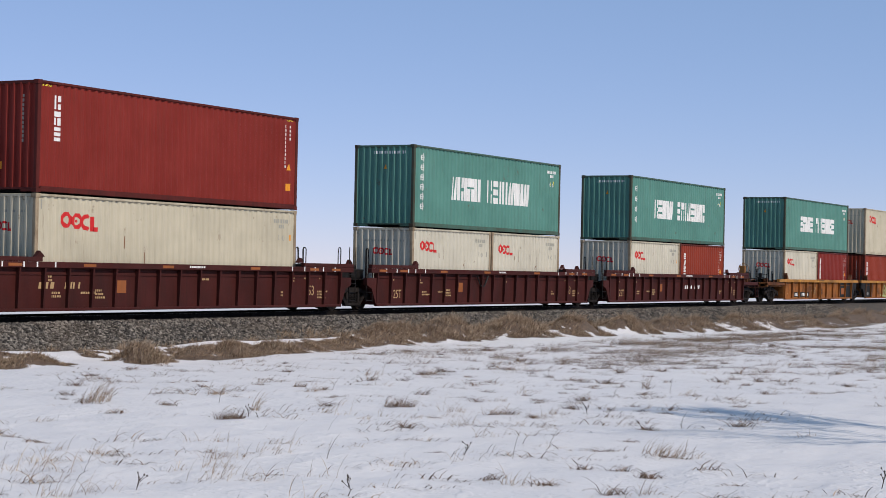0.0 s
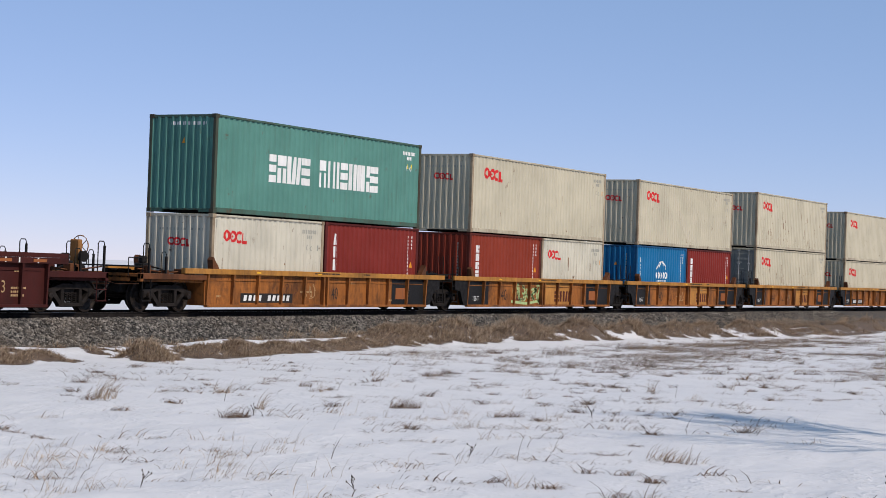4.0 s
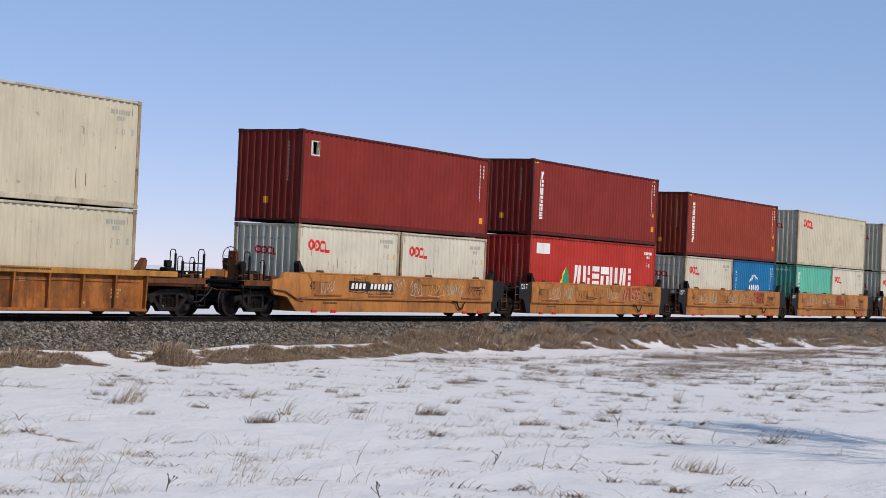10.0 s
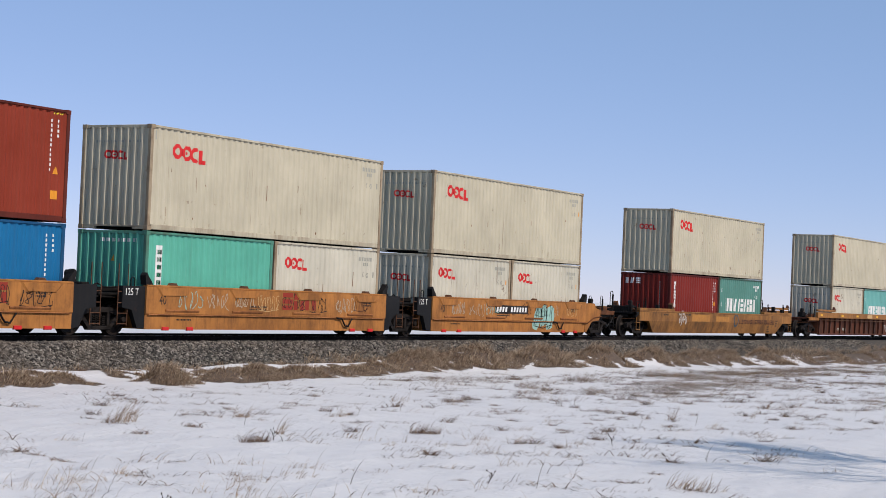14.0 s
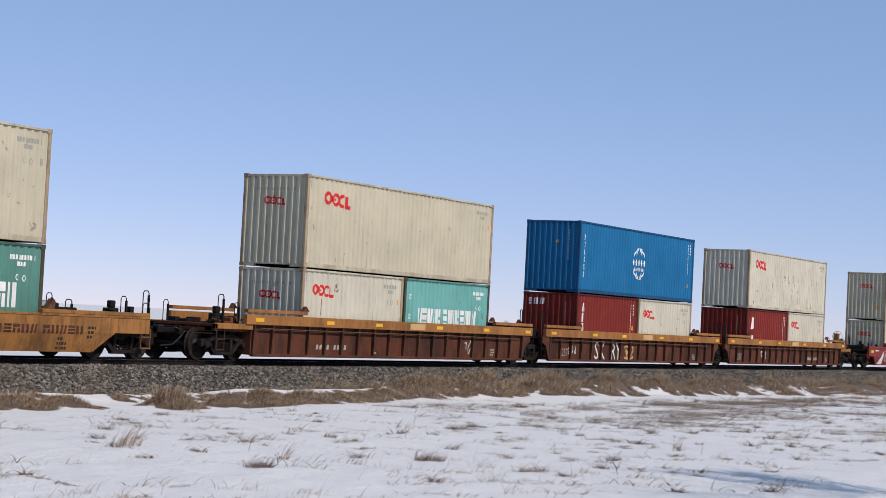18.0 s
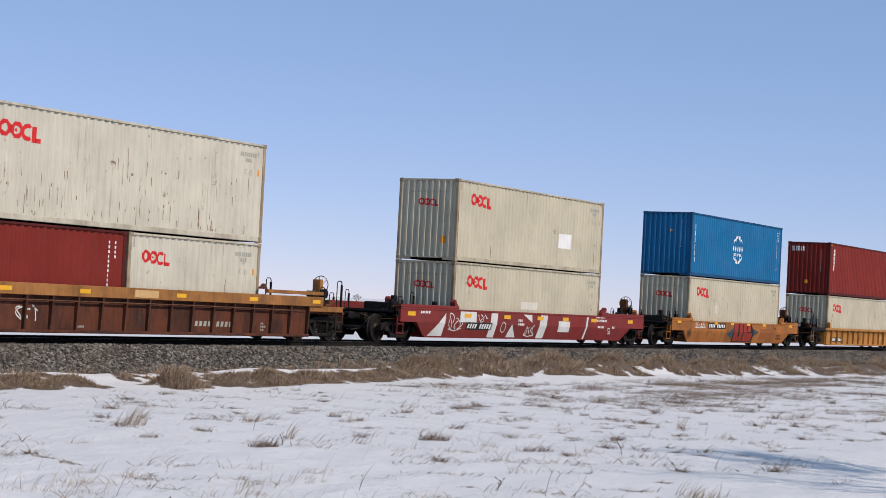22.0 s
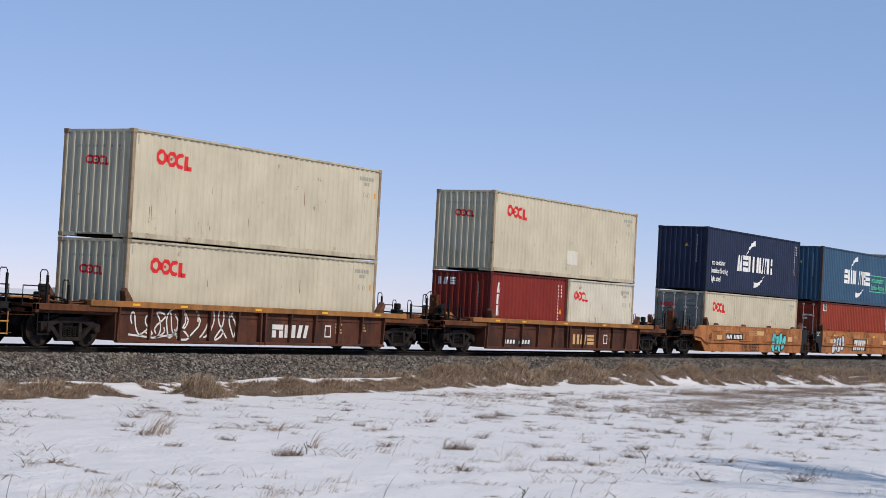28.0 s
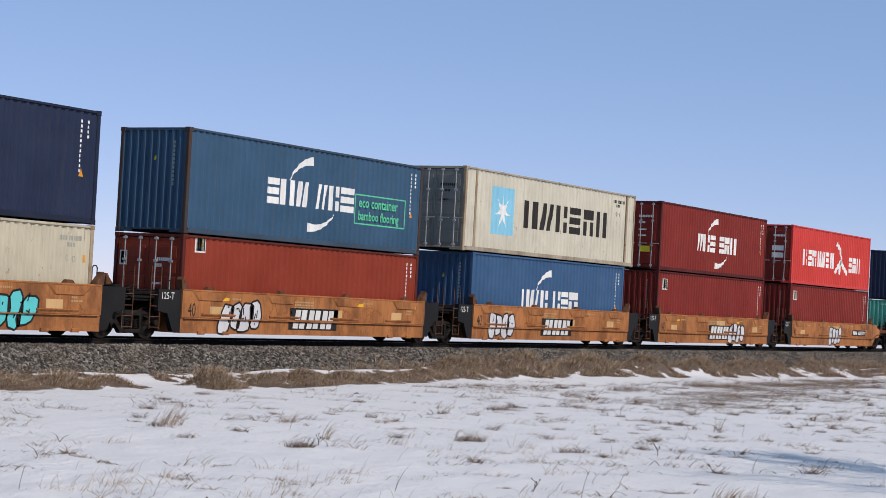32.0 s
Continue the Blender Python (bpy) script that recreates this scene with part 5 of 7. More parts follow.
def sweep_red(x, z, L, H, k):
    return container(x, z, L, H, DKRED, "dark red ribbed container with white crescents, doors forward", g_of(L), sweep_marks(4.0, 1.02, L, H, k, 1.25), [("stencil_code", bar_text(0.2, H - 0.7, 9, 0.10) + bar_text(0.2, H - 0.95, 5, 0.08) + bar_text(0.2, H - 1.25, 7, 0.07) + bar_text(0.2, H - 1.5, 7, 0.07), WHITE, ""), ("sticker", [rect(0.3, 0.75, 0.75, 1.0)], YELLOWD, "")], doors=True)


def word_red(x, z, L, H, k):
    w = blocks(1.7, 0.98, [0.55, 0.5, 0.62, 0.5, 0.5, 0.52, 0.54], 0.80, 0.14, k, 0.36) + blocks(8.7, 0.88, [0.54, 0.54, 0.54], 0.80, 0.14, k + 1, 0.36)
    x_shape = stroke([(6.5, 0.75), (7.4, 1.40), (8.0, 1.05), (8.5, 0.80)], 0.24) + stroke([(6.7, 2.30), (7.3, 2.0), (7.5, 1.5), (7.2, 0.75)], 0.24)
    return container(x, z, L, H, HAMRED, "bright red ribbed container with white blocks, doors forward", g_of(L), [("white_blocks_mark", w, WHITE, "rows of white blocks"), ("cross_mark", x_shape, WHITE, "pale crossed strokes")], [("sign", [rect(0.15, 0.75, 1.6, 1.85), rect(0.15, 0.75, 1.25, 1.5)], WHITE, "white door signs"), ("stencil_code", bar_text(0.2, H - 0.6, 8, 0.1), WHITE, "")], doors=True, end_mat=DKRED)


RUSTCREAM = paint("rust_stained_cream", (0.33, 0.265, 0.18), 1.0, 0.6, 0.6, grime=(0.085, 0.036, 0.018), mottle=0.55)
RUNBROWN = paint("brown_rust_run", (0.17, 0.085, 0.042), 0.4, 0.3, 0.7)
RUSTGREEN = paint("rust_stained_green", (0.0467, 0.0638, 0.0467), 1.0, 0.7, 0.6, grime=(0.0723, 0.0306, 0.0153), mottle=0.6)
RUSTBLUE = paint("rust_stained_blue", (0.0467, 0.0382, 0.0357), 1.0, 0.6, 0.6, grime=(0.0723, 0.0306, 0.0153), mottle=0.6)
PALEPATCH = paint("pale_patch_paint", (0.544, 0.527, 0.459), 0.1, 0.15, 0.5)
# front doors: darker and greyer than the cream and stone-grey side walls
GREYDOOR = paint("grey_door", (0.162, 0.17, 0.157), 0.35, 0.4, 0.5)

C20, C40, CH = (cream, F20, STD), (cream, F40, STD), (cream, F40, HC)
STACKS = [
    ([CH], [(oxide, F40, HC)]),
    ([C20, C20], [(green, F40, HC)]),
    ([C20, (brick, F20, STD)], [(green, F40, HC)]),
    ([C20, (oxide, F20, STD)], [(green, F40, HC)]),
    ([(brick, F20, STD), C20], [CH]),
    ([(blue, F20, STD), (brick, F20, STD)], [CH]),
    ([(cream_door, F40, HC)], [CH]),
    ([C40], [CH]),
    ([C20, C20], [(signed_red, F40, HC)]),
    ([(signal, F40, HC)], [(brick, F40, HC)]),
    ([C20, (blue, F20, STD)], [(brick, F40, HC)]),
    ([(teal, F20, STD), C20], [CH]),
    ([C20, C20], [CH]),
    ([(oxide, F20, STD), (green, F20, STD)], [CH]),
    ([C20, (green, F20, STD)], [CH]),
    ([(oxide, F20, STD), C20], [(blue, F40, HC)]),
    ([(slashed, F20, STD), C20], [CH]),
    ([C40], [CH]),
    ([CH], [(blue, F40, HC)]),
    ([C40], [(oxide, F40, HC)]),
    ([C40], [CH]),
    ([(oxide, F20, STD), C20], [CH]),
    ([(cream_door, F40, STD)], [(navy, F40, HC)]),
    ([(signed_door, F40, STD)], [(grey_blue, F40, HC)]),
    ([(grey_blue, F40, HC)], [(stone, F45, HC)]),
    ([(signed_red, F40, HC)], [(sweep_red, F40, HC)]),
    ([(signed_red, F40, HC)], [(word_red, F40, HC)]),
    ([(teal, F40, STD)], [(navy, F40, HC)]),
]
for k, (lo, up) in enumerate(STACKS, 1):
    stack(k, lo, up)

A_SPEC, B_SPEC = (-2.75, 14.60, -3.15, 15.30), (-0.45, 12.50, -1.55, 13.75)
C_SPEC, E_SPEC = (-0.20, 12.32, 0, 0), (-0.75, 12.30, -0.95, 12.6)
MA, BR, YE = (MAROON, MAROON, MAROON), (BROWN, OCHRE, BROWN2), (YELLOW, YELLOWCH, YELLOW)
PO, RO = (PALEOR, PALEOR, RUSTOR), (RUSTOR, RUSTOR, RUSTOR)
CARS = {}


def run_of(first, last, kind, pal, spec, label, group, top, front, back):
    """Units first..last on shared trucks. front, back: (deck end, truck, brake) of the outer ends."""
    for k in range(first, last + 1):
        half = lambda i: (FRONT[i] - FRONT[i - 1] - F40) / 2
        left = ("end", front[0], front[1], 0.95, front[2]) if k == first else ("joint", -half(k - 1), True)
        right = ("end", back[0], back[1], 0.95, back[2]) if k == last else ("joint", F40 + half(k), False)
        CARS[k] = well_car(FRONT[k - 1], kind, pal, spec, left, right, label, group, top)


run_of(1, 3, "A", MA, A_SPEC, "maroon ribbed well car, long well, on the rails", "maroon well cars", 1.43, (-4.6, -3.7, False), (17.0, 15.9, True))
run_of(4, 8, "B", YE, B_SPEC, "dirty orange ribbed well car with yellow top chord", "orange ribbed well cars", 1.27, (-3.5, -1.85, False), (15.2, 13.9, False))
run_of(9, 13, "C", PO, C_SPEC, "mustard smooth-sided well car covered in spray tags", "mustard well cars", 1.38, (-3.1, -1.9, True), (15.3, 14.1, False))
CARS[14] = well_car(FRONT[13], "D", (FADEDOR, FADEDOR, FADEDOR), (-2.1, 14.05, -3.9, 16.2), ("end", -4.2, -3.3, 0.9, False), ("end", 16.4, 15.6, 0.9, False), "faded brown-orange trough well car with sloping ends", "single well cars", 1.17)
run_of(15, 17, "A", BR, A_SPEC, "oxide-brown ribbed well car with ochre top chord", "oxide-brown well cars", 1.39, (-4.6, -3.7, False), (16.6, 15.8, True))
CARS[18] = well_car(FRONT[17], "D", (CRIMSON, CRIMSON, CRIMSON), (-2.1, 14.05, -3.9, 16.2), ("end", -4.1, -3.4, 0.9, False), ("end", 16.3, 15.6, 0.9, True), "crimson trough well car patched with white spray", "single well cars", 1.20)
CARS[19] = well_car(FRONT[18], "D", (AMBER, AMBER, AMBER), (-0.3, 12.45, -2.4, 14.55), ("end", -2.9, -1.9, 0.9, False), ("end", 14.9, 14.1, 0.9, True), "amber trough well car with sloping ends", "single well cars", 1.17)
CARS[20] = well_car(FRONT[19], "E", (GOLD, GOLD, GOLD), E_SPEC, ("end", -3.3, -1.75, 0.9, False), ("end", 15.4, 13.9, 0.9, False), "golden-yellow ribbed well car with short well", "single well cars", 1.10)
CARS[21] = well_car(FRONT[20], "B", (BROWN2, OCHRE, BROWN2), B_SPEC, ("end", -3.5, -1.85, 0.95, False), ("end", 15.3, 13.9, 0.95, False), "dark brown ribbed well car with rusty chord and white spray tags", "single well cars", 1.24)
CARS[22] = well_car(FRONT[21], "B", (BROWN2, OCHRE, BROWN2), B_SPEC, ("end", -3.5, -1.85, 0.95, True), ("end", 15.3, 13.9, 0.95, False), "dark brown ribbed well car with ochre chord", "single well cars", 1.24)
run_of(23, 27, "C", RO, C_SPEC, "rusty orange smooth-sided well car with spray-painted pieces", "rusty orange well cars", 1.36, (-3.1, -1.9, True), (15.3, 14.1, False))
CARS[28] = well_car(FRONT[27], "B", YE, B_SPEC, ("end", -3.5, -1.85, 0.95, False), ("end", 15.3, 13.9, 0.95, False), "dirty orange ribbed well car", "single well cars", 1.24)

# ---- what is painted and fixed on each car ----
SPRAYW = paint("white_spray", (0.561, 0.561, 0.544), 0.1, 0.25, 0.6)
SPRAYG = paint("chalky_spray", (0.42, 0.36, 0.27), 0.3, 0.4, 0.6)
SPRAYK = paint("black_spray", (0.0187, 0.017, 0.017), 0.05, 0.1, 0.6)
SPRAYM = paint("mint_spray", (0.255, 0.425, 0.374), 0.1, 0.2, 0.6)
SPRAYL = paint("lime_spray", (0.357, 0.468, 0.212), 0.15, 0.3, 0.6)
SPRAYR = paint("red_spray", (0.255, 0.034, 0.0213), 0.1, 0.2, 0.6)
SPRAYB = paint("slate_spray", (0.0425, 0.0638, 0.085), 0.1, 0.2, 0.6)
DARKRED = paint("dark_red_stencil", (0.075, 0.016, 0.012), 0.1, 0.2, 0.6)
PATCH = paint("tan_patch", (0.493, 0.315, 0.145), 0.3, 0.4, 0.6)
RUSTPATCH = paint("orange_patch", (0.255, 0.085, 0.0298), 0.6, 0.5, 0.7)


def small_bars(car, kind, spots, m, seed, h=0.055):
    """Rows of stencil too small to read: (x, z, bars, rows)."""
    rnd, out = random.Random(seed), []
    for x, z, n, rows in spots:
        for r in range(rows):
            k, xx = n - rnd.randint(0, 2), x
            for j in range(max(1, k)):
                w = h * (0.6 + 0.9 * rnd.random())
                out.append(rect(xx, xx + w, z - r * h * 1.7, z - r * h * 1.7 + h))
                xx += w + h * 0.45
    return marks_on(car, "stencil_code", out, m, kind)


def raised_ends(car, m, m2, z0, z1):
    """Walkway beams on the car's top chords at both ends, with the corner guides for the container."""
    for s in (-1, 1):
        for a, b in ((-3.1, 0.05), (12.35, 15.3)):
            part("walkway_beam", MB().box(a, b, *sorted((s * 1.46, s * 1.31)), z0, z1, 0.01), m, car, "raised steel walkway beam")
        for x, d in ((-0.06, 1), (F40 + 0.06, -1)):
            part("corner_guide", MB().prism([(x - 0.10 * d, z1), (x + 0.04 * d, z1 + 0.16), (x + 0.18 * d, z1 + 0.05), (x + 0.22 * d, z1)], *sorted((s * 1.42, s * 1.30)), "y"), m2, car, "bent steel corner guide")


def corner_guides(car, z, m):
    for s in (-1, 1):
        for x, d in ((-0.10, 1), (F40 + 0.10, -1)):
            part("corner_guide", MB().prism([(x - 0.10 * d, z), (x - 0.14 * d, z + 0.26), (x - 0.07 * d, z + 0.34), (x + 0.0 * d, z + 0.24), (x + 0.14 * d, z + 0.10), (x + 0.20 * d, z)], *sorted((s * 1.44, s * 1.25)), "y"), m, car, "bent steel corner guide")


for k in (1, 2, 3):  # maroon cars
    c = CARS[k]
    raised_ends(c, MAROON, MAROON, 1.432, 1.55)
    number(c, "53", "A", 12.74, 0.53, 0.31, TAN)
    if k > 1:
        number(c, "125T", "A", -1.66, 0.42, 0.29, TAN)
    marks_on(c, "orange_panel", [rect(3.1, 3.6, 0.62, 0.96)], RUSTPATCH, "A", "dull orange painted square")
    small_bars(c, "A", [(-1.7, 1.02, 4, 2), (0.4, 1.02, 3, 2), (0.55, 0.60, 6, 2), (1.7, 0.60, 7, 1), (2.3, 0.66, 6, 3), (11.9, 1.05, 2, 2), (12.5, 1.05, 3, 1), (13.4, 1.05, 3, 1), (13.3, 0.62, 7, 3), (11.2, 0.60, 4, 2), (7.0, 0.98, 5, 1)], TAN, k)
    small_bars(c, "T", [(6.3, 1.33, 9, 1)], WHITE, k + 40, 0.06)
    marks_on(c, "lashing_mark", [rect(x, x + 0.055, 1.29, 1.425) for x in (-2.2, -1.5, -0.7, -0.2, 0.5, 11.6, 12.3, 12.9, 13.4, 14.1)], WHITE, "T", "short white ticks")
    reflectors(c, (-2.4, -1.0, 1.9, 5.3, 9.6, 12.9, 14.2), 1.35, m=RUSTPATCH, w=0.5, h=0.075)
    part("rope", MB().rod([(4.6 + 0.1 * j, -1.41, 1.22 - 0.42 * math.sin(math.pi * j / 9) * (1 if k == 2 else 0.6)) for j in range(10)], 0.025, 5), RUBBER, c, "slack black hose") if k == 2 else None
plate_number(CARS[1], "A", -0.11, 0.68, 0.9, 0.28, 3, TAN, False)
plate_number(CARS[1], "A", 0.98, 0.68, 0.75, 0.28, 6, TAN, False)
plate_number(CARS[3], "A", 6.3, 0.68, 2.3, 0.28, 8, WHITE, False)

for k in range(4, 9):  # orange ribbed cars
    c = CARS[k]
    corner_guides(c, 1.27, RUSTGUIDE)
    for a, b in ([(-0.45, 1.42)] if k > 4 else []) + ([(10.2, 12.5)] if k < 8 else []):
        part("black_bay", MB().box(a + 0.04, b - 0.04, -1.339, -1.331, 0.24, 1.09), BLACK, c, "black-painted side bay")
    rnd = random.Random(k)
    if k < 8:
        marks_on(c, "stencil_panel", [rect(10.5, 11.15, 0.42, 0.80)], RUSTPATCH, "B", "dull orange square on the black bay", 0.010)
    if k in (5, 6, 7):
        marks_on(c, "repainted_bay", [rect(6.18, 8.75, 0.245, 1.09)], GOLD, "B", "cleaner yellow repainted bay", 0.003)
    marks_on(c, "spray_tag", scribble(3.7, 0.40, 0.7, 0.5, k + 300, 3, 0.02), BROWN2, "B", "faint dark scrawl")
    marks_on(c, "spray_tag", scribble(4.8, 0.42, 0.7, 0.45, k + 320, 3, 0.02), TAN, "B", "faint pale scrawl")
    small_bars(c, "B", [(4.6, 0.6, 9, 1), (0.15, 0.45, 5, 1), (11.1, 0.7, 5, 3), (9.95, 0.35, 4, 1), (7.6, 0.9, 5, 1)], DARKINK if k % 2 else TAN, k)
    small_bars(c, "T", [(3.6 + k * 0.4, 1.19, 22, 1), (8.2, 1.19, 6, 1)], DARKINK, k + 9, 0.045)
    reflectors(c, (2.1, 5.5), 1.19, m=REFLECT, w=0.22, h=0.05)
    if k in (4, 8):
        number(c, "40", "B", 6.42, 0.40, 0.39, DARKINK, 0.7)
        plate_number(c, "B", 1.36, 0.29, 2.8 if k == 4 else 2.55, 0.28)
    else:
        number(c, "40", "B", 2.42, 0.40, 0.42, DARKINK, 0.8)
        marks_on(c, "dark_blocks_mark", blocks(7.15, 0.36, [0.46, 0.46, 0.46], 0.42, 0.05, 0, 0.6), DARKRED, "B", "three dark red blocks", 0.008)
    if k > 4:
        number(c, "125-T", "B", 0.11, 0.38, 0.17, WHITE)
    if k == 5:
        marks_on(c, "spray_piece", scribble(3.3, 0.28, 2.6, 0.75, 55, 6, 0.10), SPRAYL, "B", "pale lime spray lettering shapes")

WHICH = {9: (0.34, 8.06), 10: (0.5, 8.2), 11: (0.36, 8.06), 12: (0.36, 6.3), 13: (0.36, 9)}
for k in range(9, 14):  # mustard cars
    c = CARS[k]
    number(c, "40", "C", 0.36, 0.88, 0.26, DARKINK)
    corner_guides(c, 1.40, GREASY)
    for x in (-0.62, 12.75):
        if (k > 9 or x > 0) and (k < 13 or x < 0):
            lettering("125 T", 0.26, x - 0.45, -1.425, 1.12, WHITE, c, "number", 0.95, label="white stencilled number") if x < 0 else None
    rnd = random.Random(k * 5)
    mats = [SPRAYG, SPRAYK, SPRAYG, SPRAYM, BROWN2, SPRAYG, PATCH, SPRAYK]
    rnd.shuffle(mats)
    for j, m in enumerate(mats):
        x = 0.95 + j * 1.32 + rnd.random() * 0.4
        marks_on(c, "spray_tag", scribble(x, 0.72 + 0.1 * rnd.random(), 0.8 + 0.5 * rnd.random(), 0.50, k * 31 + j, rnd.choice([5, 6, 7]), 0.02), m, "C", "loose spray-paint tag", 0.006)
    small_bars(c, "C", [(4.6, 0.86, 14, 2), (10.9, 1.22, 8, 4), (1.2, 0.45, 12, 1), (6.9, 1.28, 8, 1), (0.5, 1.3, 16, 1)], DARKINK, k, 0.045)
    if k in (10, 11, 12):
        x = WHICH[k][1]
        marks_on(c, "red_blocks_mark", blocks(x, 0.82, [0.55, 0.55, 0.6], 0.51, 0.06, k), SPRAYR, "C", "faded red block mark")
    else:
        plate_number(c, "C", 2.6 if k == 9 else 4.4, 0.88, 2.75, 0.30, 11)
        if k == 13:
            f, l = bubble_piece(7.7, 0.30, 1.6, 1.0, 77, 3)
            marks_on(c, "spray_piece", f, SPRAYM, "C", "mint spray-painted shapes", 0.006)
            marks_on(c, "spray_outline", scribble(7.7, 0.35, 1.6, 0.9, 78, 4, 0.03), SPRAYK, "C", "", 0.009)
    part("slack_pipe", MB().rod([(x, -1.50, z) for x, z in ((9.3, 0.60), (9.6, 0.58), (9.8, 0.36), (10.0, 0.34), (10.2, 0.58))], 0.03, 5), GREASY, c, "bent brake pipe")

c = CARS[14]  # faded trough car
marks_on(c, "dark_ring_mark", ringed(7.95, 0.83, 0.33, 0.34, 0.10, 12), SPRAYB, "D", "dark ring mark")
marks_on(c, "dark_blocks_mark", blocks(8.4, 0.66, [0.26] * 7, 0.22, 0.05, 3, 0.5) + blocks(10.6, 0.66, [0.26] * 4, 0.22, 0.05, 4, 0.5) + blocks(12.0, 0.66, [0.26] * 5, 0.22, 0.05, 5, 0.5), BROWN2, "D", "faint dark row of blocks")
marks_on(c, "spray_tag", scribble(0.6, 0.5, 0.9, 0.7, 9, 4, 0.035), SPRAYW, "D", "pale spray tag")
marks_on(c, "faded_patch", [rect(2.2, 4.4, 0.74, 1.06), rect(5.2, 7.0, 0.76, 1.0)], GOLD, "D", "yellower faded patch")
small_bars(c, "D", [(-1.2, 0.98, 5, 1), (1.4, 1.0, 8, 1), (12.6, 0.5, 4, 3), (13.7, 0.8, 4, 3)], DARKINK, 3, 0.07)
corner_guides(c, 1.2, RUSTM)

for k in (15, 16, 17):  # oxide-brown cars
    c = CARS[k]
    raised_ends(c, OCHRE, BROWN2, 1.44, 1.55)
    reflectors(c, (-2.5, 1.3, 4.2, 8.2, 11.6, 14.9), 1.24, w=0.42, h=0.11)
    marks_on(c, "faded_patch", [rect(6.2, 7.2, 1.14, 1.34)], PATCH, "T", "pale painted patch")
    number(c, "53", "A", 1.0 if k == 16 else 6.4, 0.38, 0.33, DARKINK)
    if k > 15:
        number(c, "125T", "A", -1.66, 0.36, 0.30, INKGREY)
    if k != 16:
        plate_number(c, "A", 0.6 if k < 17 else 8.9, 0.36, 2.0, 0.24, 9, INKGREY, False)
    part("side_pipe", MB().rod([(-2.4, -1.45, 0.98), (4, -1.45, 0.97), (9, -1.45, 0.98), (13.6, -1.45, 0.95)], 0.022, 5), RUSTM, c, "rusty brake pipe along the side")
    marks_on(c, "spray_tag", scribble({15: 10.2, 16: -0.9, 17: 1.85}[k], 0.38, 0.8, 0.48, k, 3, 0.035), SPRAYW, "A", "white spray tag")
    small_bars(c, "A", [(12.2, 0.5, 4, 3), (4.0, 0.3, 5, 1)], INKGREY, k)
lettering("SK", 1.0, 1.55, -1.341, 0.26, SPRAYW, CARS[16], "spray_lettering", 0.95, label="pale sprayed letters")
lettering("RY", 1.0, 3.15, -1.341, 0.26, SPRAYW, CARS[16], "spray_lettering", 0.85, label="pale sprayed letters")
marks_on(CARS[16], "spray_tag", scribble(4.6, 0.28, 0.9, 0.65, 61, 2, 0.09), PATCH, "A", "tan sprayed shapes")

c = CARS[18]  # crimson car
plate_number(c, "D", 0.62, 0.50, 1.95, 0.27, 10)
number(c, "53", "D", 12.53, 0.46, 0.25, WHITE)
marks_on(c, "white_patch", [[(-1.93, 0.26), (-0.95, 0.26), (-0.85, 1.06)], rect(0.16, 1.35, 0.76, 1.14), rect(2.35, 2.85, 0.24, 1.12, 0.12), [(3.8, 0.26), (4.55, 0.26), (4.1, 0.75)], [(5.0, 1.12), (5.7, 1.12), (5.75, 0.82)], rect(6.25, 6.85, 0.24, 1.12, 0.2), rect(8.0, 9.0, 0.50, 0.92), rect(10.35, 10.5, 0.24, 1.12, 0.2)], SPRAYW, "D", "patch of white spray paint")
marks_on(c, "spray_tag", scribble(1.4, 0.78, 0.8, 0.3, 4, 3, 0.03) + scribble(-0.6, 0.45, 0.9, 0.6, 5, 3, 0.035) + scribble(5.2, 0.3, 0.8, 0.5, 6, 3, 0.035) + [ringed(3.45, 0.62, 0.2, 0.2, 0.03, 10)], SPRAYW, "D", "white spray tags")
small_bars(c, "D", [(-2.6, 1.02, 6, 1), (4.6, 0.85, 5, 2), (11.4, 1.1, 9, 2), (11.6, 0.7, 5, 1), (13.0, 0.7, 4, 1)], WHITE, 8, 0.085)
for x in (-3.2, 0.7, 3.7, 6.4, 8.6, 11.2, 14.8):
    reflectors(c, (x,), 1.0, y=-1.466, w=0.5, h=0.14)
corner_guides(c, 1.2, CRIMSON)

c = CARS[19]  # amber car
plate_number(c, "D", 1.9, 0.84, 2.25, 0.26, 10)
number(c, "40", "D", -0.5, 0.46, 0.36, DARKINK, 0.7)
marks_on(c, "spray_shadow", [[(4.4, 0.62), (5.2, 0.9), (5.4, 0.30), (5.0, 0.42)], [(7.6, 0.95), (8.7, 0.75), (8.1, 0.55), (7.9, 0.28)]], SPRAYB, "D", "slate spray-painted points")
marks_on(c, "spray_outline", [[(5.15, 0.24), (5.3, 1.16), (7.55, 1.16), (8.0, 0.80), (7.95, 0.24)]], SPRAYK, "D", "black spray outline", 0.006)
marks_on(c, "spray_piece", [rect(5.32, 5.85, 0.28, 1.12), rect(5.8, 6.2, 0.28, 0.50), rect(6.05, 6.48, 0.28, 1.12), rect(6.6, 7.1, 0.28, 1.12), rect(7.0, 7.55, 0.74, 1.10), rect(7.0, 7.8, 0.28, 0.68)], SPRAYR, "D", "red plump spray-painted shapes", 0.009)
marks_on(c, "faded_patch", [rect(8.9, 10.6, 0.40, 0.92)], RUSTPATCH, "D", "dark red primer patch")
small_bars(c, "D", [(-1.6, 0.55, 6, 2), (11.4, 0.55, 5, 2), (10.9, 0.9, 4, 1)], DARKINK, 8, 0.085)
marks_on(c, "spray_tag", scribble(0.3, 0.86, 1.3, 0.26, 14, 4, 0.03), SPRAYW, "D", "white spray tag")
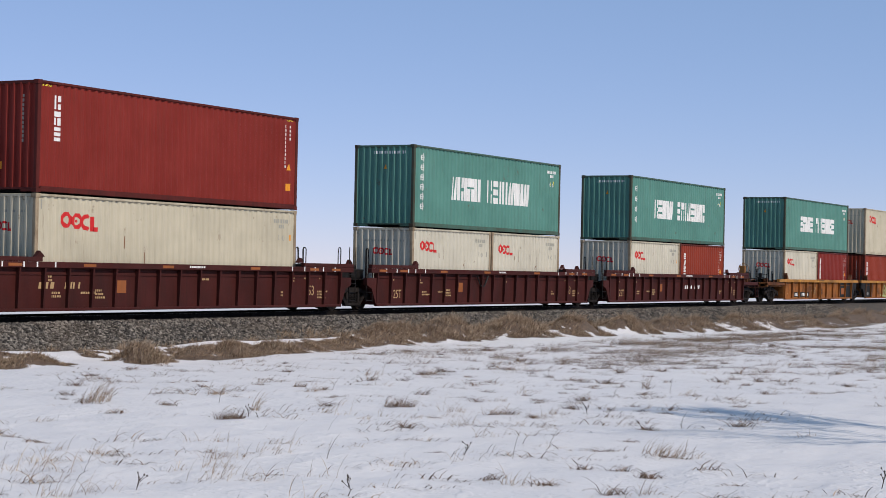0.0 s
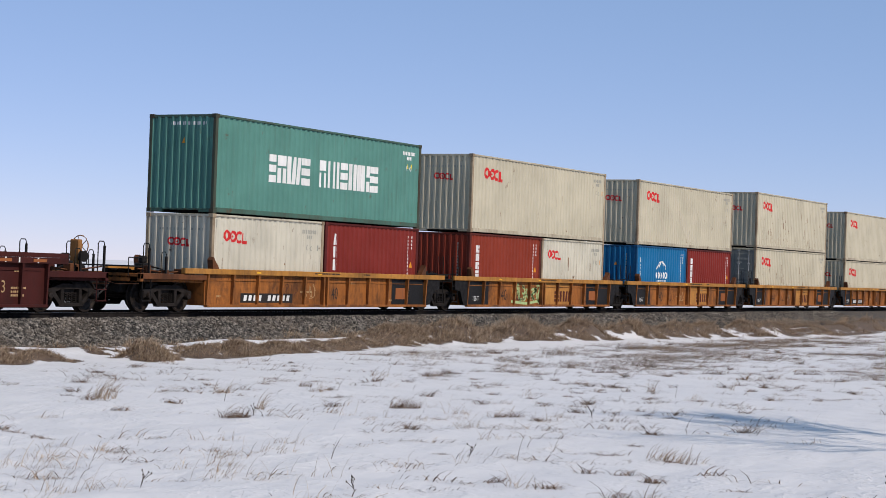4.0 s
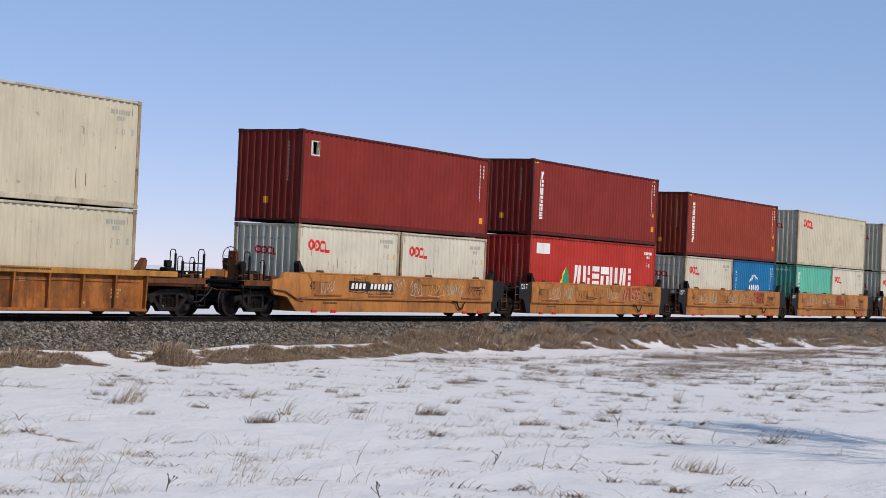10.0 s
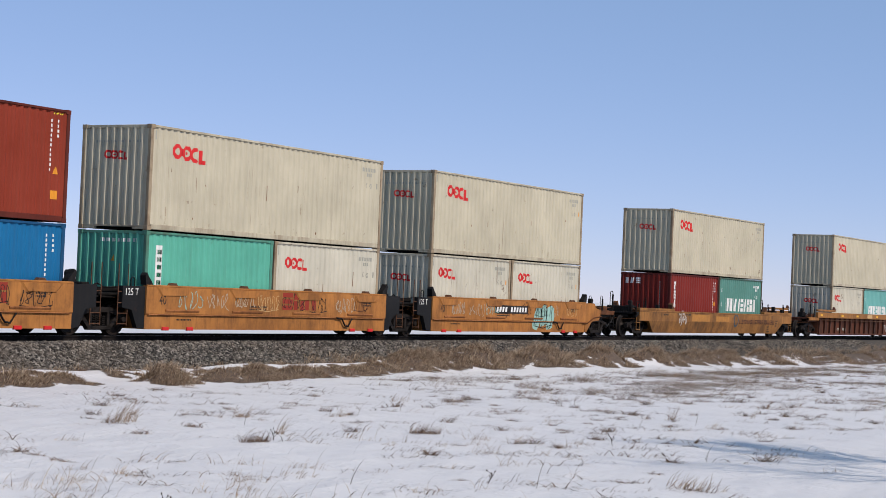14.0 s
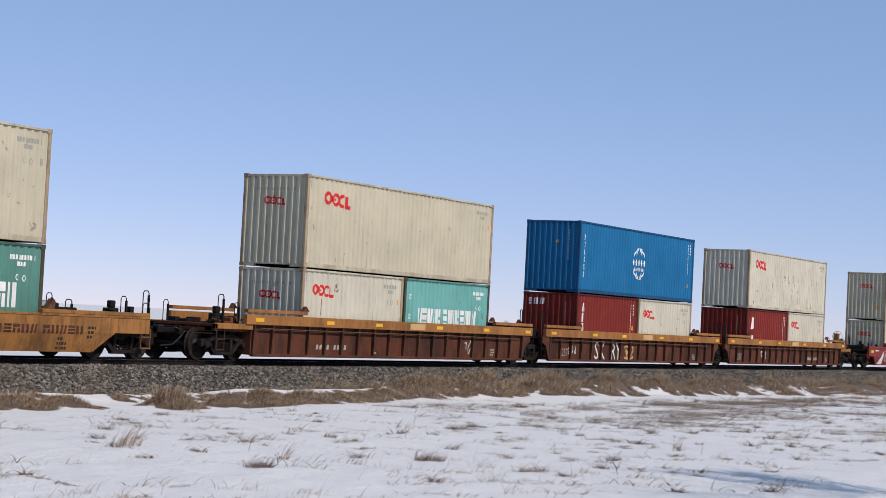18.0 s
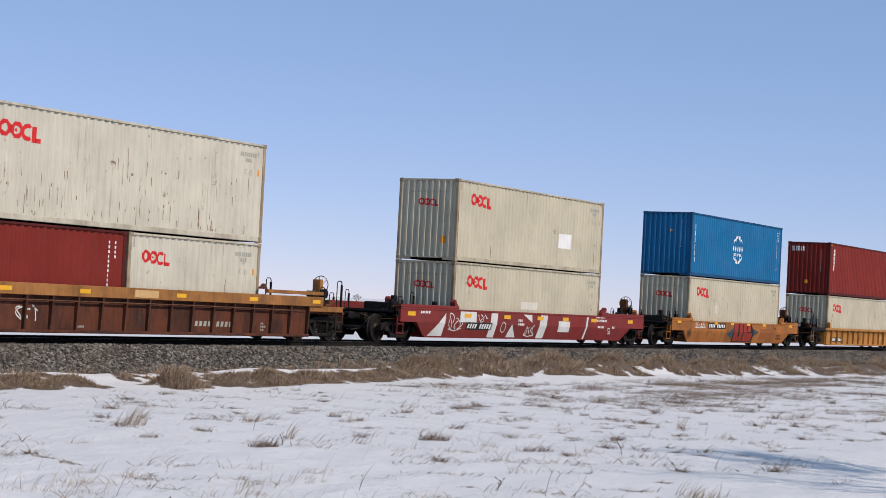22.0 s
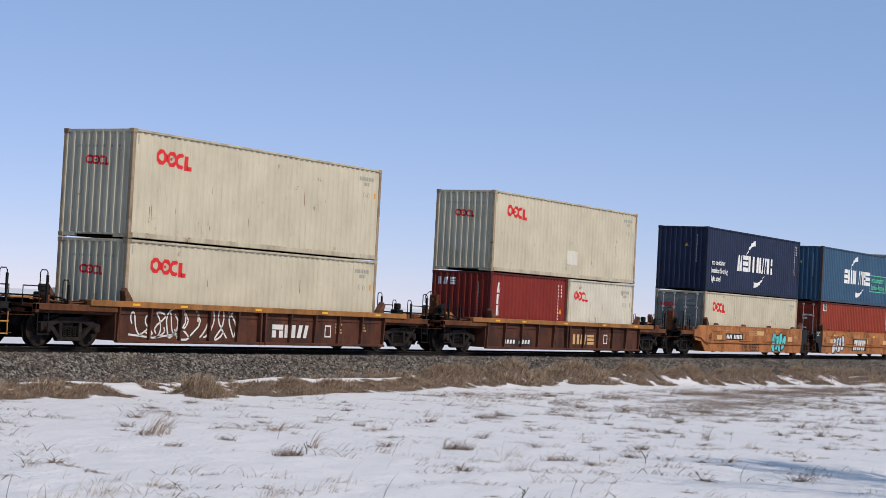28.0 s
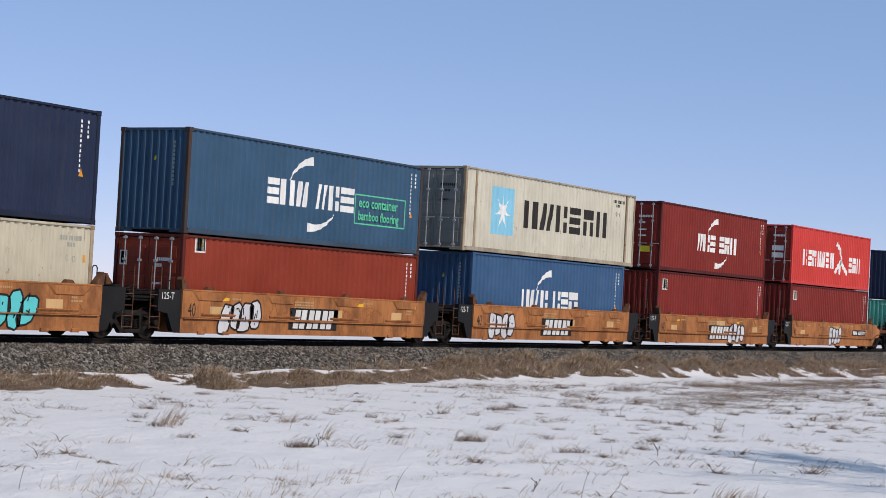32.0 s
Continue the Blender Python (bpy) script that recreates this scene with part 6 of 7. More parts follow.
reflectors(c, (-1.6, 2.9, 5.0, 7.2, 9.4, 13.4), 1.09, y=-1.477, w=0.42, h=0.11)
corner_guides(c, 1.17, AMBER)

c = CARS[20]
plate_number(c, "E", 0.2, 0.35, 2.2, 0.24, 9)
marks_on(c, "stencil_panel", [rect(11.0, 11.6, 0.42, 0.80), rect(9.6, 10.0, 0.5, 0.75)], PATCH, "E", "pale stencil panel")
small_bars(c, "E", [(10.2, 0.8, 5, 4), (5.6, 0.7, 4, 3)], DARKINK, 5, 0.06)
corner_guides(c, 1.1, GOLD)

for k in (21, 22, 28):
    c = CARS[k]
    corner_guides(c, 1.24, RUSTM)
    marks_on(c, "white_blocks_mark", blocks(6.5, 0.38, [0.55, 0.55, 0.6], 0.38, 0.08, k, 0.8), SPRAYW if k != 22 else PATCH, "B", "three pale blocks")
    reflectors(c, (0.2, 2.2, 5.6, 9.0, 12.0), 1.16, w=0.3, h=0.06)
    small_bars(c, "B", [(9.8, 0.8, 5, 4), (11.2, 0.8, 5, 3), (2.1, 0.5, 5, 1)], TAN, k, 0.05)
    marks_on(c, "stencil_panel", ringed(9.4, 0.60, 0.24, 0.26, 0.06, 4, 45, 405), SPRAYW, "B", "white stencil square")
marks_on(CARS[21], "spray_tag", scribble(0.1, 0.30, 2.0, 0.75, 90, 4, 0.05) + scribble(1.5, 0.25, 3.4, 0.95, 91, 6, 0.055), SPRAYW, "B", "large white sprayed loops")
number(CARS[22], "40", "B", 4.73, 0.42, 0.45, DARKINK, 0.6)
plate_number(CARS[22], "B", 0.8, 0.30, 2.3, 0.24, 9)

for k in range(23, 28):  # rusty orange cars
    c = CARS[k]
    corner_guides(c, 1.38, RUSTM)
    number(c, "40", "C", 0.05, 0.66, 0.38, DARKINK, 0.62)
    if k > 23:
        lettering("125-T", 0.27, -1.05, -1.425, 1.10, WHITE, c, "number", 0.85, label="white stencilled number")
    x, m = {23: (8.04, TURQ), 24: (1.42, SILVER), 25: (0.84, SILVER), 26: (7.37, SILVER), 27: (5.25, SILVER)}[k]
    f, l = bubble_piece(x + 0.1, 0.24, 1.8, 0.95, k, 4)
    marks_on(c, "spray_piece", f, m, "C", "plump spray-painted shapes", 0.006)
    marks_on(c, "spray_outline", l, SPRAYK, "C", "black spray outline", 0.009)
    if k in (24, 25, 26):
        x = {24: 4.78, 25: 4.85, 26: 5.1}[k]
        marks_on(c, "black_panel", [rect(x, x + 2.5, 0.66, 1.0), rect(x, x + 2.5, 0.36, 0.575)], SPRAYK, "C", "black panel")
        marks_on(c, "white_blocks_mark", [rect(a + d, b + d, 0.66, 0.95, 0.05) for d in (0.25, 0.95, 1.65) for a, b in ((x, x + 0.26), (x + 0.32, x + 0.58))] + [rect(a + d, b + d, 0.40, 0.57, 0.04) for d in (0.2, 0.9, 1.6) for a, b in ((x, x + 0.26), (x + 0.32, x + 0.58))], SPRAYW, "C", "white block mark", 0.007)
    else:
        plate_number(c, "C", 2.05 if k == 23 else 9.0, 0.74, 2.15, 0.30, 11)
    rnd = random.Random(k)
    marks_on(c, "faded_patch", [rect(1.0, 1.6, 0.7, 0.95), rect(10.3, 10.9, 0.7, 0.98), rect(7.0, 7.5, 0.72, 0.98) if k in (24, 25) else rect(6.0, 6.9, 1.0, 1.2)], PATCH, "C", "pale repainted square")
    marks_on(c, "spray_tag", scribble(3.4 + 0.3 * rnd.random(), 0.75, 1.4, 0.5, k + 7, 4, 0.022) + scribble(7.6, 0.5, 2.2, 0.6, k + 9, 5, 0.02), RUSTPATCH, "C", "thin rust-red sprayed lines")
    small_bars(c, "C", [(2.0, 1.15, 8, 1), (5.0, 1.15, 14, 3), (11.2, 1.1, 5, 3), (8.6, 1.2, 8, 1)], TAN, k, 0.05)
    reflectors(c, (1.4, 4.5, 8.2, 11.3), 1.16, y=-1.469, w=0.9, h=0.09, m=RUSTOR if k % 2 else REFLECT)
lettering("THE PLEBE'S", 0.50, 4.18, -1.437, 0.26, SPRAYK, CARS[23], "spray_lettering", 0.86, label="thin black sprayed words")

# ---- ground, track bed, track ----
def smooth(a, b, x):
    t = np.clip((x - a) / (b - a), 0, 1)
    return t * t * (3 - 2 * t)


def waves(x, y, seed, n=10, lo=0.15, hi=1.4):
    """Soft random relief from summed sines."""
    r = np.random.RandomState(seed)
    z = np.zeros_like(x)
    for k in range(n):
        f, a, p = lo * (hi / lo) ** (k / (n - 1)), r.rand() * 6.28, r.rand() * 6.28
        z += np.sin((x * np.cos(a) + y * np.sin(a)) * f * 6.28 + p + 1.7 * np.sin(0.37 * f * (x - y))) / (1 + 3 * k / n)
    return z / 3.2


def mound_list():
    """Hummocks of dead grass along the ballast: x, y, half length, half width, height."""
    rows = [(28.2, -5.5, 1.0, 0.35, 0.18), (29.7, -5.5, 1.1, 0.42, 0.25), (31.2, -5.65, 0.9, 0.40, 0.23), (34.5, -6.1, 0.70, 0.55, 0.38), (36.9, -6.0, 1.0, 0.42, 0.24), (38.3, -6.05, 1.0, 0.45, 0.28),
            (40.2, -6.0, 1.1, 0.45, 0.27), (41.8, -5.8, 1.0, 0.40, 0.25), (43.9, -5.3, 1.2, 0.38, 0.20), (45.9, -4.9, 1.2, 0.42, 0.24), (48.6, -4.4, 1.0, 0.55, 0.36), (50.1, -4.2, 0.9, 0.6, 0.38), (53.2, -4.3, 1.9, 0.95, 0.48), (58.0, -4.4, 2.1, 1.0, 0.50), (63.4, -4.2, 1.8, 0.9, 0.46), (68.4, -4.3, 2.0, 0.9, 0.44), (73.2, -4.3, 1.7, 0.85, 0.42)]
    r = random.Random(12)
    x = 76.5
    while x < 150:
        a = 1.3 + 1.3 * r.random()
        rows.append((x, -4.4 + 0.25 * r.uniform(-1, 1), a * 0.95, 0.8 + 0.3 * r.random(), 0.34 + 0.2 * r.random()))
        x += 2.45 * a + 0.7 * r.random()
    x = 27.5
    while x > 22:
        rows.append((x, -4.7 + 0.3 * r.uniform(-1, 1), 0.8 + 0.6 * r.random(), 0.4, 0.2 + 0.1 * r.random()))
        x -= 2.6
    return rows


MOUNDS = mound_list()


def ground_z(x, y):
    """Height of the snow-covered ground, rail tops at 0."""
    x, y = np.asarray(x, float), np.asarray(y, float)
    field = -0.86 - 0.34 * smooth(35, 105, x)
    edge = -5.3 + 0.45 * waves(x, y * 0, 5, 8, 0.03, 0.35)
    bank = field + 0.12 * smooth(edge, -3.2, y)
    bed = np.where(np.abs(y) < 3.0, np.minimum(bank, -0.75), bank)
    far = field + 0.1 * smooth(6.0, 3.0, y)
    z = np.where(y > 0, far, bed)
    z = z + 0.16 * smooth(44, 54, x) * smooth(160, 120, x) * np.exp(-((y + 3.7) / 0.8) ** 2)
    z = z + 0.22 * smooth(56, 46, x) * np.exp(-((y + 3.95) / 0.5) ** 2) * np.clip(0.5 + 0.9 * waves(x, 0 * x, 64, 6, 0.08, 0.3), 0, 1)  # snow drifted against the stones
    lift_ = np.zeros_like(z)
    for mx, my, rx, ry, h in MOUNDS:
        lift_ = np.maximum(lift_, 0.95 * h * np.clip(1.25 * np.exp(-(((x - mx) / rx) ** 2 + ((y - my - 0.15) / ry) ** 2) * 1.9), 0, 1))
    z = z + lift_
    open_ = smooth(-4.2, -5.6, y) + smooth(4.5, 8.0, y)
    z = z + open_ * (0.045 * waves(x, y, 11, 9, 0.05, 0.5) + 0.024 * waves(x, y, 12, 10, 0.5, 2.4) + 0.020 * smooth(40, 24, x) * np.clip(waves(x, y, 13, 12, 1.1, 3.0), 0, 2))
    z = z + 0.05 * np.exp(-((x - 16.5) / 4.5) ** 2 - ((y + 18.5) / 3.2) ** 2) * np.clip(waves(x, y, 14, 10, 0.7, 2.6), -0.4, 1.5)  # broken crust
    z = z + 0.10 * np.exp(-((y + 5.6) / 0.5) ** 2) * np.clip(waves(x, y, 21, 7, 0.05, 0.25), 0, 1)
    return z


def strip_clumps():
    """Grass clumps along the ballast: x, y, radius, height, share of pale stems."""
    r = np.random.RandomState(61)
    rows = []
    for mx, my, rx, ry, h in MOUNDS:  # on the hummocks
        for _ in range(int(14 + 30 * rx * ry / (1 + 0.02 * max(0, mx - 50)))):
            t, d = r.rand() * 6.28, math.sqrt(r.rand())
            rows.append((mx + 1.15 * rx * d * math.cos(t), my + 0.08 + 1.2 * ry * d * math.sin(t), 0.20 + 0.20 * r.rand(), h * (0.30 + 0.40 * r.rand()) * (1.1 - 0.5 * d), 0.44))
    x = 26.0
    while x < 47:  # thin brown growth over the lowest stones
        if 32.2 < x < 34.6:
            x = 34.6
        rows.append((x, -3.75 - 0.55 * r.rand() - 0.03 * (x - 26), 0.16 + 0.22 * r.rand(), 0.05 + 0.10 * r.rand(), 0.35))
        x += 0.16 + 0.30 * r.rand()
    x = 26.0
    while x < 150:  # short growth at the foot of the stones
        rows.append((x, -3.55 + 0.22 * r.randn(), 0.14 + 0.2 * r.rand(), 0.07 + 0.12 * r.rand() + 0.08 * (x > 44), 0.45))
        x += 0.30 + (1.6 if x < 45 else 0.7) * r.rand()
    x = 45.0
    while x < 150:  # a fringe behind the hummocks
        rows.append((x, -2.95 - 0.8 * r.rand(), 0.16 + 0.20 * r.rand(), 0.12 + 0.30 * r.rand() ** 1.5, 0.7))
        x += 0.30 + 0.55 * r.rand()
    return np.array(rows)


CLUMPS = strip_clumps()


def thatch(x, y):
    """How far dead grass hides the ground: 1 under the clumps, 0 out in the snow."""
    x, y = np.asarray(x, float), np.asarray(y, float)
    t = np.zeros_like(x)
    near = np.where((y > -6.6) & (y < -2.0) & (x > 24) & (x < 152))[0]
    for i in range(0, len(near), 4000):
        j = near[i:i + 4000]
        d = np.hypot(x[j, None] - CLUMPS[None, :, 0], (y[j, None] - CLUMPS[None, :, 1])) / CLUMPS[None, :, 2]
        t[j] = np.clip(1.55 - 1.05 * d.min(1), 0, 1)
    for mx, my, rx, ry, h in MOUNDS:
        t = np.maximum(t, np.clip(1.50 - 1.15 * np.hypot((x - mx - 0.1) / rx, (y - my - 0.15) / ry), 0, 1))
    return t


def spaced(a, b, step, far0, far1):
    """Even steps from a to b, growing out to far0 and far1."""
    out, s, v = [], step, b
    while v < far1:
        s *= 1.25
        v += s
        out.append(min(v, far1))
    left, s, v = [], step, a
    while v > far0:
        s *= 1.25
        v -= s
        left.append(max(v, far0))
    return np.array(left[::-1] + list(np.arange(a, b + step / 2, step)) + out)


def grid_mesh(name, X, Y, zf, mat):
    gx, gy = np.meshgrid(X, Y)
    z = zf(gx, gy)
    nx, ny = len(X), len(Y)
    me = bpy.data.meshes.new(name)
    i = np.arange(nx * ny).reshape(ny, nx)
    quads = np.stack([i[:-1, :-1], i[:-1, 1:], i[1:, 1:], i[1:, :-1]], -1).reshape(-1, 4)
    me.from_pydata(np.stack([gx, gy, z], -1).reshape(-1, 3).tolist(), [], quads.tolist())
    me.polygons.foreach_set("use_smooth", [True] * len(quads))
    me.materials.append(mat)
    me.update()
    return new(name, me)


ground = grid_mesh("ground", spaced(8, 75, 0.16, -3800, 3800), spaced(-29, -2.6, 0.14, -3800, 3800), ground_z, SNOW)
co = np.empty(len(ground.data.vertices) * 3)
ground.data.vertices.foreach_get("co", co)
co = co.reshape(-1, 3)
cover = ground.data.attributes.new("thatch", "FLOAT", "POINT")
cover.data.foreach_set("value", thatch(co[:, 0], co[:, 1]).astype(np.float32))
tagged(ground, "flat prairie field under old wind-packed snow", "snow field", kind="structure")


def bed_z(x, y):
    a = np.abs(y)
    return np.interp(a, [0, 1.75, 1.95, 3.5, 4.2], [-0.16, -0.16, -0.19, -0.78, -1.15]) + 0.02 * waves(x, y, 31, 12, 0.6, 5) * (a < 3.6)


bed = grid_mesh("track_bed", np.concatenate([np.linspace(-430, 24, 60), np.arange(25, 90, 0.12), np.linspace(91, 1500, 120)]), np.array([-4.2, -3.7, -3.5, -3.3, -3.15, -3.0, -2.8, -2.6, -2.4, -2.2, -1.95, -1.75, -1.4, -0.9, 0, 0.9, 1.75, 1.95, 3.5, 4.2]), bed_z, BALLAST)
tagged(bed, "grey crushed-stone ballast bed of the railway", "track bed", kind="structure")

track = tagged(new("railway_track"), "dark rusty steel rails on creosoted sleepers", "railway track", kind="structure")
RP = [(-0.076, -0.172), (0.076, -0.172), (0.076, -0.160), (0.014, -0.140), (0.010, -0.05), (0.036, -0.036), (0.036, -0.004), (0.030, 0.0), (-0.030, 0.0), (-0.036, -0.004), (-0.036, -0.036), (-0.010, -0.05), (-0.014, -0.140), (-0.076, -0.160)]
for s in (-1, 1):
    r = part("rail", MB().prism([(s * 0.753 + a, b) for a, b in RP], -430, 1500, "x"), RAIL, track, "dark rusty steel rail")
    part("running_face", MB().box(-430, 1500, s * 0.753 - 0.026, s * 0.753 + 0.026, 0.0005, 0.002), RAILTOP, r, "worn bright running face")


def loose_stones(n, seed):
    """Crushed stones lying on the near shoulder, as one mesh."""
    r = np.random.RandomState(seed)
    x = 29 + 75 * r.rand(n) ** 1.6
    y = -1.3 - 2.35 * r.rand(n)
    z = bed_z(x, y) + 0.008
    base = np.array([(1, 0, 0), (-1, 0, 0), (0, 1, 0), (0, -1, 0), (0, 0, 1), (0, 0, -1)], float)
    tri = np.array([(0, 2, 4), (2, 1, 4), (1, 3, 4), (3, 0, 4), (2, 0, 5), (1, 2, 5), (3, 1, 5), (0, 3, 5)])
    size = 0.026 + 0.040 * r.rand(n, 1, 1) ** 1.8
    v = base[None] * (0.55 + 0.8 * r.rand(n, 6, 1)) * size * np.array([1.2, 1.1, 0.8])
    a = r.rand(n) * 6.28
    c, s = np.cos(a)[:, None], np.sin(a)[:, None]
    v = np.stack([v[..., 0] * c - v[..., 1] * s, v[..., 0] * s + v[..., 1] * c, v[..., 2]], -1) + np.stack([x, y, z], -1)[:, None]
    f = (tri[None] + 6 * np.arange(n)[:, None, None]).reshape(-1, 3)
    me = bpy.data.meshes.new("loose_ballast")
    me.from_pydata(v.reshape(-1, 3).tolist(), [], f.tolist())
    me.materials.append(STONE)
    return tagged(new("loose_ballast", me), "loose crushed grey ballast stones along the track", "gravel", kind="stuff")


loose_stones(46000, 4)

# ---- dry grass, tufts, weeds, bare trees ----
def blades(name, x, y, h, lean, width, mat, seed, z=None, bend=0.5, az=None, azs=6.28, over=1.75):
    """Many dry blades in one mesh; arrays of foot, height and lean."""
    r = np.random.RandomState(seed)
    n = len(x)
    z = ground_z(x, y) - 0.02 if z is None else z
    a = (r.rand(n) - 0.5) * azs + (0 if az is None else az)
    d = np.stack([np.cos(a), np.sin(a), 0 * a], -1)
    face = r.rand(n) * 6.28
    w = np.stack([np.cos(face), np.sin(face), 0 * a], -1) * width[:, None] / 2
    at = np.stack([x, y, z], -1)
    up = np.array([0, 0, 1.0])
    v, m = [at - w, at + w], 3
    for s in range(m):  # the stem bows over from foot to tip
        ang = np.minimum(lean * (0.45 + (0.75 + 0.5 * bend) * s / m), over)
        at = at + (d * np.sin(ang)[:, None] + up * np.cos(ang)[:, None]) * (h / m)[:, None]
        at[:, 2] = np.maximum(at[:, 2], z + 0.015)
        v += [at] if s == m - 1 else [at - w * (0.85 - 0.25 * s), at + w * (0.85 - 0.25 * s)]
    v = np.stack(v, 1)
    k = 7 * np.arange(n)[:, None]
    quads, tris = np.concatenate([k + [0, 1, 3, 2], k + [2, 3, 5, 4]]), (k + [4, 5, 6])
    me = bpy.data.meshes.new(name)
    me.from_pydata(v.reshape(-1, 3).tolist(), [], quads.tolist() + tris.tolist())
    me.materials.append(mat)
    return me


def tuft_at(x, y, h, r, n, seed, mat=None, lean=0.9, label="dry bent grass tuft sticking out of the snow"):
    q = np.random.RandomState(seed)
    a, d = q.rand(n) * 6.28, r * np.sqrt(q.rand(n))
    me = blades("grass_tuft", x + d * np.cos(a), y + d * np.sin(a), h * (0.4 + 0.8 * q.rand(n)), lean * (0.3 + 0.8 * q.rand(n)), 0.004 + 0.006 * q.rand(n), mat or DRYGRASS, seed + 1, bend=0.9, az=WIND + (np.where(q.rand(n) < 0.3, math.pi, 0) if mat == MATGRASS else np.zeros(n)), azs=2.0)
    return tagged(new("grass_tuft", me), label, "grass tuft", "grass tufts in the snow")


WIND = -0.95  # dry stems lie over this way


def strip_grass():
    """The matted brown grass along the foot of the ballast, in clumps."""
    r = np.random.RandomState(8)
    cx, cy, cr, ch, cp = CLUMPS.T
    per = np.clip(460 * cr * np.clip(46 / (cx + 6), 0.35, 1.2), 30, 300).astype(int)
    i = np.repeat(np.arange(len(cx)), per)
    k = len(i)
    a, d = r.rand(k) * 6.28, np.sqrt(r.rand(k))
    x, y = cx[i] + cr[i] * d * np.cos(a), cy[i] + cr[i] * d * np.sin(a) * 0.85
    tall = ch[i] * (1.15 - 0.55 * d) * (0.5 + 0.8 * r.rand(k))
    lean = 0.35 + 1.0 * d * r.rand(k) ** 0.7 + 0.55 * r.rand(k)
    a = np.where(r.rand(k) < 0.6, WIND + 0.8 * r.randn(k), a)  # most stems lie over with the wind
    z = np.maximum(ground_z(x, y), bed_z(x, y)) - 0.02
    sel = r.rand(k) > cp[i]
    for nm, s, mat, lab in (("dry_grass_strip", sel, MATGRASS, "matted brown dead grass along the ballast foot"), ("pale_grass_strip", ~sel, DRYGRASS, "pale dead grass stems beside the track")):
        me = blades(nm, x[s], y[s], (tall * (0.85 if mat == MATGRASS else 1.6))[s], lean[s], 0.007 + 0.009 * r.rand(s.sum()), mat, 9 + len(nm), z=z[s], az=a[s], azs=1.6)
        tagged(new(nm, me), lab, "dry grass", kind="stuff")


def field_grass():
    """Bent stems, small tents of folded blades and flattened swathes across the snow, thicker in patches."""
    r = np.random.RandomState(15)
    along = np.array([math.cos(WIND), math.sin(WIND)])

    def sown(m, share):
        x, y = 12 + 90 * r.rand(m) ** 1.25, -30 + 24.6 * r.rand(m)
        bare = (np.abs(x - 27) < 5.5) & (y < -23.5)
        keep = (r.rand(m) < share(x, y)) & (~bare | (r.rand(m) < 0.03))
        return x[keep], y[keep]

    def patch(x, y):
        return smooth(37, 54, x) * smooth(-5.4, -7.6, y) * np.clip(0.30 + 1.7 * waves(x * 0.5, y * 1.2, 52, 8, 0.12, 0.6), 0, 1.5)

    def near(x, y):
        return np.exp(-((x - 16) / 3.6) ** 2 - ((y + 20.5) / 2.6) ** 2)

    def spread(cx, cy, per, long, wide):
        i = np.repeat(np.arange(len(cx)), per)
        p, q = r.randn(len(i)) * long, r.randn(len(i)) * wide
        return i, cx[i] + along[0] * p - along[1] * q, cy[i] + along[1] * p + along[0] * q

    # tents: dark blades folded over to both sides
    cx, cy = sown(15000, lambda x, y: np.clip(0.026 + 0.035 * smooth(20, 32, x) + 0.09 * waves(x, y, 51, 8, 0.06, 0.5), 0.010, 0.2) * smooth(-5.6, -8.6, y))
    size = 0.45 + 0.9 * r.rand(len(cx)) ** 2.2
    i, x, y = spread(cx, cy, r.randint(14, 60, len(cx)), 0.07, 0.045)
    q = len(i)
    me = blades("folded_grass", x, y, (0.12 + 0.22 * r.rand(q)) * size[i], 1.1 + 1.0 * r.rand(q), 0.006 + 0.008 * r.rand(q), MATGRASS, 18, bend=1.0, az=WIND + np.where(r.rand(q) < 0.45, math.pi, 0), azs=2.0, over=2.5)
    tagged(new("folded_grass", me), "small dark tents of folded dead grass in the snow", "dry grass", kind="stuff")
    # swathes: lying strands, mostly one way
    cx, cy = sown(26000, lambda x, y: np.clip(0.022 + 0.03 * smooth(24, 40, x) + 0.60 * patch(x, y), 0.010, 0.75) * smooth(-5.6, -8.0, y))
    thick = np.clip(patch(cx, cy), 0, 1)
    size = 0.5 + 0.7 * r.rand(len(cx)) + 0.35 * thick
    i, x, y = spread(cx, cy, r.randint(14, 50, len(cx)), 0.26, 0.08)
    q = len(i)
    me = blades("flattened_grass", x, y, (0.10 + 0.26 * r.rand(q)) * size[i], 1.35 + 1.5 * r.rand(q), 0.006 + 0.009 * r.rand(q), SWATHGRASS, 19, bend=0.6, az=WIND + np.where(r.rand(q) < 0.35, math.pi, 0), azs=2.2, over=1.68)
    tagged(new("flattened_grass", me), "brown flattened grass swathes in the snow", "dry grass", kind="stuff")
    # wisps: pale stems that lean with the wind
    cx, cy = sown(20000, lambda x, y: np.clip(0.012 + 0.035 * waves(x, y, 53, 8, 0.08, 0.5) + 0.07 * patch(x, y) + 0.12 * near(x, y), 0.004, 0.5))
    size = 0.5 + 0.75 * r.rand(len(cx)) ** 1.6
    i, x, y = spread(cx, cy, r.randint(8, 44, len(cx)), 0.13, 0.07)
    q = len(i)
    me = blades("field_grass", x, y, (0.10 + 0.34 * r.rand(q) ** 1.4) * size[i], 0.5 + 1.7 * r.rand(q), 0.003 + 0.005 * r.rand(q), DRYGRASS, 17, bend=0.9, az=WIND + np.where(r.rand(q) < 0.2, math.pi, 0), azs=2.8, over=2.2)
    tagged(new("field_grass", me), "sparse dry stems poking through the snow", "dry grass", kind="stuff")
    # long thin stems that stand alone
    q = 150
    x, y = 12.5 + 40 * r.rand(q) ** 2.2, -24 + 15 * r.rand(q)
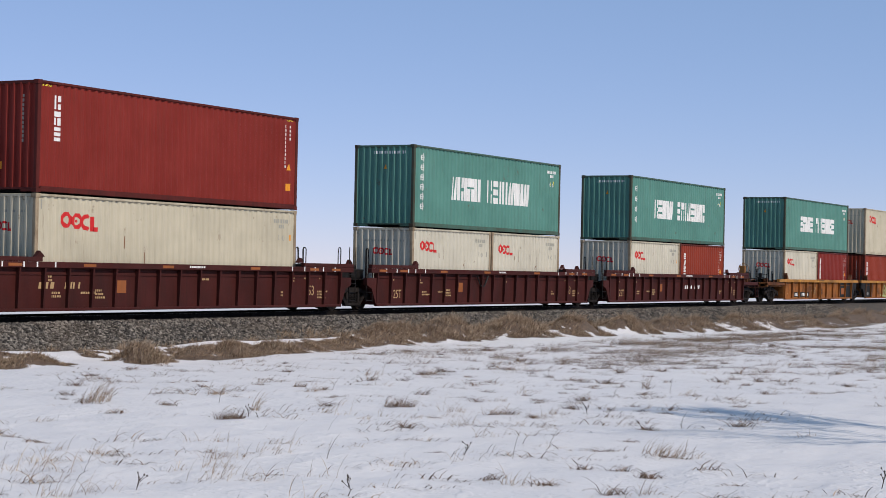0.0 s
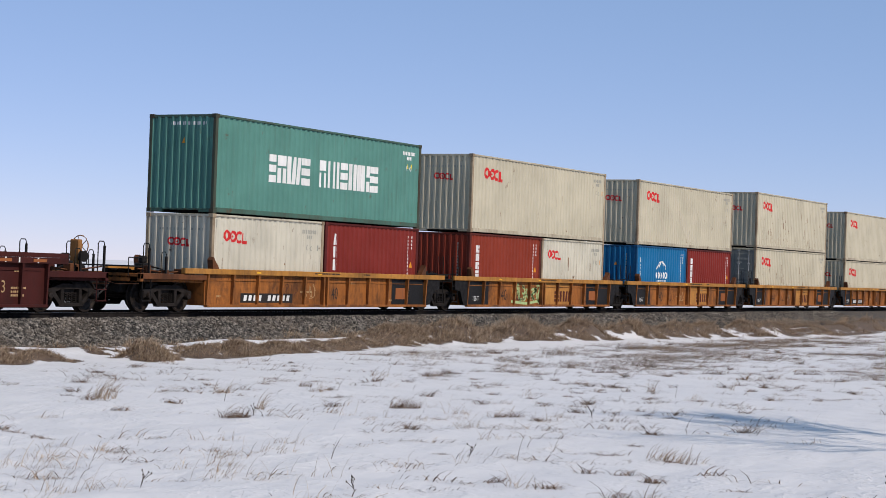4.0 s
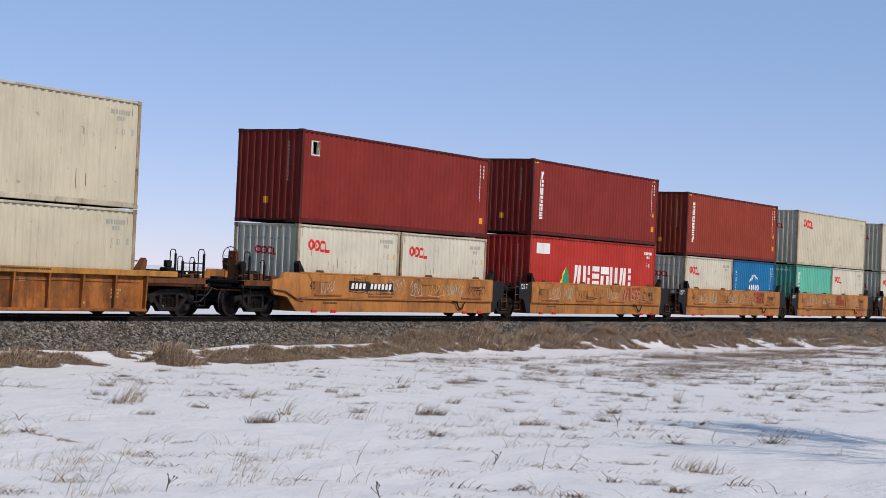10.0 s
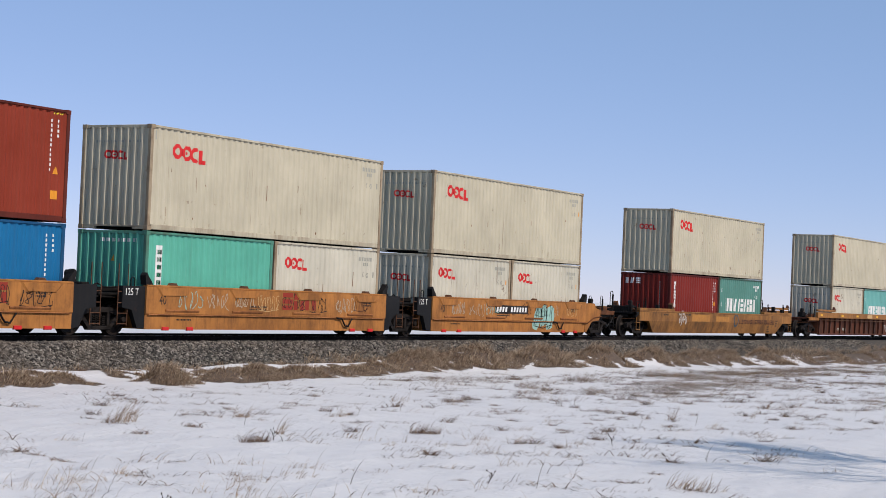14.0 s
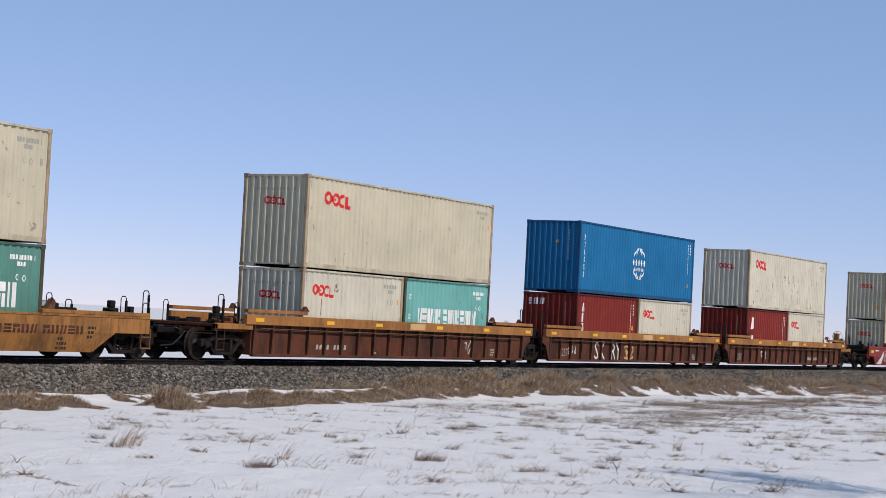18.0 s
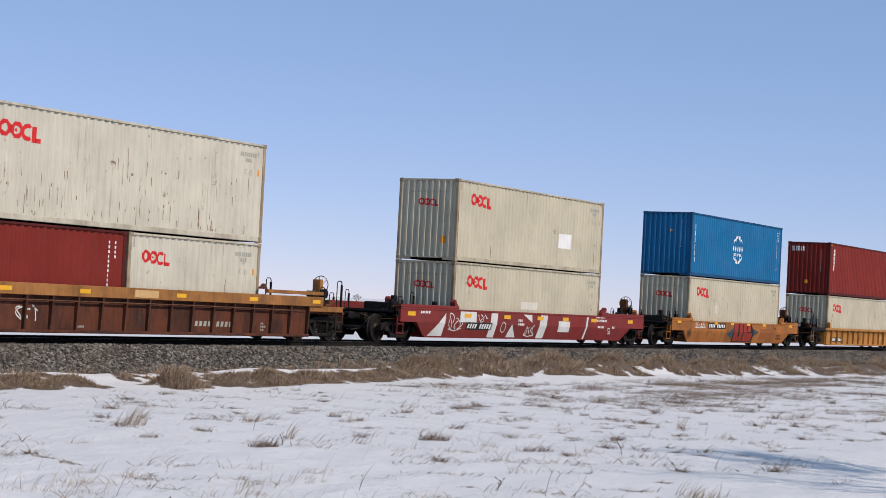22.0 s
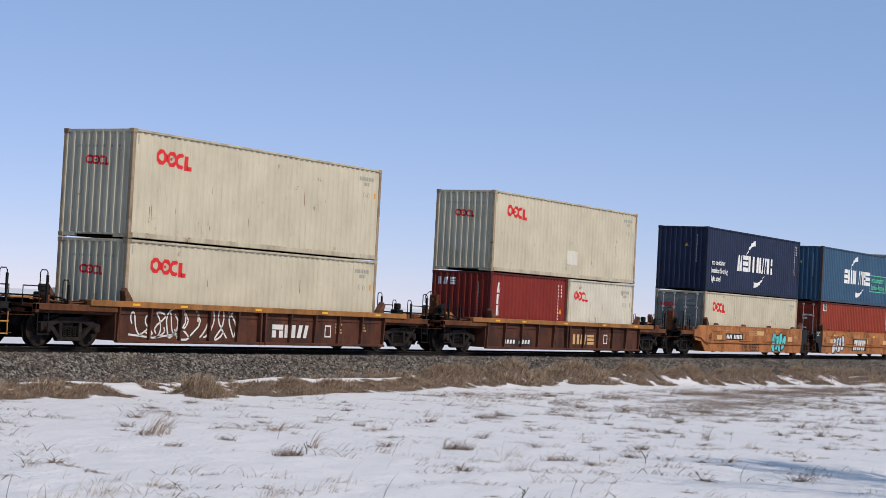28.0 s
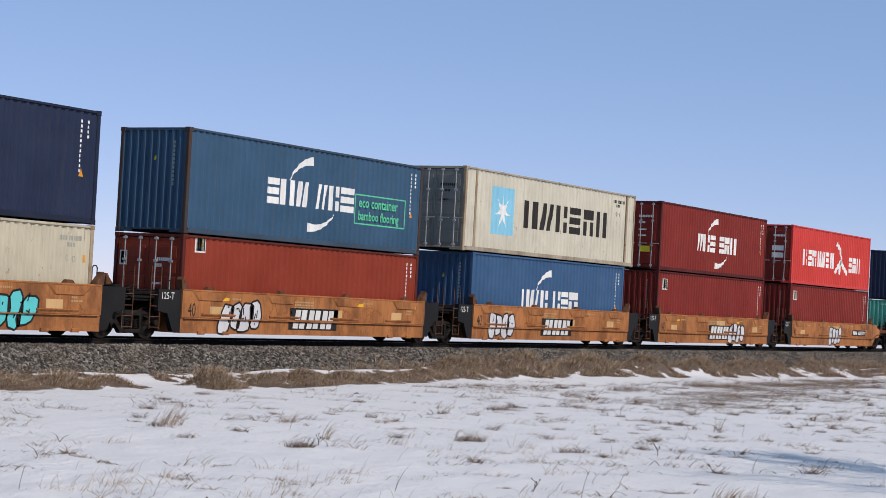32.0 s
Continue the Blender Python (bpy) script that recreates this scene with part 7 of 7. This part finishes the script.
    me = blades("long_stems", x, y, 0.10 + 0.34 * r.rand(q), 0.3 + 1.2 * r.rand(q), 0.005 + 0.004 * r.rand(q), TWIGGRASS, 77, bend=0.4, az=WIND + 0 * x, azs=2.2)
    tagged(new("long_stems", me), "long thin leaning dry stems above the snow", "dry grass", kind="stuff")


strip_grass()
field_grass()

# larger tufts: x, y, height, radius, stems
TUFTS = [
    (26.56, -17.54, 0.26, 0.22, 268, 1),
    (22.13, -17.23, 0.23, 0.18, 252, 1),
    (23.55, -13.56, 0.65, 0.21, 246, 0),
    (26.55, -13.84, 0.3, 0.15, 92, 0),
    (19.01, -20.07, 0.24, 0.19, 156, 0),
    (29.39, -13.73, 0.17, 0.11, 92, 1),
    (28.82, -18.24, 0.14, 0.14, 55, 0),
    (27.02, -20.23, 0.3, 0.17, 110, 0),
    (32.65, -20.32, 0.37, 0.16, 102, 0),
    (36.62, -19.67, 0.47, 0.06, 58, 0),
    (21.8, -24.23, 0.42, 0.33, 390, 0),
    (24.65, -21.28, 0.17, 0.22, 105, 0),
    (20.37, -15.15, 0.13, 0.16, 72, 0),
    (35.15, -13.44, 0.23, 0.38, 234, 1),
    (33.78, -12.75, 0.28, 0.18, 78, 0),
    (43.94, -10.68, 0.28, 0.29, 158, 1),
    (48.7, -9.95, 0.38, 0.44, 254, 1),
    (55.44, -9.43, 0.38, 0.42, 202, 1),
    (44.92, -14.27, 0.34, 0.34, 222, 1),
    (39.97, -15.3, 0.22, 0.26, 142, 1),
    (34.38, -18.74, 0.34, 0.1, 67, 0),
    (29.38, -20.84, 0.23, 0.09, 58, 0),
    (24.55, -18.99, 0.14, 0.2, 80, 0),
    (24.61, -17.34, 0.19, 0.08, 55, 0),
    (24.1, -16.31, 0.41, 0.06, 73, 0),
    (19.97, -20.66, 0.13, 0.14, 78, 0),
    (20.22, -21.71, 0.1, 0.11, 106, 1),
    (20.31, -22.14, 0.13, 0.19, 97, 0),
    (23.72, -18.53, 0.14, 0.1, 55, 0),
    (34.94, -17.12, 0.14, 0.18, 54, 0),
    (45.28, -18.6, 0.24, 0.33, 164, 1),
    (73.42, -11.67, 0.54, 0.63, 254, 1),
    (52.59, -14.92, 0.24, 0.33, 126, 1),
    (42.24, -17.15, 0.22, 0.26, 142, 1),
    (36.13, -21.11, 0.11, 0.27, 58, 0),
    (41.23, -20.14, 0.15, 0.3, 66, 0),
    (17.66, -18.48, 0.16, 0.16, 102, 0),
    (15.25, -19.75, 0.16, 0.16, 122, 0),
    (18.01, -19.91, 0.13, 0.13, 78, 0),
    (33.26, -7.58, 0.12, 0.2, 81, 1),
]
for k, (x, y, h, r, n, dark) in enumerate(TUFTS):
    tuft_at(x, y, min(h, 0.42) * (0.9 if dark else 1.1) * (1.0 if y > -19 else 0.6), r * 1.2, int(n * (0.9 if dark else 0.40 if y > -19 else 0.25)), 300 + 3 * k, MATGRASS if dark else DRYGRASS, 1.5 if h < 0.45 else 1.25, "brown matted grass tuft sitting in the snow" if dark else "pale bent dry grass tuft sticking out of the snow")


def weed(x, y, h, seed):
    """A dead branching weed with seed heads."""
    r = random.Random(seed)
    ob = thing("dead_weed", "dark dead weed stalk with small seed heads", "weed", "dead weeds", (x, y, float(ground_z(x, y)) - 0.02))
    lean, az = 0.3 + 0.6 * r.random(), r.random() * 6.28
    tip = Vector((h * lean * math.cos(az), h * lean * math.sin(az), h))
    part("stalk", MB().rod([(0, 0, 0), tuple(tip * 0.5 + Vector((0, 0, 0.03))), tuple(tip)], 0.005, 4), TWIG, ob)
    for k in range(5):
        p = tip * (0.4 + 0.13 * k)
        d = Vector((r.random() - 0.5, r.random() - 0.5, 0.5)) * 0.14
        part("twig", MB().rod([tuple(p), tuple(p + d)], 0.003, 3).lathe([(-0.012, 0.003), (0, 0.010), (0.014, 0.002)], tuple(p + d), "z", 5), TWIG, ob)


for k, (x, y, h) in enumerate([(20.08, -22.19, 0.25), (16.19, -22.93, 0.2), (14.84, -21.21, 0.26), (19.77, -27.48, 0.38), (22.98, -16.98, 0.29), (27.4, -20.6, 0.34)]):
    weed(x, y, h * 0.5, 40 + k)


def bare_tree(x, y, z, h, seed, label, mat, group, spread=0.55, thick=0.02, depth=4, stems=1):
    """A leafless tree: trunk, then limbs that fork down to twigs."""
    r = random.Random(seed)
    ob = thing("bare_tree", label, "tree", group, (x, y, z))
    limbs, twigs = MB(), MB()

    def grow(p, d, l, rad, lev):
        q = p + d * l
        mid = (p + q) / 2 + Vector((r.uniform(-1, 1), r.uniform(-1, 1), 0)) * l * 0.06
        (limbs if lev > 1 else twigs).rod([tuple(p), tuple(mid), tuple(q)], max(rad, 0.004 * h / 4), 5 if lev > 1 else 3)
        if lev > 0:
            for _ in range(r.choice([3, 3, 4])):
                nd = (d + Vector((r.uniform(-1, 1), r.uniform(-1, 1), r.uniform(-0.2, 0.7))) * spread * 1.25).normalized()
                grow(p + d * l * r.uniform(0.55, 1.0), nd, l * r.uniform(0.55, 0.8), rad * 0.55, lev - 1)

    for s in range(stems):
        d = Vector((r.uniform(-1, 1) * 0.35 * (stems > 1), r.uniform(-1, 1) * 0.35 * (stems > 1), 1)).normalized()
        part("trunk", MB().rod([(0.12 * s, 0, -0.1), tuple(d * h * 0.14), tuple(d * h * 0.3)], thick * h, 7), mat, ob)
        for _ in range(4):
            nd = (d + Vector((r.uniform(-1, 1), r.uniform(-1, 1), r.uniform(0, 0.5))) * spread).normalized()
            grow(d * h * r.uniform(0.16, 0.3), nd, h * 0.27, thick * h * 0.5, depth - 1)
    part("limb", limbs, mat, ob, "bare forking limbs")
    tagged(part("crown", twigs, mat, ob, "crown of fine bare twigs"), kind="stuff")
    return ob


bare_tree(27.2, -29.9, -0.87, 8.9, 5, "bare many-stemmed willow at the field's edge", TWIG, "near trees", 0.40, 0.0042, 4, 4)
FARBARK = plain("grey_far_bark", (0.17, 0.153, 0.149), 0.9)
for k, (az, dist, h) in enumerate(((60.0, 620, 7.5), (60.5, 600, 8.5), (61.0, 640, 7.0), (61.5, 700, 5.5), (62.4, 650, 5.0), (63.0, 640, 5.6), (63.6, 690, 4.5), (66.5, 800, 5.0), (57.6, 820, 5.0))):
    a = radians(az)
    bare_tree(dist * math.sin(a), EYE[1] + dist * math.cos(a), -1.2, h, 70 + k, "far bare grey tree on the prairie horizon", FARBARK, "far trees", 0.7, 0.025, 5 if k < 5 else 4, 2)
for az, dist, w, h in ((63.45, 620, 4.6, 2.6), (64.02, 640, 3.6, 2.9), (61.75, 600, 6.5, 2.0)):
    a = radians(az)
    hut = thing("far_hut", "low far grey farm building on the horizon", "hut", "far huts", (dist * math.sin(a), EYE[1] + dist * math.cos(a), -1.2))
    part("wall", MB().box(-w / 2, w / 2, -w / 2, w / 2, 0, h * 0.7), CMABLUE2, hut)
    part("roof", MB().prism([(-w / 2 - 0.2, h * 0.7), (w / 2 + 0.2, h * 0.7), (0.3 * w, h), (-0.3 * w, h)], -w / 2 - 0.2, w / 2 + 0.2, "y"), GALV, hut, "pale zinc roof")
a = radians(47.9)
shed = thing("far_shed", "far grey arched-roof farm shed in the snow", "shed", "", (560 * math.sin(a), EYE[1] + 560 * math.cos(a), -1.2))
part("wall", MB().box(-4, 4, -5, 5, 0, 1.4), GALV, shed)
part("roof", MB().prism([(-4.2, 1.4), (-3.4, 2.4), (-2, 3.0), (0, 3.2), (2, 3.0), (3.4, 2.4), (4.2, 1.4)], -5.2, 5.2, "y"), GALV, shed, "curved zinc roof")



# ---- what moves ----
def motions():
    """The train rolls past; every wheelset turns with it."""
    stops = [0, 4, 8, 12, 16, 20, 24, 28, 32]
    for ob, x, z in MOVING:
        walk(ob, [(t, pose(x - gone(t), 0, z)) for t in stops])
    lead = {}
    for w, x in WHEELS:
        if x not in lead:
            lead[x] = w
            walk(w, [(k / 30, pose(x, 0, WR, 0, -math.degrees((gone(k / 30) - gone(0)) / WR), 0)) for k in range(961)])
        else:
            w.rotation_mode = "QUATERNION"
            src = lead[x].animation_data
            w.animation_data_create()
            w.animation_data.action = src.action
            w.animation_data.action_slot = src.action_slot


motions()
